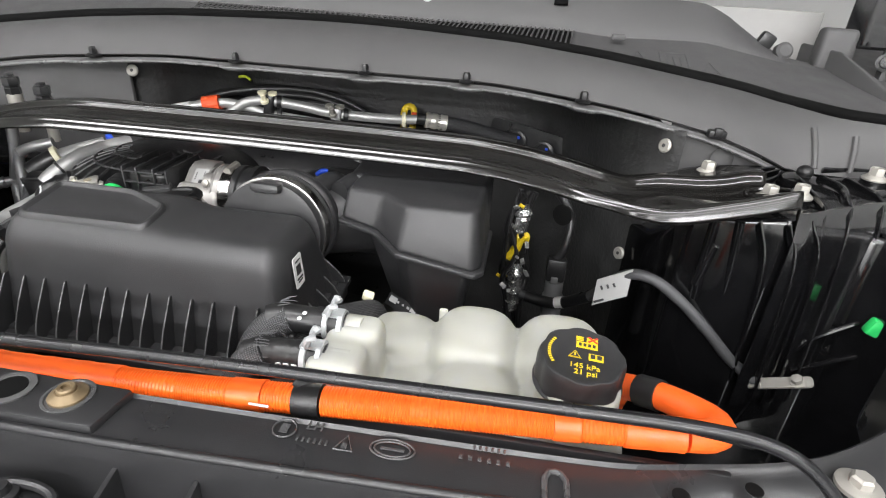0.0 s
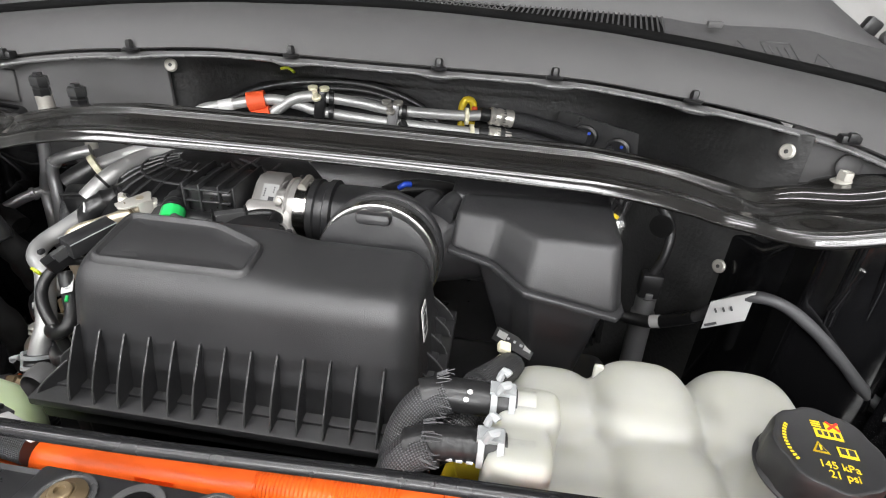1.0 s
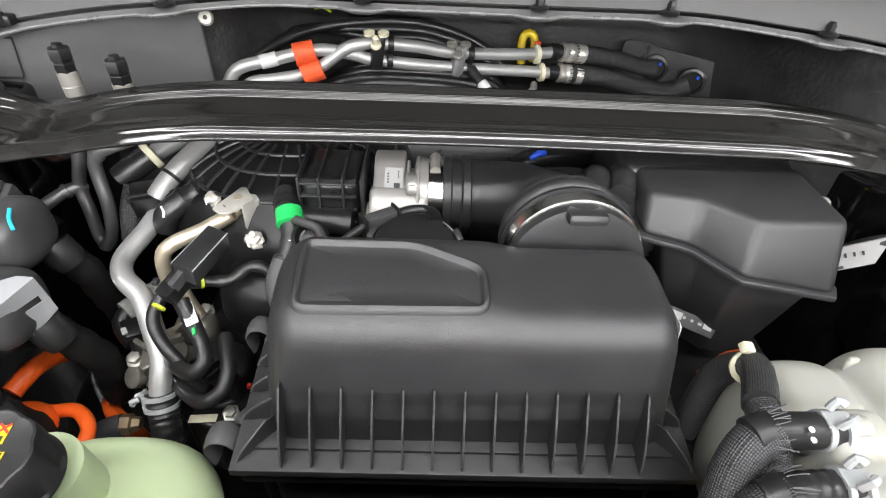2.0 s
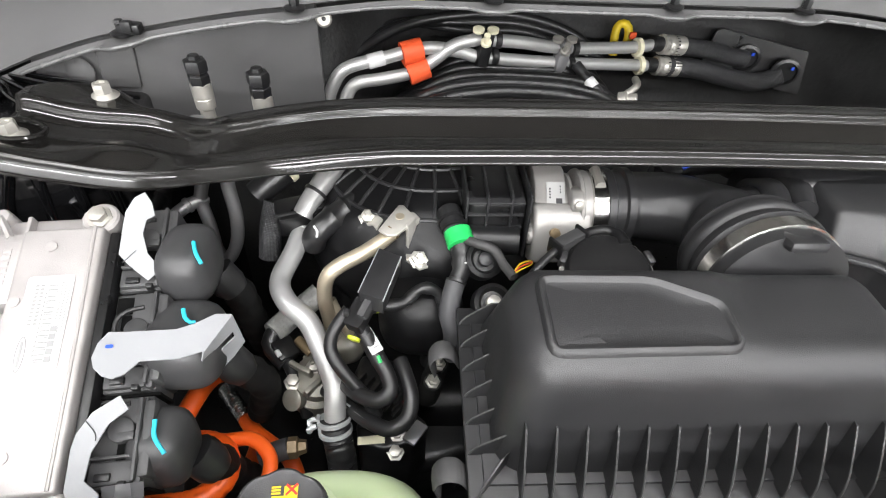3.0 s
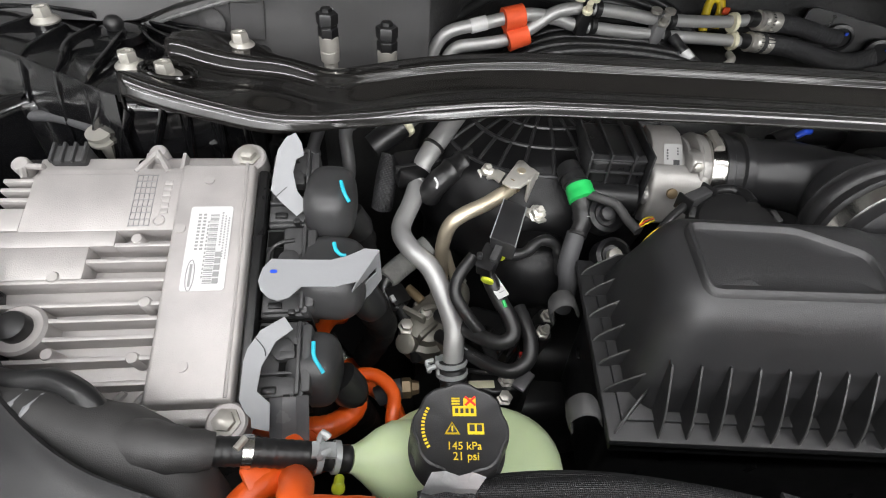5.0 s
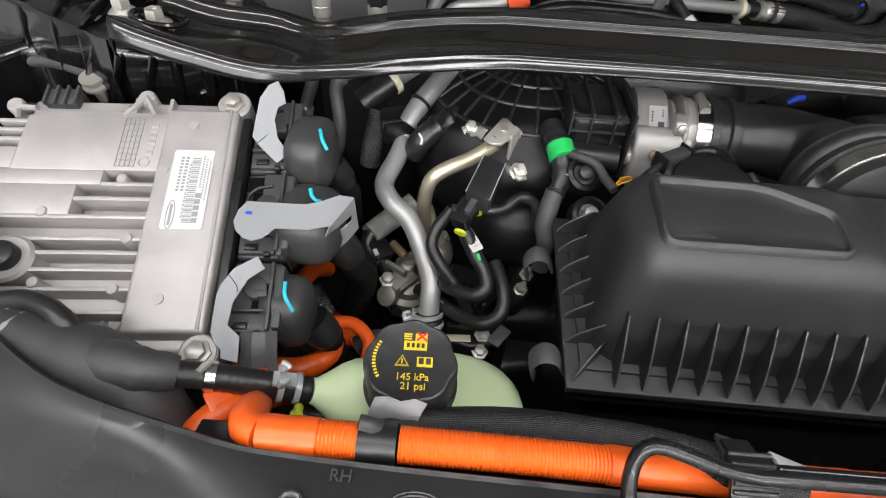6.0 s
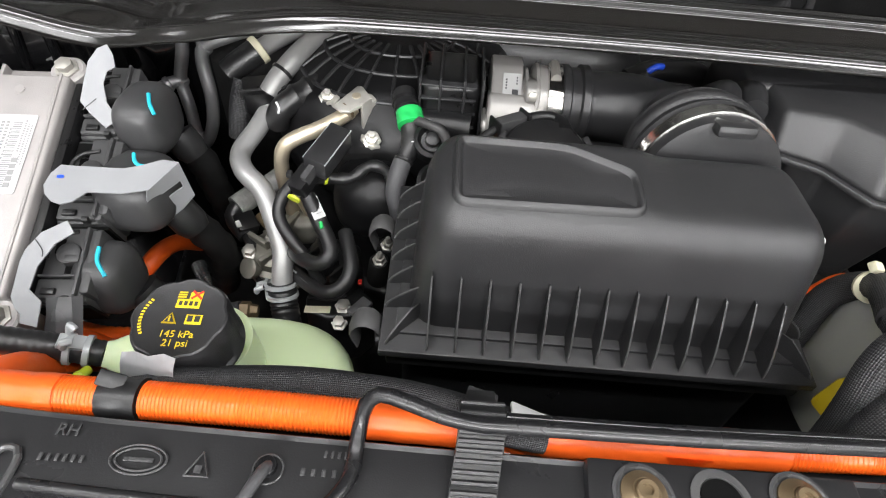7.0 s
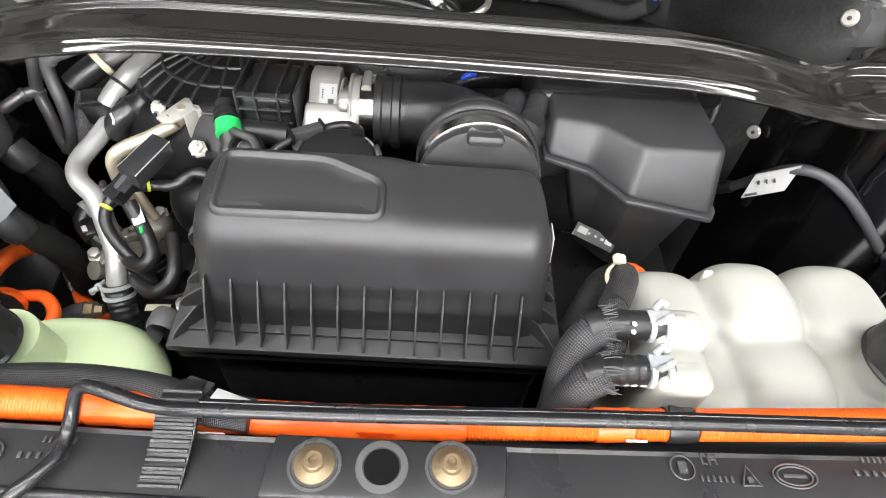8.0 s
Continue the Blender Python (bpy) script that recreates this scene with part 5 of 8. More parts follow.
    part("panel_ridge", tube([on_inv(-0.016, 0.118, 0.0005), on_inv(-0.014, 0.02, 0.0005), on_inv(-0.013, -0.112, 0.0005)], 0.0016, 6, 0.02), CAST, t)
    part("rear_clip", inv_box(-0.2125, -0.1785, 0.131, 0.152, -0.040, -0.014, 0.003), CONN, t, "grey ribbed clip")
    for k in range(4):
        part("clip_rib", inv_box(-0.2115 + 0.010 * k, -0.2085 + 0.010 * k, 0.130, 0.153, -0.016, -0.010, 0.001), CONN, t)
    part("black_gasket", inv_box(-0.006, 0.003, -0.115, 0.115, -0.05, -0.008, 0.002), DARK, t)
    part("rear_frame", inv_box(-0.25, -0.02, 0.135, 0.15, -0.055, -0.035, 0.003), DARK, t, "black plastic frame behind the inverter")
    # label with bars
    lb = part("label", decal(on_inv(-0.043, 0.0245), IU, IV, 0.038, 0.086, 0.0006, 0.0005, rnd=0.003), WHITE, t, "white paper label with printed bars")
    at = on_inv(-0.043, 0.0245)
    B = lambda cx, cy, w, h: part("print_bar", decal(at, IU, IV, w, h, 0.0013, 0.0003, cx, cy), LABELINK, lb)
    for k in range(34):
        w = (0.0009, 0.0015, 0.0006, 0.0012, 0.0005)[k % 5]
        part("bar", decal(at, IU, IV, 0.0078, w, 0.0013, 0.0003, 0.0035, -0.036 + 0.0021 * k), LABELINK, lb)
    for cx, n, y0, st, w in ((-0.0100, 11, -0.002, 0.0036, 0.0026), (-0.0055, 11, -0.002, 0.0036, 0.0026), (0.0105, 13, 0.002, 0.0028, 0.0016), (0.0135, 16, -0.010, 0.0028, 0.0014), (0.0165, 16, -0.012, 0.0028, 0.0013), (-0.0015, 15, -0.030, 0.0040, 0.0012)):
        for k in range(n):
            B(cx, y0 + st * k, w, st * 0.55)
    for k in range(5):
        B(0.0105, -0.034 + 0.0066 * k, 0.0052, 0.0050)
    part("logo_oval", tube([at + IN * 0.0014 + IU * (-0.0115 + 0.0035 * math.cos(a)) + IV * (-0.028 + 0.015 * math.sin(a)) for a in steps(0, 2 * math.pi, 20)], 0.0004, 5, 0.002), LABELINK, lb)
    part("logo_bar", decal(at, IU, IV, 0.0022, 0.022, 0.0013, 0.0003, -0.0115, -0.028), LABELINK, lb)


inverter()


# ---- front: orange conduit, cables, latch bolts ----
def torus_pts(c, u, v, r, n=20):
    return [Vector(c) + Vector(u) * r * math.cos(a) + Vector(v) * r * math.sin(a) for a in steps(0, 2 * math.pi, n)]


def front_conduit():
    t = thing("orange_conduit", (-0.35, 0.33, 1.05), "orange ribbed high-voltage conduit taped in places", "cable conduit")
    y0 = 0.327
    run = [(-0.812, y0, 1.082), (-0.742, y0, 1.083), (-0.662, y0, 1.083), (-0.551, y0, 1.079), (-0.436, y0 - 0.001, 1.076), (-0.364, y0 - 0.001, 1.078), (-0.262, y0, 1.082), (-0.073, y0 + 0.002, 1.096), (0.052, y0 + 0.004, 1.104), (0.125, y0 + 0.006, 1.108)]
    full = spline(run, 0.0008)
    cut = lambda a, b: [p for p in full if a <= p.x <= b]
    for a, b in ((-0.775, -0.747), (-0.722, -0.585), (-0.315, -0.215), (-0.19, -0.165), (-0.143, 0.035), (0.05, 0.085)):
        part("ribbed_tube", tube(cut(a, b)[::1], 0.0122, 16, rad=lambda i, s, T: 0.0118 + 0.0004 * math.cos(i * math.pi / 3)), ORANGE, t)
    for a, b in ((-0.815, -0.772), (-0.588, -0.312), (-0.218, -0.188), (0.032, 0.053), (0.082, 0.127)):
        part("tape_wrap", tube(cut(a, b)[::4], 0.0128, 20, rad=lambda i, s, T: 0.0128 + 0.0003 * math.sin(i * 0.9) * math.sin(i * 0.23), smooth=False), ORANGETAPE, t, "smooth orange tape")
    for a, b in ((-0.748, -0.721), (-0.166, -0.141)):
        part("black_tape", tube(cut(a, b)[::4], 0.0134, 16, rad=lambda i, s, T: 0.0134 + 0.0004 * math.sin(i * 0.9), smooth=False), HOSE, t, "black cloth tape band")
        part("tape_end", box(((a + b) / 2 - 0.006, y0 + 0.004, full[0].z + 0.016 if a < -0.5 else 1.102), (0.016, 0.010, 0.003), 0.001, (20, 25, 0)), HOSE, t)
    part("left_bend", tube([(-0.812, y0, 1.082), (-0.822, 0.331, 1.080), (-0.8265, 0.341, 1.074), (-0.829, 0.353, 1.062), (-0.836, 0.366, 1.040), (-0.845, 0.385, 1.012), (-0.852, 0.408, 1.000), (-0.855, 0.425, 0.985), (-0.853, 0.44, 0.95)], 0.0118, 14), ORANGETAPE, t)
    part("right_bend", tube([(0.125, 0.333, 1.108), (0.143, 0.336, 1.108), (0.153, 0.346, 1.106), (0.150, 0.362, 1.102), (0.130, 0.385, 1.095), (0.110, 0.405, 1.085), (0.10, 0.43, 1.06), (0.10, 0.46, 0.98)], 0.0118, 14), ORANGETAPE, t)
    part("heat_shrink", tube([(0.1235, 0.3915, 1.0923), (0.117, 0.398, 1.0890), (0.110, 0.405, 1.0850)], 0.0136, 16), HOSE, t)
    for x, w in ((-0.50, 0.020), (-0.19, 0.016)):
        part("pale_strip", box((x, 0.3138, 1.0905 if x > -0.3 else 1.0735), (w, 0.0015, 0.002), 0.0005), WHITE, t, "pale strip of tape end")
    bm = bmesh.new()
    bm.faces.new([bm.verts.new(p) for p in ((-0.395, 0.3140, 1.086), (-0.365, 0.3130, 1.087), (-0.382, 0.3120, 1.068))])
    bmesh.ops.solidify(bm, geom=bm.faces[:], thickness=0.0008)
    part("tape_corner", bm, ORANGETAPE, t)



front_conduit()


def bonnet_cable():
    t = thing("bonnet_seal_strip", (-0.2, 0.31, 1.06), "thin black rubber strip running over the conduit", "seal strip")
    part("strip", tube([(-0.628, 0.236, 1.035), (-0.618, 0.247, 1.075), (-0.604, 0.258, 1.094), (-0.592, 0.270, 1.0975), (-0.585, 0.284, 1.0970), (-0.584, 0.298, 1.0985), (-0.583, 0.310, 1.106), (-0.580, 0.318, 1.117), (-0.572, 0.321, 1.124), (-0.558, 0.318, 1.124), (-0.535, 0.313, 1.119), (-0.515, 0.311, 1.117), (-0.498, 0.310, 1.119), (-0.387, 0.310, 1.121),
                        (-0.242, 0.310, 1.128), (-0.111, 0.310, 1.132), (0.046, 0.310, 1.136), (0.118, 0.310, 1.137), (0.163, 0.308, 1.134), (0.191, 0.302, 1.124), (0.212, 0.292, 1.104), (0.225, 0.28, 1.075)], 0.0048, 10, 0.006), STRIP, t)
    part("strip_lip", tube([(-0.498, 0.317, 1.113), (-0.387, 0.317, 1.114), (-0.242, 0.317, 1.121), (-0.111, 0.317, 1.125), (0.046, 0.317, 1.129), (0.118, 0.317, 1.130), (0.160, 0.314, 1.127)], 0.0042, 8, 0.02), STRIP, t)
    c = thing("cable_strap", (-0.512, 0.295, 1.08), "ribbed black plastic strap over the conduit", "strap")
    st = [(-0.516, 0.270, 1.089), (-0.515, 0.285, 1.094), (-0.513, 0.300, 1.103), (-0.512, 0.312, 1.112), (-0.512, 0.325, 1.112)]
    for a, b in zip(st, st[1:]):
        a, b = Vector(a), Vector(b)
        bm = box((0, 0, 0), ((b - a).length * 1.05, 0.028, 0.004), 0.001)
        d = (b - a).normalized()
        m = Matrix((d, d.cross(Vector((1, 0, 0))).cross(d).normalized() * -1, Vector((1, 0, 0)).cross(d))).transposed().to_4x4()
        m.translation = (a + b) / 2
        bmesh.ops.transform(bm, matrix=m, verts=bm.verts[:])
        part("strap_link", bm, DARK, c)
    sp = spline(st, 0.0048)
    for p in sp:
        part("strap_rib", tube([p + Vector((-0.013, 0, 0.0028)), p + Vector((0.013, 0, 0.0028))], 0.0016, 6, smooth=False), BLACK, c)
    part("tongue", box((-0.512, 0.333, 1.106), (0.018, 0.014, 0.004), 0.0015, (-25, 0, 0)), DARK, c)
    b = thing("braided_harness", (-0.6, 0.35, 1.05), "black braided wire harness sleeve with white tag", "wire harness")
    part("sleeve", tube([(-0.745, 0.338, 1.068), (-0.717, 0.344, 1.072), (-0.684, 0.347, 1.071), (-0.626, 0.351, 1.071), (-0.569, 0.347, 1.075), (-0.532, 0.336, 1.084), (-0.505, 0.326, 1.090), (-0.47, 0.322, 1.088)], 0.0125, 14, 0.008), BRAIDK, b)
    part("sleeve", tube([(-0.730, 0.350, 1.054), (-0.684, 0.360, 1.056), (-0.626, 0.364, 1.055), (-0.569, 0.358, 1.058), (-0.532, 0.346, 1.066), (-0.50, 0.333, 1.072)], 0.0105, 12, 0.008), BRAIDK, b)
    part("tag", box((-0.478, 0.324, 1.104), (0.034, 0.012, 0.003), 0.001, (-30, 14, -12)), WHITE, b, "white paper tag")
    part("tag_tape", box((-0.512, 0.332, 1.101), (0.020, 0.026, 0.004), 0.001, (-25, 5, -14)), SLEEVE, b)


bonnet_cable()


def latch_hardware():
    for x, y in ((-0.418, 0.286), (-0.326, 0.288)):
        b = thing("latch_bolt", (x, y, 1.0955), "gold passivated flange bolt in a pale recess", "bolt", "latch bolts")
        part("recess_ring", lathe([(0.0180, 0), (0.0180, 0.0012), (0.0160, 0.0014), (0.0150, 0.0004)], (x, y, 1.0955), n=36), MARKM, b)
        part("flange", lathe([(0.0135, 0), (0.0135, 0.002), (0.009, 0.005), (0.008, 0.006)], (x, y, 1.0957), n=32), GOLD, b)
        part("head", lathe([(0.0068, 0), (0.0068, 0.003), (0.0058, 0.0042), (0.0032, 0.0042), (0.0030, 0.0020), (0, 0.0018)], (x, y, 1.1005), n=20), GOLD, b)
    h = thing("latch_hole", (-0.373, 0.286, 1.0955), "round hole with pale rim in the latch plate", "hole")
    part("rim", lathe([(0.0175, 0), (0.0178, 0.0015), (0.013, 0.002), (0.0125, 0.0005)], (-0.373, 0.286, 1.0955), n=36), COWL, h)
    # dark disc on the uncut plate, for the shade inside the hole
    part("hole", lathe([(0.0120, 0), (0.0120, 0.001)], (-0.373, 0.286, 1.0962), n=24), HOLE, h)
    m = thing("cover_markings", (XC, 0.29, 1.089), "raised moulded marks on the black cover", "moulded marks")
    zz = 1.0905
    X, Y = (1, 0, 0), (0, 1, 0)
    letters("RH", 0.0105, (-0.754, 0.301, zz), X, Y, MARKM, m, depth=0.0004)
    letters("LH", 0.0105, (-0.140, 0.302, zz), X, Y, MARKM, m, depth=0.0004)

    def oval(cx, cy, a, b, r=0.0007):
        return tube([(cx + a * math.cos(q), cy + b * math.sin(q), zz) for q in steps(0, 2 * math.pi, 28)], r, 6, 0.004)
    for cx, cy in ((-0.707, 0.287), (-0.080, 0.293)):
        part("oval_mark", oval(cx, cy, 0.0160, 0.0085), MARKM, m)
        part("oval_mark", oval(cx, cy, 0.0130, 0.0065), MARKM, m)
        part("oval_bar", box((cx, cy, zz - 0.0002), (0.017, 0.0025, 0.0010), 0.0003), MARKM, m)
    for cx, cy in ((-0.672, 0.287), (-0.114, 0.292)):
        part("triangle_mark", tube([(cx - 0.0068, cy - 0.007, zz), (cx + 0.0068, cy - 0.007, zz), (cx, cy + 0.007, zz), (cx - 0.0068, cy - 0.007, zz)], 0.0007, 6, smooth=False), MARKM, m)
        part("mark_bar", box((cx, cy - 0.003, zz), (0.004, 0.004, 0.0012)), MARKM, m)
    for cx, cy in ((-0.633, 0.287), (-0.161, 0.296)):
        part("circle_mark", oval(cx, cy, 0.0085, 0.0085), MARKM, m)
        part("mark_bar", box((cx, cy, zz), (0.006, 0.008, 0.0012)), MARKM, m)
    cord = thing("release_cord", (-0.635, 0.287, 1.09), "thin grey cord hooked into the black cover", "cord")
    part("cord", tube([(-0.632, 0.290, 1.0885), (-0.634, 0.285, 1.0950), (-0.639, 0.272, 1.0960), (-0.645, 0.259, 1.0925), (-0.650, 0.250, 1.075), (-0.652, 0.244, 1.035)], 0.0036, 10, 0.005), SLEEVE, cord)
    part("hook", lathe([(0.0062, 0), (0.0058, 0.003), (0.003, 0.004)], (-0.634, 0.288, 1.0905), n=16), STRIP, cord)
    for cx, cy, w in ((-0.750, 0.285, 0.028), (-0.592, 0.298, 0.024), (-0.598, 0.287, 0.036), (-0.138, 0.289, 0.026), (-0.012, 0.307, 0.026), (-0.015, 0.297, 0.040)):
        for i in range(6):
            part("mark_bar", box((cx - w / 2 + w * (i + 0.5) / 6, cy, zz - 0.0002), (w / 14, 0.0042, 0.0010), 0.0003), MARKM, m)
    for cx, cy in ((-0.780, 0.275), (0.034, 0.283)):
        part("slot_ridge", tube([(cx - 0.007, cy - 0.018, zz - 0.001), (cx - 0.007, cy + 0.008, zz), (cx, cy + 0.014, zz), (cx + 0.007, cy + 0.008, zz), (cx + 0.007, cy - 0.018, zz - 0.001)], 0.0022, 8, 0.004), MARKM, m)
    # dark discs painting the shade in two small holes
    for x, y in ((0.118, 0.295), (0.170, 0.310)):
        part("hole_mark", lathe([(0.006, 0), (0.006, 0.0008)], (x, y, 1.0897), n=16), HOLE, m)
    w = thing("washer_bolt", (0.262, 0.345, 1.085), "large pale washer bolt at the cover's corner", "bolt")
    part("washer", lathe([(0.015, 0), (0.015, 0.003), (0.010, 0.005)], (0.246, 0.329, 1.088), n=32), STEEL, w)
    part("head", lathe([(0.008, 0), (0.008, 0.006), (0.006, 0.008)], (0.246, 0.329, 1.092), n=6), STEEL, w)


latch_hardware()


# ---- hoses and clamps ----
def spring_clamp(at, axis, r, name="spring_clamp", label="pale metal spring clamp on a hose", group="hose clamps", ear=(0, 0, 1)):
    c = thing(name, at, label, "hose clamp", group)
    A = Vector(axis).normalized()
    o = Vector(at)
    for d in (-0.008, 0.005):
        part("band", lathe([(r, 0), (r + 0.0015, 0.0003), (r + 0.0015, 0.0045), (r, 0.005)], o + A * d, A, 24), CLIPGREY, c)
    E = Vector(ear).normalized()
    S = A.cross(E).normalized()
    part("bridge", decal(o + E * (r + 0.001), A, S, 0.018, 0.012, 0.0, 0.003), CLIPGREY, c)
    for k in (-1, 1):
        part("ear", tube([o + E * (r + 0.002) + S * 0.007 * k - A * 0.003, o + E * (r + 0.010) + S * 0.008 * k, o + E * (r + 0.009) + S * 0.005 * k + A * 0.004], 0.003, 8, 0.003), CLIPGREY, c)
    return c


def fray(at, axis, r, parent, seed):
    """Loose strands standing out at a cut sleeve's end."""
    rng = random.Random(seed)
    A = Vector(axis).normalized()
    S = A.cross(Vector((0, 0, 1))).normalized()
    U = S.cross(A)
    bm = bmesh.new()
    for k in range(34):
        a = rng.uniform(0, 2 * math.pi)
        d = S * math.cos(a) + U * math.sin(a)
        o = Vector(at) + d * r
        tip = o + A * rng.uniform(0.004, 0.011) + d * rng.uniform(0.0, 0.005) + S * rng.uniform(-0.003, 0.003)
        add(bm, tube([o - A * 0.003, (o + tip) / 2 + d * 0.0008, tip], 0.00045, 4, 0.003))
    part("frayed_end", bm, SLEEVE, parent, "frayed grey sleeve strands")


def tank_hoses():
    a = thing("braided_hose", (-0.24, 0.37, 1.0), "black rubber hose in a frayed braided sleeve", "hose", "hoses to the expansion tank")
    part("rubber_end", tube([(-0.150, 0.405, 1.108), (-0.176, 0.403, 1.110), (-0.206, 0.401, 1.112), (-0.218, 0.398, 1.110)], 0.0125, 16), HOSE, a)
    part("sleeve", tube([(-0.200, 0.402, 1.111), (-0.215, 0.396, 1.104), (-0.226, 0.386, 1.090), (-0.231, 0.374, 1.066), (-0.231, 0.366, 1.03), (-0.23, 0.36, 0.98)], 0.0145, 16, 0.006), BRAID, a)
    for y, dz in ((0.392, 0.012), (0.399, 0.013), (0.408, 0.006)):
        part("paint_dot", lathe([(0.0022, 0), (0.0015, 0.0006)], (-0.183 + 0.3 * (y - 0.4), y - 0.004, 1.110 + dz), (0, -0.3, 1), 10), WHITE, a)
    b = thing("braided_hose", (-0.24, 0.35, 1.0), "black rubber hose in a frayed braided sleeve", "hose", "hoses to the expansion tank")
    part("rubber_end", ribbed([(-0.155, 0.368, 1.100), (-0.185, 0.366, 1.102), (-0.210, 0.363, 1.102), (-0.222, 0.361, 1.098)], 0.0122), HOSE, b)
    part("sleeve", tube([(-0.205, 0.363, 1.101), (-0.219, 0.359, 1.093), (-0.229, 0.354, 1.075), (-0.234, 0.349, 1.050), (-0.236, 0.345, 1.01), (-0.235, 0.345, 0.95)], 0.0145, 16, 0.006), BRAID, b)
    for k in range(5):
        part("white_print", box((-0.178 - 0.007 * k, 0.3545, 1.098), (0.0045, 0.0008, 0.0035), 0, (20, 0, 0)), WHITE, b)
    c = thing("braided_hose", (-0.2, 0.40, 1.0), "black braided hose curling under the tank", "hose", "hoses to the expansion tank")
    part("sleeve", tube([(-0.18, 0.44, 1.085), (-0.163, 0.47, 1.075), (-0.150, 0.50, 1.060), (-0.16, 0.52, 1.02), (-0.18, 0.50, 0.96)], 0.0135, 14), BRAID, c)
    part("sleeve", tube([(-0.232, 0.375, 1.070), (-0.20, 0.385, 1.075), (-0.185, 0.41, 1.085), (-0.18, 0.44, 1.085)], 0.0125, 14), BRAID, c)
    z = thing("zip_tie", (-0.155, 0.515, 1.06), "cream plastic cable tie on the braided hose", "cable tie")
    part("band", lathe([(0.0140, 0), (0.0152, 0.0005), (0.0152, 0.0045), (0.0140, 0.005)], (-0.153, 0.497, 1.060), (0.3, 0.7, -0.5), 20), CREAM, z)
    part("lock", box((-0.158, 0.505, 1.078), (0.012, 0.010, 0.008), 0.002, (20, 20, 10)), CREAM, z)
    fray((-0.206, 0.401, 1.112), (1, 0.05, -0.05), 0.0146, a, 3)
    fray((-0.209, 0.363, 1.102), (1, 0.05, 0), 0.0146, b, 5)
    spring_clamp((-0.160, 0.404, 1.109), (1, 0, 0), 0.0126)
    spring_clamp((-0.166, 0.367, 1.101), (1, 0, 0), 0.0126)


tank_hoses()


def left_hoses():
    h = thing("ribbed_hose", (-0.85, 0.38, 1.03), "ribbed black coolant hose into the green tank", "hose")
    part("hose", ribbed([(-0.905, 0.373, 1.067), (-0.872, 0.380, 1.054), (-0.833, 0.387, 1.038), (-0.801, 0.391, 1.026)], 0.0106, 0.006, 0.0006, 18), HOSE, h)
    c = thing("band_clamp", (-0.868, 0.376, 1.065), "bright steel worm clamp on the ribbed hose", "hose clamp", "hose clamps")
    A = Vector((0.93, 0.16, -0.33)).normalized()
    part("band", lathe([(0.0106, 0), (0.0119, 0.0005), (0.0119, 0.0075), (0.0106, 0.008)], Vector((-0.875, 0.3795, 1.0553)), A, 24), CHROME, c)
    part("screw", tube([(-0.875, 0.375, 1.0673), (-0.871, 0.384, 1.0673)], 0.0028, 8, smooth=False), STEEL, c)
    spring_clamp((-0.8185, 0.3890, 1.0325), A, 0.0110)
    b = thing("taped_harness", (-0.96, 0.38, 1.0), "thick cable harness wrapped in dull black cloth tape", "wire harness")
    part("wrap", tube([(-1.10, 0.42, 1.058), (-1.04, 0.396, 1.060), (-0.99, 0.384, 1.060), (-0.945, 0.374, 1.054), (-0.918, 0.360, 1.034), (-0.908, 0.345, 1.00), (-0.905, 0.34, 0.95)], 0.026, 18, 0.008, lambda i, s, T: 0.024 + 0.005 * min(1, s / 0.12) + 0.0012 * math.sin(i * 0.8) + 0.0008 * math.sin(i * 2.3)), CLOTH, b)
    part("silver_tape", tube([(-1.03, 0.392, 1.061), (-1.005, 0.386, 1.062)], 0.0275, 14, 0.004, lambda i, s, T: 0.027 + 0.0012 * math.sin(i * 2.0), smooth=True), GREYTAPE, b, "crumpled grey tape")
    part("end_ring", tube([(-0.965, 0.378, 1.058), (-0.94, 0.375, 1.068), (-0.915, 0.372, 1.070), (-0.892, 0.376, 1.062)], 0.018, 18, 0.004, lambda i, s, T: 0.022 - 0.009 * s / T + 0.0006 * math.sin(i * 1.7)), CLOTH, b)
    k = thing("black_cable", (-1.0, 0.41, 1.05), "glossy black cable looping beside the inverter", "cable", "black cables")
    part("cable", tube([(-1.09, 0.43, 1.06), (-1.041, 0.413, 1.080), (-1.010, 0.412, 1.086), (-0.984, 0.401, 1.084), (-0.972, 0.391, 1.070)], 0.0085, 12), HOSE, k)
    k2 = thing("black_cable", (-1.15, 0.72, 1.09), "grey sheathed cable running to the inverter corner", "cable", "black cables")
    part("cable", tube([(-1.30, 0.735, 1.09), (-1.234, 0.736, 1.100), (-1.180, 0.734, 1.105), (-1.137, 0.716, 1.110), (-1.105, 0.698, 1.112)], 0.0065, 10), SLEEVE, k2)
    st = thing("terminal_bolt", (-1.10, 0.69, 1.09), "pale threaded terminal bolt with washers", "bolt")
    part("washer", lathe([(0.014, 0), (0.014, 0.003), (0.010, 0.004), (0.010, 0.008), (0.013, 0.009), (0.013, 0.012)], (-1.10, 0.692, 1.105), (0, -0.26, 1), 20), STEEL, st)
    part("stud", lathe([(0.0075, -0.03), (0.0075, 0.0), (0.006, 0.01)], (-1.10, 0.692, 1.105), (0, -0.26, 1), 12), STEEL, st)
    o = thing("orange_cable", (-0.85, 0.44, 0.95), "orange high-voltage cable looping below the connectors", "cable", "orange cables")
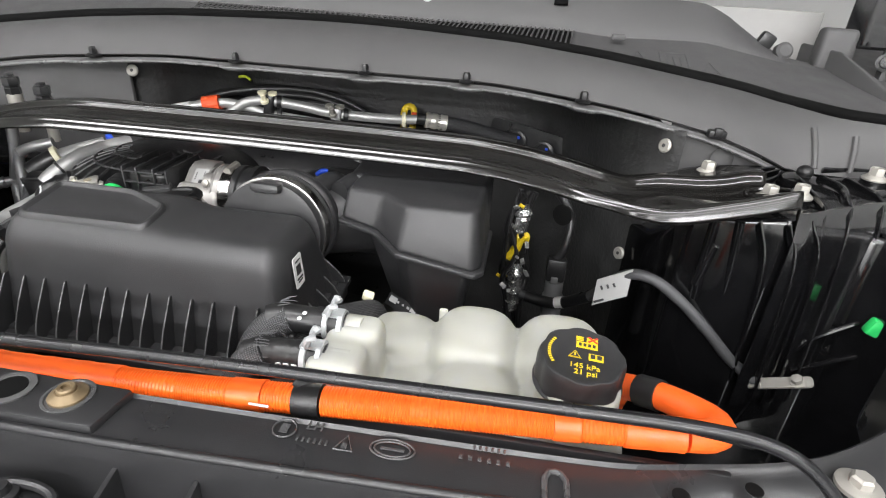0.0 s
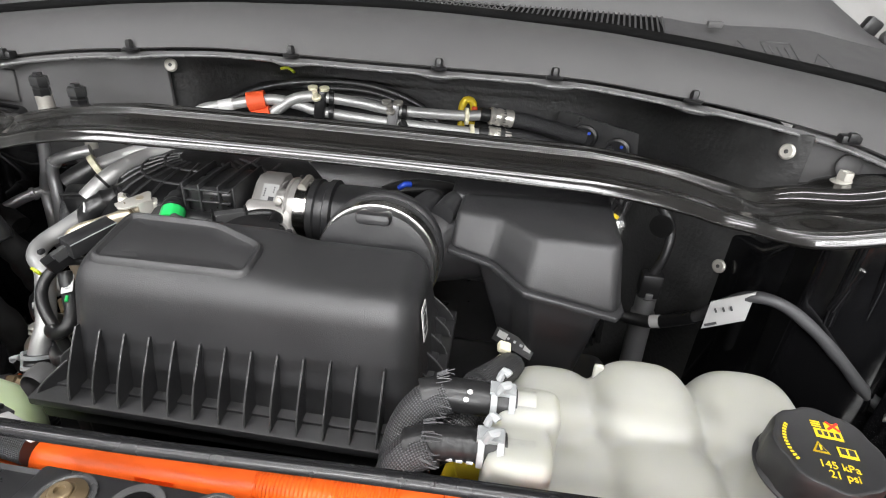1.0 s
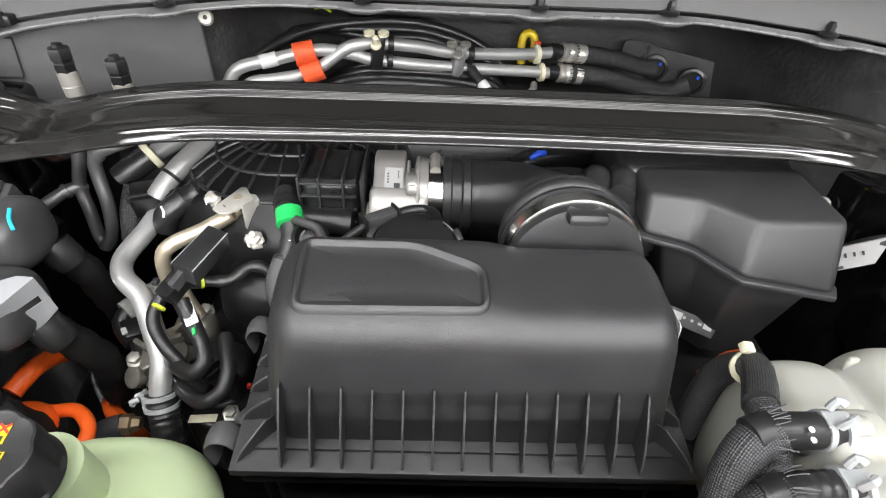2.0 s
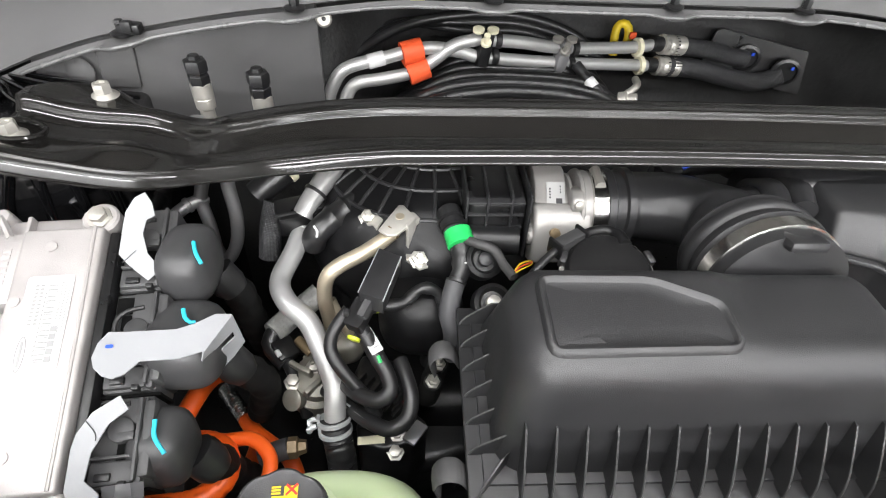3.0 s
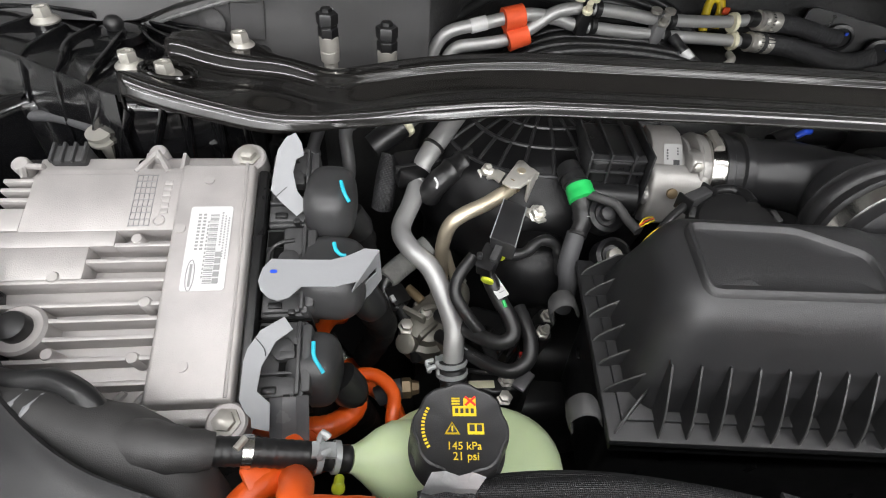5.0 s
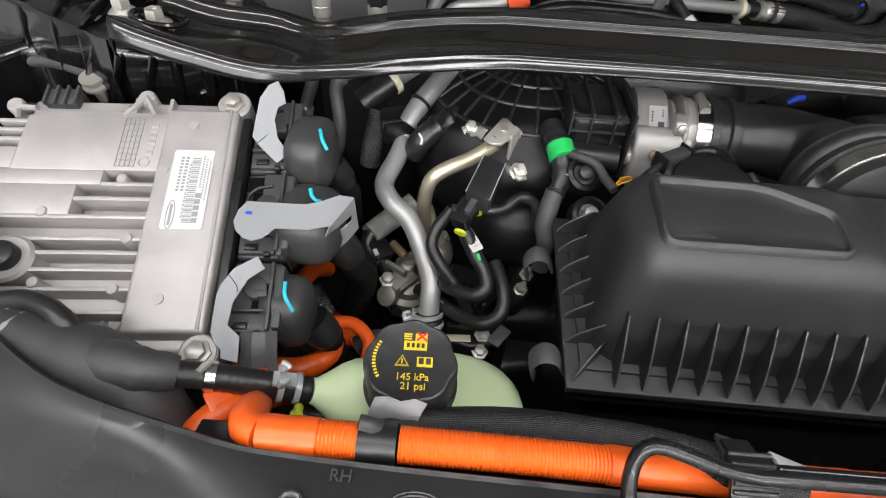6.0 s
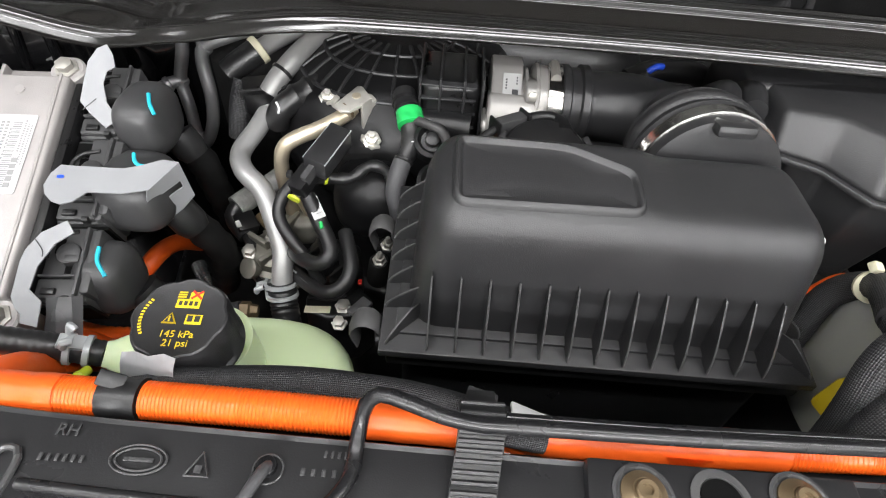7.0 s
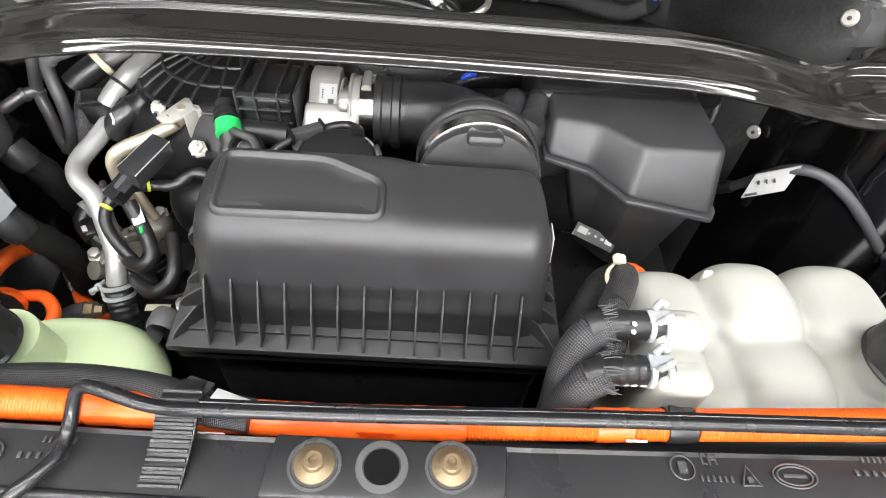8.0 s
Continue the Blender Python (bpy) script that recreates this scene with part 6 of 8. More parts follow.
    part("cable", ribbed([(-0.94, 0.478, 0.925), (-0.902, 0.469, 0.930), (-0.868, 0.464, 0.932), (-0.836, 0.470, 0.930), (-0.817, 0.492, 0.928), (-0.823, 0.520, 0.925), (-0.845, 0.535, 0.918), (-0.88, 0.545, 0.90)], 0.0125, 0.008, 0.0006, 14), ORANGETAPE, o)
    o2 = thing("orange_cable", (-0.79, 0.49, 0.92), "orange high-voltage cable looping below the connectors", "cable", "orange cables")
    part("cable", tube([(-0.848, 0.538, 0.915), (-0.828, 0.536, 0.920), (-0.800, 0.536, 0.922), (-0.779, 0.516, 0.920), (-0.778, 0.490, 0.912), (-0.775, 0.46, 0.88)], 0.0075, 12), ORANGETAPE, o2)
    o3 = thing("orange_cable", (-0.87, 0.37, 0.98), "orange high-voltage cable with loose tape end", "cable", "orange cables")
    part("cable", tube([(-0.905, 0.315, 1.000), (-0.884, 0.338, 1.022), (-0.869, 0.358, 1.030), (-0.853, 0.373, 1.028), (-0.838, 0.392, 1.012), (-0.825, 0.42, 0.97)], 0.0115, 14), ORANGETAPE, o3)
    part("tape_fold", box((-0.864, 0.370, 1.040), (0.020, 0.018, 0.006), 0.002, (20, 10, 40)), ORANGETAPE, o3)
    o4 = thing("orange_cable", (-0.75, 0.55, 0.85), "orange cable deep behind the green tank", "cable", "orange cables")
    part("cable", tube([(-0.858, 0.652, 0.880), (-0.864, 0.628, 0.906), (-0.867, 0.605, 0.922), (-0.870, 0.580, 0.930), (-0.878, 0.555, 0.925)], 0.0105, 12), ORANGETAPE, o4)


left_hoses()


# ---- inverter connectors with tape flags ----
def connectors():
    def flag(loop, parent, holes=(), thick=0.0014):
        """A stiff tape flag: (u, v, h) round its edge, with holes cut through."""
        bm = bmesh.new()
        es = []
        for lp in (loop, *holes):
            vs = [bm.verts.new(on_inv(*p)) for p in lp]
            es += [bm.edges.new((a, b)) for a, b in zip(vs, vs[1:] + vs[:1])]
        bmesh.ops.triangle_fill(bm, edges=es, use_beauty=True, normal=IN)
        bmesh.ops.recalc_face_normals(bm, faces=bm.faces[:])
        bmesh.ops.solidify(bm, geom=bm.faces[:], thickness=thick)
        return part("tape_flag", bm, GREYTAPE, parent, "grey adhesive tape flag")
    MARK = (((0.077, 0.088), (0.080, 0.076), (0.085, 0.066)), ((0.071, 0.026), (0.073, 0.018), (0.078, 0.013), (0.082, 0.013)), ((0.0545, -0.0655), (0.0555, -0.079), (0.0635, -0.0925)))
    for k, (vc, hh) in enumerate(((0.100, 0.044), (0.008, 0.046), (-0.078, 0.036))):
        c = on_inv(0.030, vc, -0.030)
        t = thing("power_connector", c - Vector((0, 0, 0.05)), "dark grey power connector with rounded boot and cyan mark", "connector", "inverter connectors")
        part("body", inv_box(0.004, 0.048, vc - hh, vc + hh, -0.065, -0.020, 0.003, 2), CONN, t)
        part("upper_block", inv_box(0.022, 0.046, vc + 0.012, vc + hh - 0.003, -0.022, -0.013, 0.002), CONN, t)
        part("side_block", inv_box(0.006, 0.040, vc - hh + 0.003, vc - hh + 0.021, -0.022, -0.015, 0.002), CONN, t)
        part("flange", inv_box(0.044, 0.053, vc - hh + 0.006, vc + hh - 0.006, -0.060, -0.010, 0.003), CONN, t)
        part("flange_step", inv_box(0.041, 0.047, vc - hh + 0.001, vc - hh + 0.018, -0.03, -0.013, 0.002), CONN, t)
        part("latch_boss", lathe([(0.010, 0), (0.010, 0.009), (0.0085, 0.010)], on_inv(0.028, vc + 0.008, -0.020), IN, 20), CONN, t)
        part("latch_spring", tube([on_inv(0.009, vc + 0.004, -0.014), on_inv(0.010, vc + 0.018, -0.013), on_inv(0.018, vc + 0.026, -0.013), on_inv(0.032, vc + 0.029, -0.013)], 0.0022, 8, 0.004), HOSE, t)
        # near-black block: the slot's shade put in as colour
        part("latch_slot_shade", inv_box(0.012, 0.022, vc + 0.010, vc + 0.024, -0.021, -0.0175, 0.001), HOLE, t)
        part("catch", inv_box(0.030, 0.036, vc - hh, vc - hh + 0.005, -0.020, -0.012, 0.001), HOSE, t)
        # thin dark plates on the body, for the shade in its recesses
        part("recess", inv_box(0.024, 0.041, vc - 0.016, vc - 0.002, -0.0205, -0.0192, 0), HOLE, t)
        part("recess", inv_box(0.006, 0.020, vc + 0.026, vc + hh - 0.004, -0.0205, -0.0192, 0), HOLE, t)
        part("rail", inv_box(0.0405, 0.0435, vc - hh + 0.004, vc + hh - 0.004, -0.030, -0.008, 0.0008), CONN, t)
        part("rail", inv_box(0.006, 0.040, vc - hh + 0.0225, vc - hh + 0.0250, -0.022, -0.0135, 0.0006), CONN, t)
        part("latch_tab", inv_box(0.026, 0.039, vc - 0.001, vc + 0.006, -0.021, -0.0095, 0.0012), CONN, t)
        part("latch_tab", inv_box(0.012, 0.024, vc - hh + 0.006, vc - hh + 0.012, -0.016, -0.012, 0.001), DARK, t)
        # dark strip painting the shade between neighbouring connectors
        part("gap_shade", inv_box(-0.004, 0.050, vc - hh - 0.003, vc - hh - 0.0005, -0.060, -0.024, 0), HOLE, t)
        part("boot", pillow(on_inv((0.0645, 0.0660, 0.0520)[k], vc + (-0.016, -0.002, -0.003)[k], (-0.024, -0.034, -0.044)[k]), ((0.0255, 0.0345, 0.0250)[k], hh - 0.007, 0.033), 0.66, 32, 20), BOOT, t, "smooth dark grey rubber boot", sharp=180)
        part("collar", lathe([(0.018, 0), (0.018, 0.02), (0.014, 0.03)], on_inv((0.078, 0.092, 0.072)[k], vc - 0.008, -0.060), (0.5, -0.1, -0.8), 16), HOSE, t)
        m = [on_inv(u, v, (0.0115, 0.0018, -0.0085)[k] - 60 * max(0, (u - (0.078, 0.078, 0.056)[k])) ** 2) for u, v in MARK[k]]
        part("paint_mark", tube(m, 0.0019, 8, 0.003), CYAN, t, "cyan paint stroke")
        part("sleeved_cable", tube([on_inv((0.078, 0.092, 0.072)[k], vc - 0.008, -0.07), on_inv((0.09, 0.106, 0.08)[k], vc - 0.012, -0.11), on_inv((0.09, 0.112, 0.08)[k], vc - 0.015, -0.16), on_inv(0.09, vc - 0.02, -0.25)], 0.017, 16, 0.01, lambda i, s, T: 0.017 + 0.0012 * math.sin(i * 1.9)), CLOTHD, t, "dark cloth-wrapped cable")
        if k == 0:
            edge = ((0.033, 0.138), (0.024, 0.134), (0.0156, 0.122), (0.0119, 0.1036), (0.0087, 0.0856), (0.018, 0.075), (0.033, 0.062), (0.045, 0.0704), (0.0336, 0.085), (0.030, 0.102), (0.0333, 0.1135), (0.041, 0.1175), (0.0386, 0.129))
            flag([(u, v, 0.024 - 0.42 * (0.142 - v)) for u, v in edge], t)
            # thin dark line painting the shade of a fold in the tape
            part("crease_shade", tube([on_inv(0.012, 0.078, -0.0022), on_inv(0.024, 0.088, 0.0020)], 0.0004, 5, smooth=False), SLEEVE, t)
        elif k == 1:
            strip = ((0.018, 0.005), (0.030, 0.004), (0.070, 0.004), (0.084, 0.008), (0.100, 0.0175), (0.112, 0.0175), (0.092, -0.0165), (0.074, -0.022), (0.045, -0.022), (0.035, -0.032), (0.026, -0.035), (0.018, -0.032), (0.011, -0.025), (0.008, -0.016), (0.011, -0.004))
            flag([(u, v, 0.014 - 0.004 * max(0.0, min(1.0, (u - 0.03) / 0.05)) - 0.008 * max(0.0, (u - 0.084) / 0.028)) for u, v in strip], t)
            # folded end with a slot, hanging from the fold line
            f0, f1 = on_inv(0.092, -0.0165, 0.0075), on_inv(0.112, 0.0175, 0.002)
            low = Vector((-0.829, 0.536, 1.030))
            far = Vector((-0.795, 0.5735, 1.037))
            on_fold = lambda a, b: (f0 * (1 - a) + f1 * a) * (1 - b) + (low * (1 - a) + far * a) * b
            bm = bmesh.new()
            g = [[bm.verts.new(on_fold(a, b)) for b in (0, 0.42, 0.62, 1)] for a in (0, 0.30, 0.86, 1)]
            for i in range(3):
                for j in range(3):
                    if (i, j) != (1, 1):
                        bm.faces.new((g[i][j], g[i + 1][j], g[i + 1][j + 1], g[i][j + 1]))
            tip = [bm.verts.new(p) for p in ((-0.819, 0.547, 1.021), (-0.812, 0.554, 1.021))]
            bm.faces.new((g[0][3], g[1][3], g[2][3], g[3][3], tip[1], tip[0]))
            bmesh.ops.recalc_face_normals(bm, faces=bm.faces[:])
            bmesh.ops.solidify(bm, geom=bm.faces[:], thickness=0.0014)
            part("tape_fold", bm, GREYTAPE, t, "folded grey tape end with a slot")
            part("ink_dot", decal(on_inv(0.021, -0.008, 0.0142), IU, IV, 0.006, 0.003, 0.0010, 0.0003, rnd=0.0012), BLUE, t, "blue ink dot")
        else:
            edge = ((0.0313, -0.047), (0.012, -0.058), (0.002, -0.073), (-0.0007, -0.083), (-0.002, -0.114), (0.0025, -0.123), (0.008, -0.1285), (0.009, -0.136), (0.023, -0.1395), (0.0227, -0.118), (0.0115, -0.108), (0.0142, -0.088), (0.025, -0.068), (0.0387, -0.058))
            flag([(u, v, 0.004 + 0.12 * (v + 0.07)) for u, v in edge], t)
            # the fold's shade again, drawn as a thin dark line
            part("crease_shade", tube([on_inv(0.008, -0.064, 0.0054), on_inv(0.016, -0.074, 0.0042), on_inv(0.017, -0.080, 0.0036)], 0.0004, 5, 0.004), SLEEVE, t)
            bm = bmesh.new()
            rng = random.Random(4)
            g = [[bm.verts.new(on_inv(0.020 + 0.011 * i, -0.112 - 0.012 * j, -0.008 - 0.005 * j + rng.uniform(-0.004, 0.004))) for j in range(5)] for i in range(4)]
            for i in range(3):
                for j in range(4):
                    bm.faces.new((g[i][j], g[i + 1][j], g[i + 1][j + 1], g[i][j + 1]))
            bmesh.ops.solidify(bm, geom=bm.faces[:], thickness=0.0006)
            part("film", bm, FILM, t, "crumpled clear grey film", sharp=20)


connectors()


# ---- pipes and fittings between inverter and filter box ----
def centre_pipes():
    p = thing("coolant_pipe", (-0.75, 0.63, 0.92), "bent bare aluminium coolant pipe with spring clamp", "pipe")
    part("pipe", tube([(-0.765, 0.748, 1.036), (-0.772, 0.710, 1.028), (-0.782, 0.672, 1.019), (-0.770, 0.643, 1.016), (-0.746, 0.624, 1.005), (-0.728, 0.596, 0.985), (-0.717, 0.575, 0.963), (-0.716, 0.560, 0.947), (-0.716, 0.551, 0.934)], 0.0115, 18, 0.005), SILVER, p)
    part("bead", lathe([(0.0105, 0), (0.0130, 0.002), (0.0130, 0.005), (0.0105, 0.007)], (-0.765, 0.744, 1.035), (-0.2, -0.95, -0.25), 20), SILVER, p)
    part("hose_end", ribbed([(-0.717, 0.553, 0.934), (-0.714, 0.540, 0.912), (-0.710, 0.528, 0.895), (-0.71, 0.52, 0.84)], 0.0160, 0.006, 0.0012, 18), HOSE, p)
    spring_clamp((-0.717, 0.549, 0.927), (0.1, -0.45, -0.85), 0.0166, ear=(-0.95, -0.1, 0.1))
    g = thing("egr_pipe", (-0.70, 0.66, 0.95), "yellowish zinc steel pipe with bolted bracket", "pipe")
    part("pipe", tube([(-0.653, 0.702, 1.073), (-0.662, 0.693, 1.067), (-0.686, 0.676, 1.059), (-0.713, 0.663, 1.051), (-0.727, 0.658, 1.038), (-0.733, 0.660, 1.005), (-0.732, 0.664, 0.965), (-0.73, 0.67, 0.90)], 0.0085, 16, 0.005), BRASS, g)
    part("pipe_collar", lathe([(0.0085, 0), (0.0105, 0.002), (0.0105, 0.006), (0.0085, 0.008)], (-0.662, 0.694, 1.068), (0.62, 0.62, 0.45), 18), BRASS, g)
    part("bracket", prism([(-0.672, 0.683), (-0.664, 0.698), (-0.651, 0.722), (-0.645, 0.722), (-0.632, 0.702), (-0.640, 0.688), (-0.652, 0.676), (-0.662, 0.675)], lambda x, y: 1.083 + 0.10 * (y - 0.70), lambda x, y: 1.0865 + 0.10 * (y - 0.70), 0.0012), ZINC, g, "folded zinc bracket plate")
    part("bracket_fold", prism([(-0.634, 0.705), (-0.631, 0.702), (-0.640, 0.686), (-0.643, 0.689)], 1.052, 1.087, 0.001), ZINC, g)
    part("bracket_tab", prism([(-0.643, 0.690), (-0.626, 0.676), (-0.618, 0.664), (-0.628, 0.660), (-0.642, 0.674)], 1.046, 1.050, 0.001), ZINC, g)
    part("bracket_ear", prism([(-0.645, 0.722), (-0.632, 0.702), (-0.627, 0.706), (-0.640, 0.726)], lambda x, y: 1.070, lambda x, y: 1.083, 0.001), ZINC, g)
    part("arm", prism([(-0.694, 0.722), (-0.689, 0.732), (-0.683, 0.734), (-0.675, 0.718), (-0.667, 0.700), (-0.674, 0.690), (-0.679, 0.704), (-0.686, 0.711)], lambda x, y: 1.062 + 0.9 * max(0, x + 0.690), lambda x, y: 1.065 + 0.9 * max(0, x + 0.690), 0.001), ZINC, g)
    part("bracket_hole", lathe([(0.0050, 0), (0.0050, 0.0008)], (-0.649, 0.703, 1.0868), (0, -0.1, 1), 16), BRASS, g)
    part("weld_bead", tube(torus_pts(Vector((-0.659, 0.692, 1.0745)), Vector((0.62, -0.62, 0.1)).normalized(), Vector((-0.2, -0.35, 0.9)).normalized(), 0.0105), 0.0016, 6, 0.004), GOLD, g, "brownish weld bead")
    for c in ((-0.686, 0.722, 1.069), (-0.629, 0.673, 1.050)):
        part("nut", lathe([(0.0110, 0), (0.0110, 0.002), (0.0078, 0.003), (0.0078, 0.010), (0.0040, 0.011), (0.0036, 0.017)], c, (0.1, -0.5, 0.85), 6), ZINC, g)
    v = thing("valve_box", (-0.67, 0.62, 1.03), "small black plastic sensor box on a bracket", "sensor")
    X, Y = Vector((0.9, -0.43, 0)), Vector((-0.35, -0.86, -0.32))
    VB = [(-0.6875, 0.602), (-0.6635, 0.591), (-0.647, 0.650), (-0.670, 0.662)]
    zb = lambda x, y: 1.076 + 0.06 * (y - 0.63)
    part("box", prism(VB, lambda x, y: zb(x, y) - 0.020, zb, 0.0015), DUCT, v)
    for p, q in ((VB[0], VB[3]), (VB[1], VB[2])):
        part("edge", tube([(*p, zb(*p) - 0.001), (*q, zb(*q) - 0.001)], 0.0008, 6, smooth=False), CLIPGREY, v, "pale edge line")
    part("connector", decal((-0.688, 0.591, 1.058), X, Y, 0.018, 0.030, 0, 0.016, rnd=0.003), DARK, v)
    part("connector_clip", decal((-0.680, 0.594, 1.066), X, Y, 0.007, 0.026, 0, 0.012, rnd=0.002), CONN, v)
    part("clip", box((-0.698, 0.585, 1.064), (0.006, 0.008, 0.006), 0.002), DUCT, v)
    part("lock_ring", lathe([(0.0050, 0), (0.0065, 0.0005), (0.0065, 0.003), (0.0050, 0.0035)], (-0.6895, 0.565, 1.052), (-0.3, -0.8, -0.4), 16), LIME, v, "lime green lock ring")
    # black hoses with white print
    for nm, pts, r in (("a", [(-0.700, 0.615, 1.035), (-0.715, 0.599, 1.020), (-0.718, 0.586, 1.005), (-0.704, 0.569, 0.990), (-0.684, 0.557, 0.968), (-0.672, 0.552, 0.94)], 0.0068),
                       ("b", [(-0.687, 0.595, 1.030), (-0.674, 0.580, 1.012), (-0.660, 0.561, 0.998), (-0.657, 0.547, 0.990), (-0.668, 0.542, 0.982), (-0.688, 0.554, 0.974), (-0.711, 0.580, 0.960), (-0.733, 0.608, 0.944)], 0.0080),
                       ("c", [(-0.648, 0.586, 0.988), (-0.642, 0.570, 0.984), (-0.636, 0.549, 0.975), (-0.640, 0.532, 0.965), (-0.657, 0.526, 0.955), (-0.679, 0.541, 0.945), (-0.703, 0.565, 0.935), (-0.732, 0.595, 0.922)], 0.0080)):
        h = thing("vacuum_hose", pts[2], "thin black rubber hose with white print", "hose", "thin hoses")
        part("hose", tube(pts, r, 14, 0.005), HOSE, h)
        if nm != "a":
            sp = spline(pts, 0.004)
            k0 = int(len(sp) * 0.60)
            up = Vector((0.0, -0.35, 0.94)).normalized()
            for p, q in zip(sp[k0:k0 + 5], sp[k0 + 1:]):
                part("white_print", decal(p + up * (r + 0.0004), (q - p).normalized(), up.cross((q - p).normalized()), 0.0030, 0.0032, 0.0, 0.0004), LABELINK, h)
            part("grey_stripe", tube([p + up * (r - 0.0002) for p in sp[k0 + 6:k0 + 15]], 0.0016, 6, smooth=False), CLIPGREY, h, "pale grey stripe")
    w = thing("wire_label", (-0.675, 0.595, 1.00), "white wrap label on a thin hose", "label")
    X, Y = Vector((0.86, 0.48, 0.16)), Vector((-0.48, 0.84, 0.24))
    part("wrap", tube([(-0.683, 0.5905, 1.025), (-0.674, 0.580, 1.012), (-0.667, 0.571, 1.004)], 0.0084, 14, 0.004), HOSE, w)
    part("flag", decal((-0.676, 0.5835, 1.0225), X, Y, 0.0125, 0.028, 0.0, 0.0010, rnd=0.001), WHITE, w, "white paper flag with small print")
    for k in range(4):
        part("print_bar", decal((-0.676, 0.5835, 1.0225), X, Y, 0.0060, 0.0008, 0.0013, 0.0002, 0.001, -0.008 + 0.005 * k), LABELINK, w)
    gr = thing("thin_green_wire", (-0.663, 0.57, 0.976), "short green wire end below the label", "wire")
    part("wire", tube([(-0.6690, 0.571, 1.0150), (-0.6665, 0.565, 1.0120)], 0.002, 8, smooth=False), GREEN, gr)
    # quick connector with green collar
    q = thing("quick_connector", (-0.588, 0.66, 1.00), "black quick connector with bright green collar", "hose connector")
    part("stub", tube([(-0.596, 0.708, 1.090), (-0.592, 0.688, 1.087), (-0.587, 0.676, 1.081)], 0.0135, 16, 0.005), HOSE, q)
    part("collar", lathe([(0.0120, 0), (0.0145, 0.001), (0.0150, 0.006), (0.0145, 0.010), (0.0150, 0.011), (0.0150, 0.018), (0.0120, 0.019)], (-0.5885, 0.682, 1.086), (0.25, -0.88, -0.42), 24), GREEN, q, "bright green locking collar")
    part("elbow", tube([(-0.586, 0.672, 1.078), (-0.583, 0.658, 1.068), (-0.584, 0.646, 1.060), (-0.590, 0.638, 1.051)], 0.0115, 16, 0.005, lambda i, s, T: 0.0120 - 0.003 * s / T + (0.0016 if i % 4 == 0 else 0)), HOSE, q)
    for q0, q1 in (((-0.5945, 0.698, 1.0885), 0.0150), ((-0.5915, 0.688, 1.0868), 0.0146)):
        part("stub_ring", lathe([(0.0130, 0), (q1, 0.0008), (q1, 0.0045), (0.0130, 0.0055)], q0, (0.25, -0.88, -0.3), 20), DARK, q)
    part("white_mark", box((-0.5805, 0.648, 1.0705), (0.003, 0.012, 0.001), 0.0003, (-35, 0, 0)), WHITE, q)
    part("ring", lathe([(0.0095, 0), (0.0108, 0.001), (0.0108, 0.004), (0.0095, 0.005)], (-0.589, 0.640, 1.053), (-0.25, -0.8, -0.5), 18), HOSE, q)
    part("grey_hose", tube([(-0.590, 0.639, 1.052), (-0.595, 0.626, 1.039), (-0.597, 0.618, 1.022), (-0.592, 0.613, 1.00), (-0.590, 0.613, 0.96)], 0.0105, 14, 0.005), SLEEVE, q, "dull grey hose section")
    # block joining the pipes under the brace
    b = thing("pipe_junction", (-0.766, 0.738, 1.018), "black plastic pipe junction under the brace", "junction")
    part("block", box((-0.766, 0.753, 1.05), (0.060, 0.034, 0.034), 0.005, (15, 0, 20)), DARK, b)
    part("rib", box((-0.766, 0.74, 1.06), (0.058, 0.004, 0.012), 0.001, (15, 0, 20)), BLACK, b)
    e = thing("rubber_elbow", (-0.72, 0.739, 1.018), "ribbed black rubber elbow with white marks", "hose")
    part("hose", tube([(-0.752, 0.724, 1.028), (-0.744, 0.722, 1.048), (-0.722, 0.737, 1.062), (-0.685, 0.764, 1.073), (-0.65, 0.794, 1.073)], 0.0145, 18, 0.004, lambda i, s, T: 0.0145 + (0.0022 if 0.045 < s < 0.052 or 0.062 < s < 0.068 else 0)), HOSE, e)
    part("white_mark", tube([(-0.746, 0.716, 1.062), (-0.742, 0.711, 1.058), (-0.743, 0.7085, 1.052)], 0.0015, 6), WHITE, e)
    s1 = thing("silver_pipe", (-0.73, 0.80, 1.04), "thick aluminium pipe passing under the brace", "pipe", "aluminium pipes")
    part("pipe", tube([(-0.763, 0.742, 1.056), (-0.756, 0.752, 1.066), (-0.749, 0.763, 1.074), (-0.734, 0.783, 1.087), (-0.718, 0.812, 1.095), (-0.69, 0.86, 1.10)], 0.0125, 18), SILVER, s1)
    part("tie", lathe([(0.0126, 0), (0.0142, 0.0005), (0.0142, 0.004), (0.0126, 0.0045)], (-0.750, 0.762, 1.073), (0.5, 0.7, 0.45), 18), HOSE, s1)
    s2 = thing("silver_pipe", (-0.78, 0.82, 1.04), "thick aluminium pipe passing under the brace", "pipe", "aluminium pipes")
    part("pipe", tube([(-0.795, 0.800, 1.076), (-0.770, 0.826, 1.085), (-0.740, 0.860, 1.092)], 0.0115, 16), SILVER, s2)
    part("rubber_end", tube([(-0.825, 0.785, 1.055), (-0.810, 0.793, 1.066), (-0.790, 0.804, 1.078)], 0.0165, 16), HOSE, s2)
    part("cream_clip", lathe([(0.0168, 0), (0.0182, 0.0006), (0.0182, 0.008), (0.0168, 0.009)], (-0.792, 0.803, 1.077), (0.7, 0.6, 0.4), 20), CREAM, s2, "cream plastic clip band")
    s3 = thing("foil_sleeve", (-0.82, 0.74, 0.98), "dark braided sleeve on a hose", "hose sleeve", "hose sleeves")
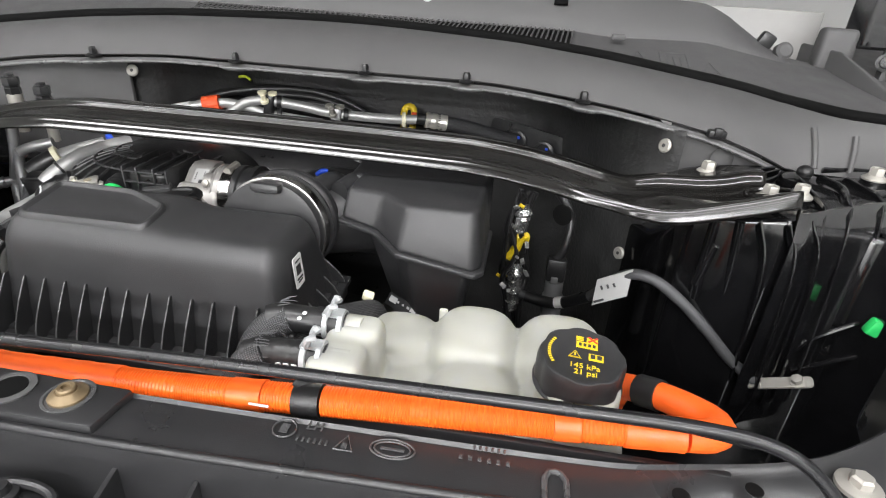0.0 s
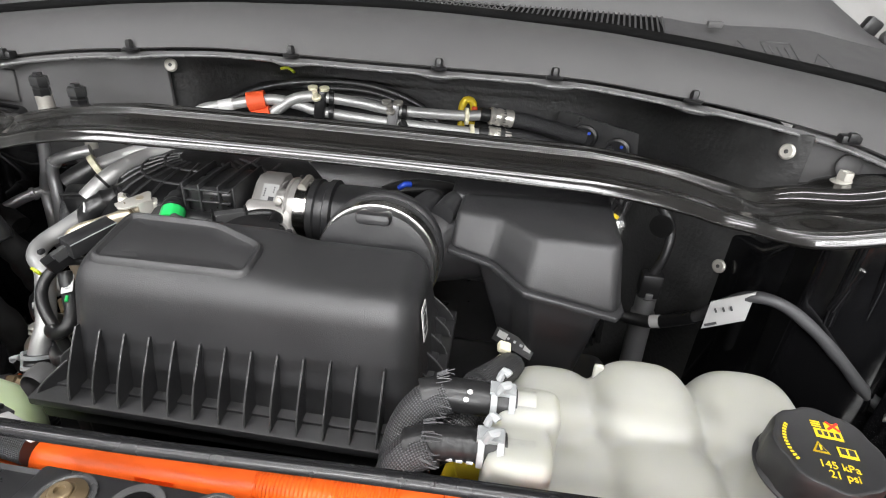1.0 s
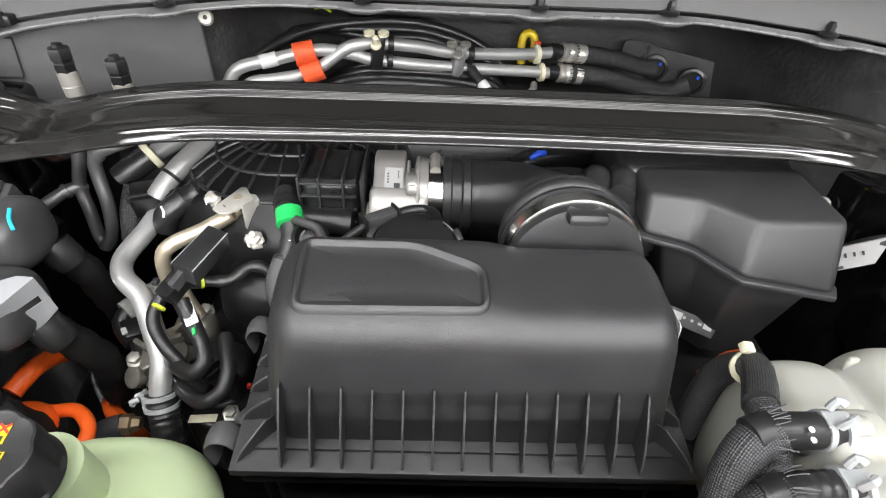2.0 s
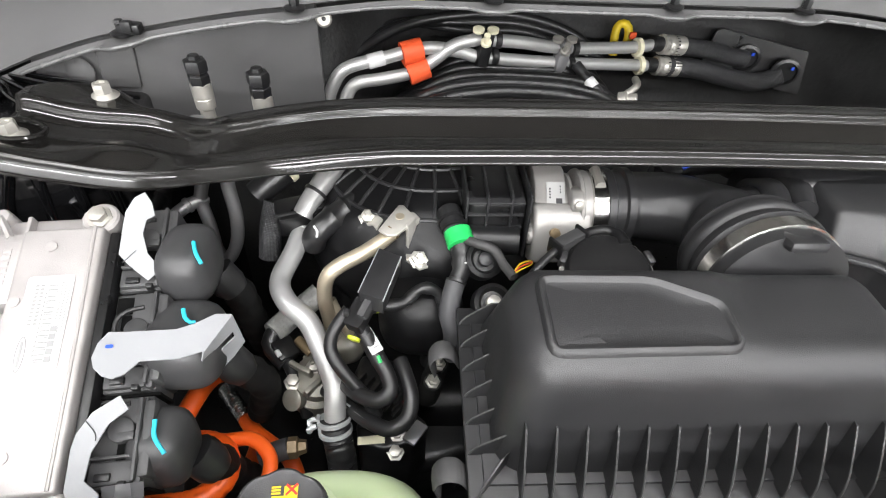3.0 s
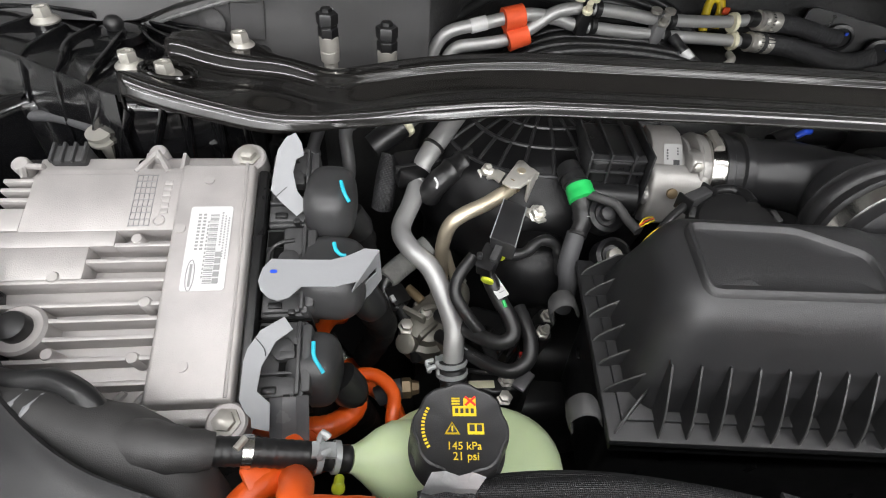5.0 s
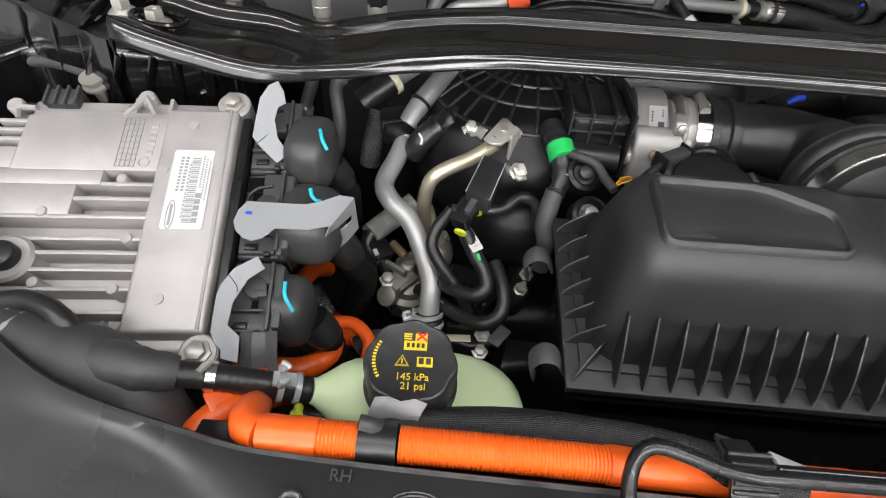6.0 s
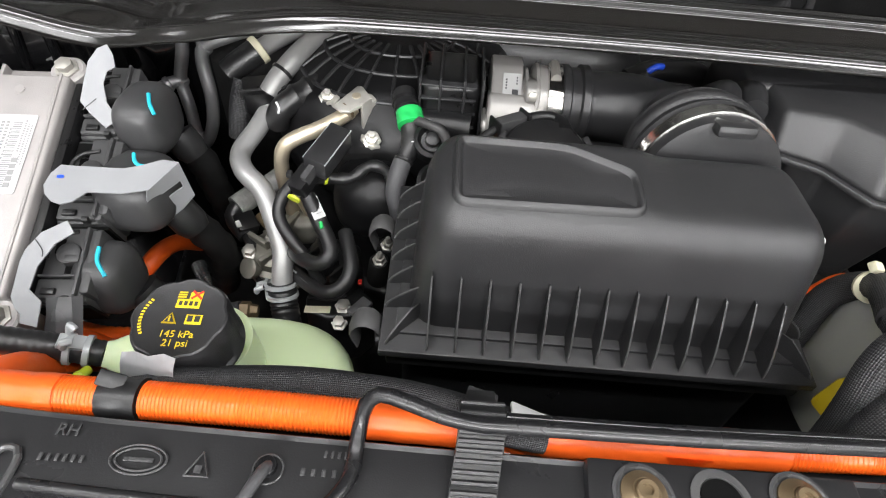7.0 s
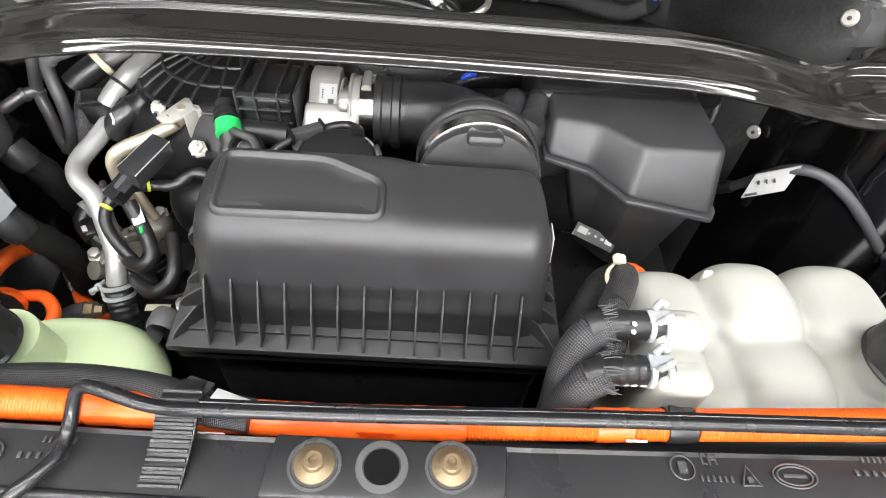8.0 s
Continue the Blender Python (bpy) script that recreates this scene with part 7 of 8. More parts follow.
    part("sleeve", tube([(-0.800, 0.770, 1.055), (-0.806, 0.755, 1.03), (-0.812, 0.745, 0.99)], 0.0135, 16), BRAID, s3)
    s4 = thing("foil_sleeve", (-0.787, 0.68, 0.928), "wrinkled silver foil sleeve on a hose", "hose sleeve", "foil sleeves")
    part("sleeve", ribbed([(-0.749, 0.71, 0.96), (-0.765, 0.698, 0.952), (-0.785, 0.68, 0.946), (-0.8, 0.66, 0.943)], 0.0145, 0.005, 0.0003), PALEHOSE, s4)
    part("elbow", tube([(-0.797, 0.664, 0.943), (-0.803, 0.652, 0.936), (-0.794, 0.64, 0.928), (-0.782, 0.63, 0.923)], 0.0105, 12), HOSE, s4)
    part("plug", box((-0.786, 0.644, 0.93), (0.026, 0.026, 0.020), 0.003, (20, 10, 40)), DARK, s4)
    part("plug_catch", box((-0.789, 0.632, 0.941), (0.006, 0.009, 0.004), 0.001, (20, 10, 40)), WHITE, s4)
    part("lead", tube([(-0.782, 0.634, 0.926), (-0.773, 0.62, 0.92), (-0.765, 0.606, 0.913), (-0.757, 0.59, 0.878)], 0.0075, 10), HOSE, s4)
    # pump with yellow zinc body
    pm = thing("vacuum_pump", (-0.7470, 0.6220, 0.8480), "small cast zinc pump body with bolts and brass union", "pump")
    part("body", lathe([(0.034, 0), (0.034, 0.03), (0.027, 0.034), (0.027, 0.048), (0.020, 0.052)], (-0.7490, 0.6260, 0.8730), (0.1, -0.2, 1), 20), PUMP, pm)
    part("arm", box((-0.7370, 0.6500, 0.9160), (0.058, 0.026, 0.018), 0.005, (10, 0, 40)), PUMP, pm)
    part("arm", box((-0.7590, 0.6100, 0.9130), (0.034, 0.022, 0.016), 0.005, (-8, 0, -25)), PUMP, pm)
    part("flange", lathe([(0.013, 0), (0.013, 0.010), (0.009, 0.012)], (-0.7670, 0.5970, 0.9030), (-0.4, -0.6, 0.6), 16), PUMP, pm)
    part("lobe", pillow((-0.7190, 0.6620, 0.9180), (0.026, 0.022, 0.022), 0.8, 20, 12), PUMP, pm)
    part("tail", tube([(-0.7320, 0.6120, 0.9130), (-0.7250, 0.6040, 0.9030), (-0.7170, 0.5970, 0.8780)], 0.011, 12), PUMP, pm)
    for c in ((-0.7490, 0.6240, 0.9240), (-0.7090, 0.6740, 0.9340), (-0.7710, 0.6070, 0.9200)):
        part("bolt", lathe([(0.0105, 0), (0.0105, 0.002), (0.0072, 0.003), (0.0072, 0.010), (0.0045, 0.011)], c, (0.1, -0.3, 1), 6), STEEL, pm)
    for x, y, z, a in ((-0.738, 0.628, 0.932, 20), (-0.728, 0.646, 0.938, 70), (-0.762, 0.618, 0.930, -30), (-0.745, 0.600, 0.922, 50)):
        part("web", box((x, y, z), (0.030, 0.006, 0.014), 0.0015, (12, 0, a)), PUMP, pm)
    part("union", tube([(-0.7720, 0.6580, 0.9330), (-0.7610, 0.6480, 0.9310), (-0.7540, 0.6420, 0.9280)], 0.006, 10), GOLD, pm, "brass union")
    part("second_pipe", tube([(-0.7290, 0.6720, 0.9880), (-0.7190, 0.6670, 0.9580), (-0.7090, 0.6620, 0.9380)], 0.006, 12), BRASS, pm, "thin brass-coloured pipe")
    bf = thing("brass_fitting", (-0.765, 0.548, 0.87), "brass hose fitting on a grey hose", "fitting")
    part("hose", tube([(-0.800, 0.540, 0.872), (-0.785, 0.545, 0.878), (-0.772, 0.548, 0.880)], 0.012, 14), SLEEVE, bf)
    part("nut", lathe([(0.012, 0), (0.012, 0.010), (0.009, 0.012), (0.007, 0.020)], (-0.772, 0.548, 0.880), (1, 0.1, 0), 6), GOLD, bf)
    cs = thing("orange_branch_cable", (-0.83, 0.60, 0.76), "orange high-voltage cable branch in a silver braided sleeve", "cable", "orange cables")
    part("braided_sleeve", ribbed([(-0.890, 0.680, 0.80), (-0.872, 0.656, 0.802), (-0.852, 0.634, 0.80)], 0.0115, 0.004, 0.0010), FOIL, cs, "silver braided sleeve")
    part("cable", tube([(-0.856, 0.638, 0.80), (-0.838, 0.615, 0.802), (-0.815, 0.598, 0.80), (-0.788, 0.580, 0.795), (-0.774, 0.553, 0.78), (-0.77, 0.53, 0.74)], 0.0105, 12, 0.006), ORANGETAPE, cs)
    part("branch", tube([(-0.828, 0.606, 0.801), (-0.832, 0.585, 0.798), (-0.842, 0.56, 0.78)], 0.0095, 12, 0.006), ORANGETAPE, cs)
    sw = thing("sensor_harness", (-0.65, 0.63, 1.02), "thin black taped harness from the sensor box", "wire harness")
    part("wrap", tube([(-0.690, 0.600, 1.045), (-0.672, 0.620, 1.034), (-0.646, 0.626, 1.032), (-0.625, 0.640, 1.040), (-0.606, 0.640, 1.030), (-0.60, 0.63, 1.00)], 0.0065, 12, 0.004, lambda i, s, T: 0.0062 + 0.0006 * math.sin(i * 1.3)), HOSE, sw)
    part("yellow_tie", lathe([(0.0066, 0), (0.0078, 0.0004), (0.0078, 0.003), (0.0066, 0.0035)], (-0.674, 0.618, 1.036), (0.8, 0.5, -0.2), 14), LIME, sw)
    for q, c in enumerate(((-0.607, 0.637, 0.950), (-0.605, 0.612, 0.945), (-0.612, 0.592, 0.940))):
        st = thing("zinc_stud", c, "zinc threaded stud with nut beside the filter box", "stud", "zinc studs")
        part("nut", lathe([(0.0085, 0), (0.0085, 0.002), (0.006, 0.003), (0.006, 0.009)], c, (0.1, -0.3, 1), 6), STEEL, st)
        part("thread", lathe([(0.0034, 0.008), (0.0034, 0.018), (0.0020, 0.020)], c, (0.1, -0.3, 1), 8), STEEL, st)
        part("base", lathe([(0.014, -0.05), (0.012, -0.004), (0.010, 0.0)], c, (0.1, -0.3, 1), 16), CLOTHD, st, "black mounting boss")
    cr = thing("engine_bracket", (-0.654, 0.577, 0.808), "black engine bracket with zinc bolts", "bracket")
    part("plate", prism([(-0.699, 0.572), (-0.662, 0.569), (-0.639, 0.592), (-0.616, 0.569), (-0.634, 0.545), (-0.666, 0.537), (-0.694, 0.547)], 0.80, 0.893, 0.005, 3), DARK, cr)
    part("rib", tube([(-0.694, 0.567, 0.894), (-0.662, 0.565, 0.896), (-0.642, 0.583, 0.896)], 0.003, 8), BLACK, cr)
    part("reservoir", prism([(-0.706, 0.602), (-0.684, 0.587), (-0.649, 0.567), (-0.634, 0.592), (-0.639, 0.627), (-0.694, 0.642)], 0.83, lambda x, y: 0.930, 0.008, 3), DARK, cr)
    for q in range(6):
        part("comb", box((-0.694 + 0.009 * q, 0.597 - 0.006 * q, 0.933), (0.003, 0.026, 0.012), 0.001, (0, 0, -35)), DARK, cr)
    for c in ((-0.651, 0.556, 0.893), (-0.653, 0.539, 0.883)):
        part("bolt", lathe([(0.010, 0), (0.010, 0.003), (0.0068, 0.004), (0.0068, 0.010), (0.004, 0.011)], c, (0, -0.3, 1), 6), STEEL, cr)
    part("zinc_tab", box((-0.631, 0.555, 0.896), (0.016, 0.028, 0.005), 0.0015, (0, 0, -35)), DULLTUBE, cr)
    part("red_plug", box((-0.634, 0.579, 0.913), (0.005, 0.006, 0.005), 0.001), RED, cr)
    part("label", box((-0.68, 0.5485, 0.894), (0.030, 0.010, 0.001), 0.0003, (0, 0, 4)), CREAM, cr, "small cream label")


centre_pipes()


def ac_lines():
    for nm, pts in (("a", [(-0.893, 0.835, 1.13), (-0.898, 0.830, 1.065), (-0.914, 0.830, 1.015), (-0.908, 0.820, 0.977), (-0.904, 0.812, 0.940), (-0.891, 0.803, 0.930)]),
                    ("b", [(-0.80, 0.815, 1.10), (-0.825, 0.803, 1.094), (-0.852, 0.800, 1.082), (-0.862, 0.800, 1.062), (-0.859, 0.792, 1.017), (-0.866, 0.791, 0.975), (-0.885, 0.798, 0.938), (-0.898, 0.806, 0.93)]),
                    ("c", [(-0.975, 0.79, 0.985), (-0.951, 0.800, 1.000), (-0.931, 0.818, 1.010), (-0.914, 0.829, 1.014)])):
        t = thing("refrigerant_pipe", pts[1], "dull grey aluminium refrigerant pipe bent downwards", "pipe", "refrigerant pipes")
        part("pipe", tube(pts, 0.0085, 14, 0.005), DULLTUBE, t)
        part("pipe_joint", lathe([(0.0088, 0), (0.0105, 0.001), (0.0105, 0.006), (0.0088, 0.007)], pts[2], (Vector(pts[3]) - Vector(pts[1])), 16), DULLTUBE, t)
    t = thing("black_hose_stub", (-0.97, 0.79, 0.97), "black hose stub on a refrigerant pipe", "hose")
    part("stub", tube([(-0.97, 0.793, 0.988), (-0.95, 0.785, 0.98), (-0.93, 0.78, 0.972)], 0.016, 16), HOSE, t)
    # service ports
    for x, y, z in ((-0.882, 0.847, 1.148), (-0.810, 0.831, 1.142)):
        s = thing("service_port", (x, y, z - 0.03), "silver service port with black hexagonal cap", "service port", "service ports")
        part("stem", lathe([(0.0085, -0.045), (0.0085, -0.012), (0.0112, -0.010), (0.0118, 0.002), (0.0110, 0.003), (0.0118, 0.004), (0.0118, 0.020), (0.009, 0.022)], (x, y, z), n=20), STEEL, s)
        part("cap", lathe([(0.0122, 0), (0.0124, 0.010), (0.0112, 0.011), (0.0112, 0.014), (0.0130, 0.015), (0.0132, 0.026), (0.0120, 0.028), (0.0070, 0.029), (0.0065, 0.033), (0.003, 0.0335)], (x, y, z + 0.020), n=6), DARK, s, "black hexagonal cap")
    # pair of pipes behind the brace
    r = 0.0098
    a = thing("ac_pipe", (-0.45, 1.07, 1.07), "bright aluminium pipe behind the brace", "pipe", "pipes behind the brace")
    p1 = [(-0.742, 1.020, 1.050), (-0.733, 1.023, 1.077), (-0.718, 1.026, 1.091), (-0.685, 1.034, 1.094), (-0.643, 1.043, 1.100), (-0.612, 1.050, 1.113), (-0.575, 1.059, 1.138), (-0.550, 1.064, 1.145), (-0.525, 1.069, 1.146), (-0.460, 1.083, 1.138), (-0.394, 1.098, 1.126), (-0.278, 1.123, 1.120), (-0.225, 1.137, 1.121)]
    part("pipe", tube(p1, r, 16, 0.006), SILVER, a)
    b = thing("ac_pipe", (-0.45, 1.07, 1.05), "bright aluminium pipe behind the brace", "pipe", "pipes behind the brace")
    p2 = [(-0.768, 1.016, 1.050), (-0.757, 1.018, 1.085), (-0.735, 1.023, 1.114), (-0.681, 1.035, 1.126), (-0.615, 1.052, 1.137), (-0.564, 1.068, 1.127), (-0.525, 1.073, 1.117), (-0.401, 1.096, 1.102), (-0.262, 1.124, 1.090), (-0.21, 1.137, 1.083)]
    part("pipe", tube(p2, r, 16, 0.006), SILVER, b)
    part("white_wrap", tube([(-0.702, 1.030, 1.122), (-0.678, 1.036, 1.127)], r + 0.0012, 16, smooth=False), WHITE, b, "white printed wrap")
    f = thing("foam_clip", (-0.635, 1.045, 1.10), "orange-red foam spacer round both pipes", "spacer")
    part("lobe", tube([(-0.652, 1.041, 1.131), (-0.622, 1.050, 1.136)], 0.0175, 20, smooth=False), FOAM, f)
    part("lobe", tube([(-0.642, 1.040, 1.100), (-0.612, 1.048, 1.110)], 0.0175, 20, smooth=False), FOAM, f)
    part("web", box((-0.633, 1.044, 1.118), (0.026, 0.016, 0.026), 0.003, (0, -10, 15)), FOAM, f)
    for x, y, z, k in ((-0.525, 1.064, 1.135, 0), (-0.394, 1.090, 1.115, 1)):
        c = thing("pipe_clip", (x, y, z - 0.03), "zinc pipe clip with cream plastic posts", "pipe clip", "pipe clips")
        part("strap", box((x, y + 0.004, z - 0.002), (0.020, 0.026, 0.054), 0.005, (0, 8, 12)), DULLTUBE if k else DARK, c)
        for s in (-1, 1):
            part("post", lathe([(0.007, 0), (0.009, 0.001), (0.009, 0.006), (0.006, 0.007)], (x + s * 0.011, y, z + 0.024), (0, -0.2, 1), 14), CREAM if not k else STEEL, c)
        part("bolt", lathe([(0.0085, 0), (0.0085, 0.004), (0.005, 0.005), (0.005, 0.018)], (x, y - 0.014, z + 0.012), (0, -0.5, 0.9), 10), CREAM if not k else STEEL, c)
        part("edge_band", lathe([(r, 0), (r + 0.003, 0.0005), (r + 0.003, 0.009), (r, 0.0095)], (x + 0.016, y + 0.008, z + 0.010), (1, 0.22, -0.06), 18), HOSE, c)
        part("edge_band", lathe([(r, 0), (r + 0.003, 0.0005), (r + 0.003, 0.009), (r, 0.0095)], (x + 0.014, y + 0.008, z - 0.016), (1, 0.22, -0.06), 18), HOSE, c)
    for pt, nx in (((-0.262, 1.126, 1.119), 0), ((-0.250, 1.128, 1.088), 1)):
        c = thing("cream_clip", pt, "cream plastic retaining clip on a pipe end", "pipe clip", "cream clips")
        part("band", lathe([(r + 0.001, 0), (r + 0.006, 0.001), (r + 0.006, 0.008), (r + 0.001, 0.009)], pt, (1, 0.22, 0), 22), CREAM, c)
    for k, (s, pts, cl) in enumerate(((0, [(-0.198, 1.143, 1.119), (-0.150, 1.156, 1.112), (-0.100, 1.172, 1.100), (-0.055, 1.186, 1.086), (-0.022, 1.194, 1.080)], 0), (1, [(-0.198, 1.140, 1.083), (-0.130, 1.153, 1.074), (-0.060, 1.162, 1.056), (0.000, 1.164, 1.048), (0.036, 1.156, 1.066)], 1))):
        h = thing("braided_ac_hose", pts[1], "black braided hose with bright crimp sleeve", "hose", "hoses behind the brace")
        part("hose", tube(pts, 0.0150 + 0.0015 * k, 16, 0.008), BRAID, h)
        o, d = Vector(pts[0]), (Vector(pts[1]) - Vector(pts[0])).normalized()
        part("crimp", lathe([(0.011, -0.002), (0.0165, 0), (0.0165, 0.006), (0.0150, 0.008), (0.0150, 0.012), (0.0165, 0.014), (0.0165, 0.022), (0.0150, 0.024), (0.0150, 0.029), (0.0165, 0.031), (0.0165, 0.044), (0.0140, 0.046)], o - d * 0.016, d, 22), ZINC, h, "bright crimped sleeve")
        part("rubber_neck", lathe([(0.0115, 0), (0.0125, 0.001), (0.0125, 0.022), (0.0110, 0.023)], o - d * 0.036, d, 18), HOSE, h)
    pl = thing("hose_plate", (0.01, 1.18, 1.03), "black plastic pass-through plate with two blue-marked ports", "plate")
    X, Y = Vector((0.93, -0.33, -0.12)), Vector((0.1, 0.1, 1.0))
    part("plate", decal((0.008, 1.192, 1.075), X, Y, 0.190, 0.075, -0.006, 0.010, rnd=0.012), DARK, pl)
    for p in ((-0.020, 1.194, 1.082), (0.040, 1.158, 1.072)):
        part("port", lathe([(0.024, 0), (0.024, 0.006), (0.019, 0.008), (0.018, 0.003)], p, X.cross(Vector((0, 0, 1))).normalized() * -1 if X.cross(Vector((0, 0, 1))).y > 0 else X.cross(Vector((0, 0, 1))), 24), HOSE, pl)
        part("blue_mark", box(Vector(p) + Vector((0.004, -0.012, 0.010)), (0.006, 0.003, 0.006), 0.001), BLUE, pl, "blue plastic tab")
    y = thing("yellow_loop", (-0.25, 1.2, 1.05), "yellow plastic pull loop behind the pipes", "pull tab")
    part("loop", tube([(-0.272, 1.19, 1.080), (-0.274, 1.20, 1.115), (-0.268, 1.205, 1.130), (-0.256, 1.205, 1.130), (-0.250, 1.20, 1.118), (-0.252, 1.19, 1.085)], 0.0075, 12, 0.005), YELLOW, y)
    part("orange_tab", box((-0.247, 1.185, 1.118), (0.012, 0.006, 0.012), 0.002), FOAM, y)
    lw = thing("lime_wire", (-0.62, 1.17, 1.12), "short lime green wire end", "wire")
    part("wire", tube([(-0.640, 1.17, 1.168), (-0.625, 1.17, 1.171), (-0.61, 1.165, 1.164)], 0.003, 8), LIME, lw)


ac_lines()


# ---- intake manifold and engine cover shapes ----
def manifold():
    t = thing("intake_manifold", (-0.6, 0.82, 0.95), "black moulded intake manifold with raised ribs", "intake manifold")
    c, R = Vector((-0.610, 0.835, 1.000)), (0.165, 0.165, 0.110)
    part("plenum", pillow(c, R, 0.85, 40, 22), ENGP, t, sharp=70)

    def on(a, b):
        """A point on the plenum by plan angle a and height angle b, in degrees."""
        sp = lambda v: math.copysign(abs(v) ** 0.85, v)
        ca, sa, cb, sb = (f(radians(q)) for q in (a, b) for f in (math.cos, math.sin))
        return c + Vector((R[0] * sp(cb) * sp(ca), R[1] * sp(cb) * sp(sa), R[2] * sp(sb)))
    # ribs in paler black than the plenum: light on their edges put into colour
    for b in (42, 58, 70):
        part("rib", tube([on(a, b) for a in range(-175, 6, 10)], 0.0026, 8, 0.01), DUCT, t)
    for a in range(-168, 0, 13):
        part("rib", tube([on(a, b) for b in range(42, 80, 7)], 0.0024, 8, 0.01), DUCT, t)
    part("neck", box((-0.545, 0.735, 1.078), (0.066, 0.080, 0.075), 0.010, (0, 0, 0), 3), DARK, t)
    for x in (-0.560, -0.538, -0.512, -0.492):
        part("neck_rib", box((x - 0.018, 0.734, 1.080), (0.003, 0.086, 0.082), 0.0012), DUCT, t)
    for z in (1.050, 1.067, 1.084, 1.101, 1.117):
        part("neck_rib", box((-0.547, 0.703, z - 0.004), (0.062, 0.022, 0.003), 0.0012), DUCT, t)
    part("neck_tube", tube([(-0.575, 0.690, 1.068), (-0.520, 0.686, 1.068)], 0.016, 16, smooth=False), DARK, t)
    part("dome", pillow((-0.650, 0.775, 1.045), (0.050, 0.050, 0.045), 0.9, 24, 14), DARK, t, sharp=70)
    # sensor sockets with bolts
    for p in ((-0.560, 0.648, 1.075), (-0.553, 0.612, 1.048)):
        s = thing("engine_sensor", p, "round black engine sensor with a pale centre", "sensor", "engine sensors")
        part("ring", lathe([(0.020, -0.02), (0.020, 0), (0.016, 0.003), (0.013, 0.0), (0.012, -0.004)], p, (0.1, -0.6, 0.8), 24), DARK, s)
        part("centre", lathe([(0.0075, -0.004), (0.0075, 0.004), (0.004, 0.006)], p, (0.1, -0.6, 0.8), 16), DUCT if p[1] > 0.63 else STEEL, s)
    w = thing("sensor_wire", (-0.55, 0.64, 1.06), "sheathed sensor wire with yellow strands", "wire")
    part("sheath", tube([(-0.582, 0.668, 1.085), (-0.570, 0.658, 1.088), (-0.552, 0.650, 1.086), (-0.544, 0.636, 1.080), (-0.535, 0.618, 1.078)], 0.0050, 12), CLOTH, w)
    for k in range(3):
        part("strand", tube([(-0.536, 0.620, 1.080), (-0.528, 0.623 + 0.004 * k, 1.084), (-0.516, 0.632 + 0.003 * k, 1.082), (-0.51, 0.650, 1.070)], 0.0008, 6), (YELLOW, FOAM, YELLOW)[k], w)
    e = thing("engine_block", (-0.5, 0.8, 0.4), "dark engine block deep in the bay", "engine")
    part("block", box((-0.45, 0.84, 0.66), (0.62, 0.46, 0.40), 0.03, None, 3), DARK, e)
    part("block_front", box((-0.58, 0.66, 0.72), (0.18, 0.16, 0.20), 0.02, (8, 0, 12), 3), DARK, e)
    part("cover", pillow((-0.625, 0.665, 0.975), (0.050, 0.045, 0.050), 0.8, 24, 14), ENGP, e, sharp=70)
    part("side_cover", box((-0.87, 0.66, 0.62), (0.20, 0.30, 0.20), 0.02, (0, 12, 10), 3), DARK, e)
    part("front_cover", box((-0.14, 0.60, 0.80), (0.26, 0.22, 0.26), 0.02, None, 3), DARK, e)
    # runners behind the brace
    k = thing("rear_runner_cover", (-0.48, 1.02, 0.9), "black moulded runner cover behind the brace", "engine cover")
    part("dome", pillow((-0.47, 1.02, 0.99), (0.23, 0.13, 0.10), 0.8, 40, 18), DARK, k, sharp=70)
    for q in range(5):
        part("runner", tube([(-0.72 + 0.015 * q, 0.985 + 0.035 * q, 1.02), (-0.60 + 0.008 * q, 0.985 + 0.035 * q, 1.085), (-0.47, 0.985 + 0.035 * q, 1.102 - 0.003 * q), (-0.34, 0.985 + 0.035 * q, 1.080), (-0.25 - 0.01 * q, 0.985 + 0.035 * q, 1.01)], 0.009, 10, 0.012), DARK, k)
    hh = thing("harness_loom", (-0.47, 1.17, 1.05), "black corrugated wire loom arching behind the pipes", "wire harness")
    for q in range(3):
        part("loom", tube([(-0.76, 1.05 + 0.02 * q, 1.10), (-0.66, 1.13 + 0.012 * q, 1.138), (-0.55, 1.16, 1.152 - 0.012 * q), (-0.45, 1.165, 1.150 - 0.012 * q), (-0.36, 1.16, 1.125 - 0.012 * q), (-0.30, 1.15, 1.08)], 0.008, 10, 0.012), HOSE, hh)
    ww = thing("grey_hose", (-0.345, 1.04, 1.05), "grey hose with a white band below the pipes", "hose")
    part("hose", tube([(-0.372, 1.075, 1.108), (-0.358, 1.055, 1.095), (-0.335, 1.03, 1.075), (-0.32, 1.0, 1.05)], 0.0085, 12), DUCT, ww)
    part("white_band", tube([(-0.355, 1.052, 1.093), (-0.346, 1.042, 1.085)], 0.0095, 12, smooth=False), WHITE, ww)
    cc = thing("metal_coupling", (-0.27, 1.04, 1.05), "small steel hose coupling below the pipes", "coupling")
    part("nut", lathe([(0.013, 0), (0.016, 0.002), (0.016, 0.014), (0.011, 0.016), (0.011, 0.03)], (-0.300, 1.045, 1.060), (0.7, -0.3, 0.25), 12), STEEL, cc)
    part("stem", tube([(-0.30, 1.05, 1.06), (-0.27, 1.06, 1.08), (-0.262, 1.09, 1.08)], 0.006, 10), STEEL, cc)
    bl = thing("blue_connector", (-0.29, 0.775, 1.07), "bright blue plastic connector behind the elbow", "connector")
    part("ring", tube([(-0.314, 0.772, 1.110), (-0.306, 0.772, 1.117), (-0.298, 0.775, 1.116)], 0.0040, 10), BLUE, bl)
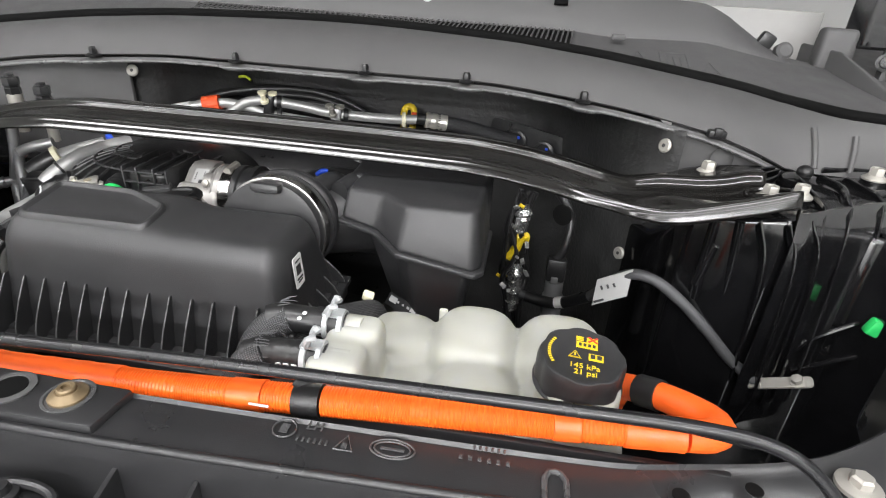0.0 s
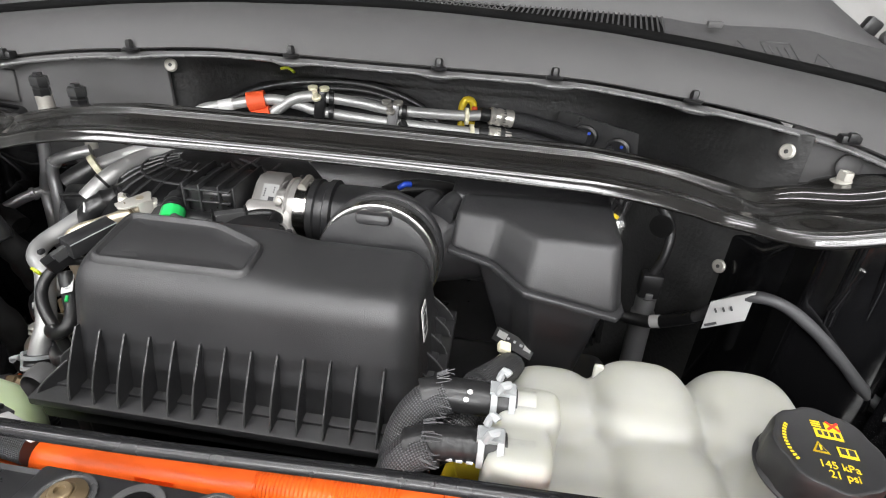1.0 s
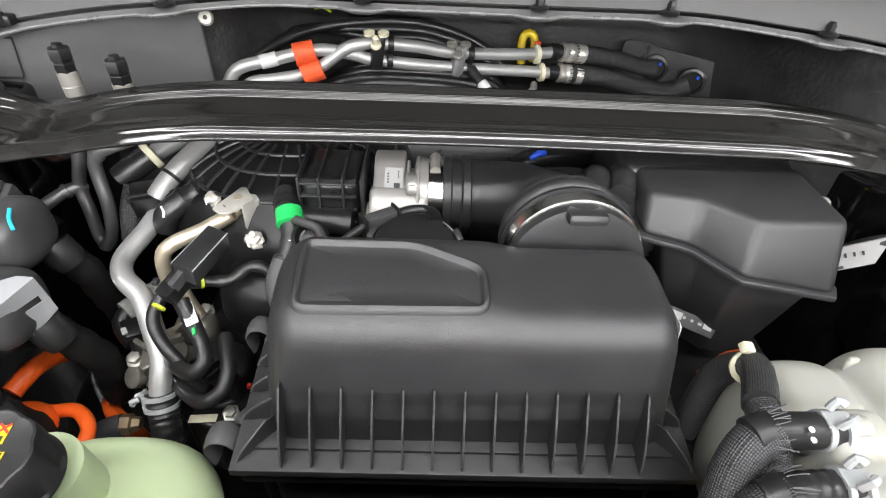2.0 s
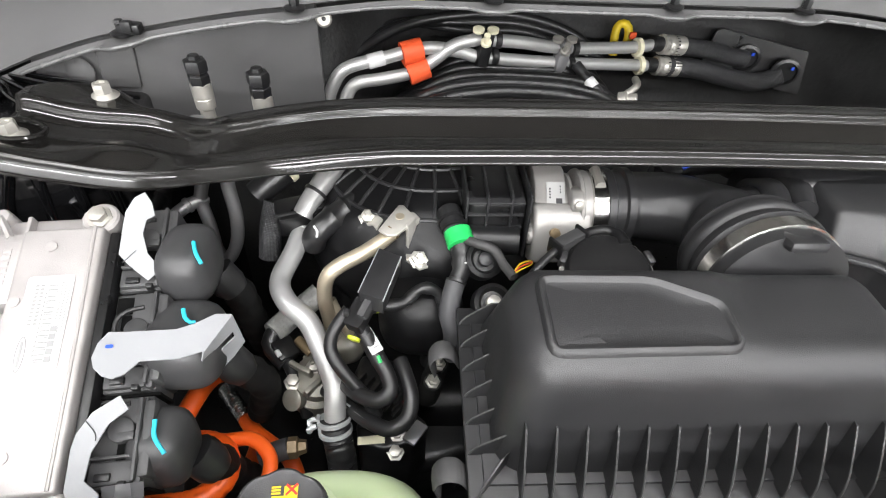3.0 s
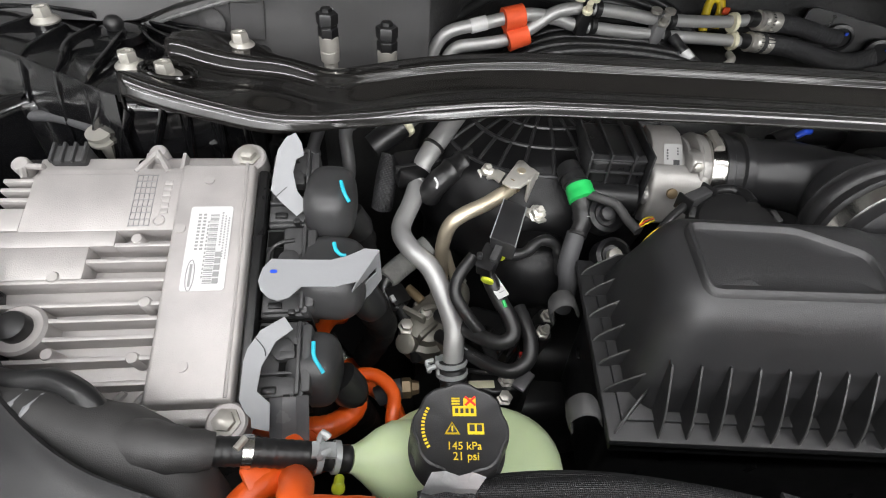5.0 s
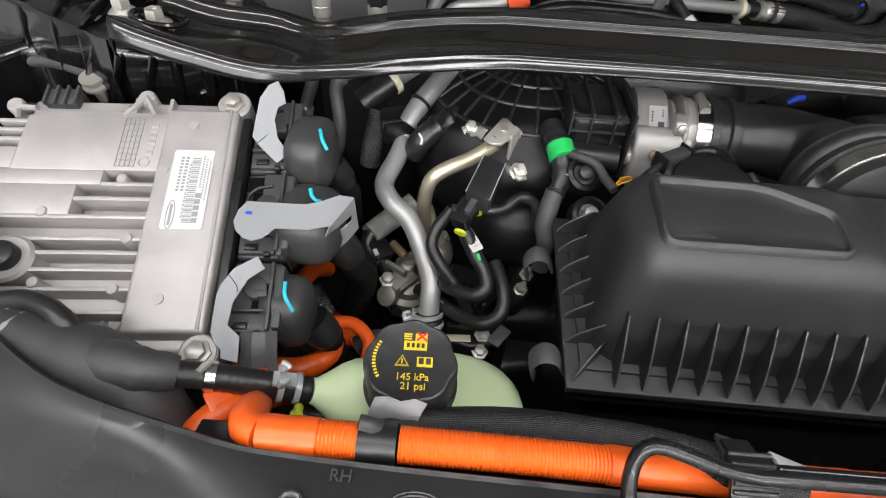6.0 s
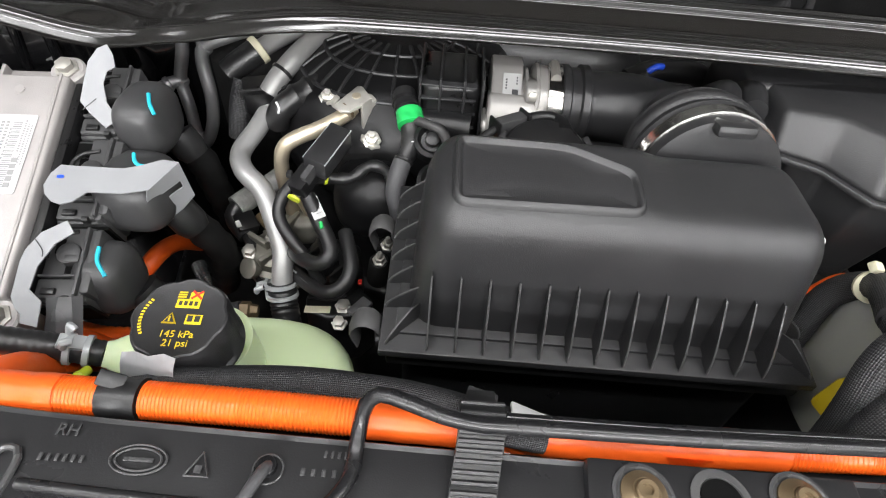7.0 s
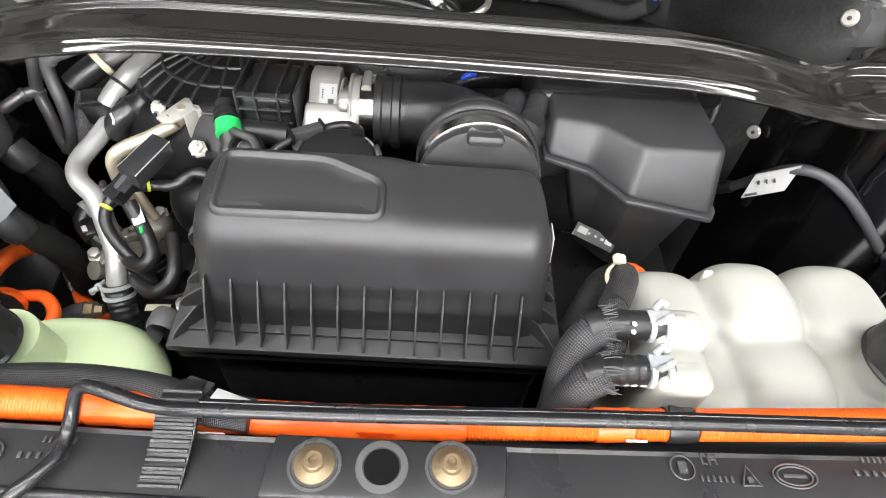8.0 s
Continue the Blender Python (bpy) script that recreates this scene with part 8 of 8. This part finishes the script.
    part("hose", tube([(-0.335, 0.775, 1.095), (-0.30, 0.785, 1.105), (-0.25, 0.80, 1.10), (-0.22, 0.82, 1.08)], 0.014, 14), HOSE, bl)
    b2 = thing("blue_connector", (-0.80, 0.85, 1.07), "bright blue plastic connector on a silver pipe", "connector")
    part("ring", lathe([(0.012, 0), (0.015, 0.001), (0.015, 0.010), (0.012, 0.011)], (-0.735, 0.862, 1.092), (0.6, 0.7, 0.2), 18), BLUE, b2)


manifold()


# ---- right-hand side: ground cable, sensors, harness ----
def right_side():
    t = thing("ground_cable", (0.25, 0.72, 0.85), "grey sheathed ground cable with a white tag and lug", "cable")
    part("cable", tube([(0.02, 0.86, 0.895), (0.060, 0.845, 0.895), (0.088, 0.830, 0.905), (0.127, 0.800, 0.943), (0.163, 0.765, 1.006), (0.199, 0.745, 1.017), (0.238, 0.725, 0.999), (0.283, 0.710, 0.962), (0.320, 0.700, 0.927), (0.362, 0.692, 0.898)], 0.0082, 14, 0.006, lambda i, s, T: 0.0080 + 0.0003 * math.sin(i * 0.7)), SLEEVE, t)
    part("black_sleeve", tube([(0.03, 0.855, 0.895), (0.060, 0.845, 0.895), (0.088, 0.830, 0.905), (0.127, 0.800, 0.943)], 0.0100, 14), DARK, t)
    part("tag", prism([(0.128, 0.7683), (0.172, 0.752), (0.173, 0.7535), (0.129, 0.7698)], lambda x, y: 0.938 + 0.75 * (x - 0.118), lambda x, y: 0.984 + 0.75 * (x - 0.118)), PAPER, t, "white paper tag with small print")
    for k in range(3):
        part("tag_print", box((0.136 + 0.008 * k, 0.763 - 0.003 * k, 0.982 + 0.005 * k), (0.0025, 0.002, 0.006), 0, (0, -30, -20)), SLEEVE, t)
    part("tag_print", box((0.136, 0.764, 0.958), (0.016, 0.002, 0.003), 0, (0, -35, -20)), SLEEVE, t)
    part("white_band", tube([(0.082, 0.834, 0.902), (0.093, 0.827, 0.909)], 0.0106, 14, smooth=False), WHITE, t)
    LD, LS = Vector((0.059, -0.022, 0.032)).normalized(), Vector((0.2, 0.9, 0.25))
    part("lug", decal((0.391, 0.681, 0.912), LD, LS, 0.070, 0.018, 0, 0.003, rnd=0.006), STEEL, t, "flat steel cable lug")
    part("lug_barrel", tube([(0.348, 0.696, 0.893), (0.366, 0.690, 0.902)], 0.0085, 12, smooth=False), STEEL, t)
    part("lug_bolt", lathe([(0.011, 0), (0.011, 0.002), (0.0075, 0.003), (0.0075, 0.010), (0.004, 0.011)], (0.404, 0.675, 0.921), LD.cross(LS), 6), STEEL, t)
    s = thing("hood_sensor", (0.075, 0.87, 0.85), "steel cylinder with black plug and sheath", "sensor")
    part("cylinder", lathe([(0.018, -0.10), (0.018, 0), (0.0185, 0.002), (0.0185, 0.010), (0.016, 0.013), (0.016, 0.040), (0.010, 0.042)], (0.078, 0.872, 0.885), (-0.03, 0, 1), 24), DULLTUBE, s)
    part("plug", box((0.075, 0.868, 0.950), (0.034, 0.026, 0.044), 0.006), HOSE, s)
    part("grey_insert", box((0.074, 0.853, 0.935), (0.012, 0.004, 0.012), 0.002), DULLTUBE, s)
    part("lead", tube([(0.075, 0.868, 0.97), (0.085, 0.870, 1.00), (0.088, 0.880, 1.035), (0.078, 0.89, 1.06), (0.06, 0.91, 1.08)], 0.008, 12), HOSE, s)
    # near-black face for the shade inside the eye
    part("eye", lathe([(0.014, 0), (0.018, 0.001), (0.018, 0.004), (0.014, 0.005)], (0.074, 0.885, 1.045), (-0.5, -0.8, 0.1), 20), HOLE, s)
    h = thing("wire_loom", (0.0, 0.90, 0.85), "messy taped wire loom with foil scraps", "wire harness")
    rng = random.Random(7)
    for k in range(7):
        x0, y0 = 0.005 + rng.uniform(-0.02, 0.02), 0.905 + rng.uniform(-0.02, 0.02)
        pts = [(x0 + rng.uniform(-0.015, 0.015), y0 + rng.uniform(-0.015, 0.015), z) for z in (0.80, 0.86, 0.91, 0.96, 1.01, 1.07)]
        part("wire", tube(pts, rng.uniform(0.003, 0.006), 8, 0.012), HOSE, h)
    for z0, z1 in ((0.84, 0.90), (0.905, 0.935), (1.0, 1.05)):
        part("foil_wrap", tube([(0.004, 0.900, z0), (0.008, 0.897, (z0 + z1) / 2), (0.004, 0.900, z1)], 0.017, 14, 0.004, lambda i, s, T: 0.015 + rng.uniform(-0.003, 0.003)), FOIL, h, "crumpled silver foil tape", sharp=20)
    for k in range(12):
        p = Vector((0.005 + rng.uniform(-0.022, 0.022), 0.885 + rng.uniform(-0.012, 0.0), rng.uniform(0.84, 1.06)))
        part("foil_scrap", box(p, (0.008, 0.003, rng.uniform(0.004, 0.014)), 0.001, (rng.uniform(-40, 40), rng.uniform(-40, 40), rng.uniform(-40, 40))), SILVER if k % 3 else DULLTUBE, h)
    for p in ((-0.022, 0.90, 0.905), (0.003, 0.886, 1.052)):
        part("yellow_print", box(p, (0.010, 0.003, 0.006), 0.001, (0, 30, 0)), YELLOW, h)
    y = thing("yellow_clip", (0.0, 0.905, 0.94), "bright yellow plastic locking clip on the loom", "clip")
    part("clip", tube([(-0.008, 0.900, 0.945), (0.004, 0.898, 0.968), (0.016, 0.896, 0.994)], 0.0105, 10, 0.005, flat=0.8), YELLOW, y)
    part("ring", lathe([(0.008, 0), (0.012, 0.001), (0.012, 0.006), (0.008, 0.007)], (0.012, 0.900, 0.988), (0.2, -1, 0.3), 16), YELLOW, y)
    g = thing("green_tie", (0.48, 0.70, 1.0), "bright green plastic clip on the wing panel", "clip")
    part("clip", box((0.484, 0.700, 1.008), (0.026, 0.014, 0.024), 0.004, (0, 20, 0)), GREEN, g)
    k = thing("wing_seam", (0.36, 0.64, 0.9), "black ribbed seam strips on the inner wing", "trim")
    for pts in ([(0.354, 0.70, 0.794), (0.375, 0.71, 0.857), (0.404, 0.72, 0.923), (0.421, 0.72, 0.961), (0.461, 0.72, 0.993), (0.499, 0.72, 1.018)], [(0.416, 0.72, 0.91), (0.461, 0.71, 0.942), (0.507, 0.70, 0.974)]):
        part("strip", tube(pts, 0.0035, 8, 0.01), BODY, k)
    lb = thing("hanging_label", (-0.142, 0.612, 0.98), "black tag with white print beside the filter box", "label")
    part("tag", decal((-0.142, 0.612, 1.000), (0.85, -0.45, -0.1), (0.3, 0.5, 0.8), 0.052, 0.017, 0, 0.001), DARK, lb)
    for q in range(5):
        part("print_bar", decal((-0.142, 0.612, 1.000), (0.85, -0.45, -0.1), (0.3, 0.5, 0.8), (0.012, 0.003, 0.003, 0.004, 0.009)[q], (0.008, 0.003, 0.003, 0.003, 0.006)[q], 0.0012, 0.0004, -0.016 + 0.0085 * q, 0.0015), PAPER, lb)
    ly = thing("yellow_tag", (-0.215, 0.40, 0.98), "yellow plastic plug under the braided hoses", "plug")
    part("plug", box((-0.178, 0.416, 1.000), (0.040, 0.030, 0.040), 0.006, (0, 15, 20)), YELLOW, ly)
    lp = thing("lime_plug", (-0.808, 0.366, 1.02), "small lime green plug end under the tank nipple", "plug")
    part("plug", lathe([(0.0, -0.010), (0.0038, -0.009), (0.004, 0.0), (0.0050, 0.001), (0.0050, 0.004), (0.0035, 0.005), (0, 0.005)], (-0.806, 0.368, 1.031), (0.1, -0.8, 0.5), 14), LIME, lp)
    rd = thing("red_cable", (-0.12, 0.555, 1.0), "short orange cable end beside the tank", "cable")
    part("cable", tube([(-0.14, 0.56, 0.97), (-0.118, 0.563, 0.998), (-0.098, 0.56, 0.998), (-0.08, 0.555, 0.97)], 0.007, 12), ORANGETAPE, rd)


right_side()
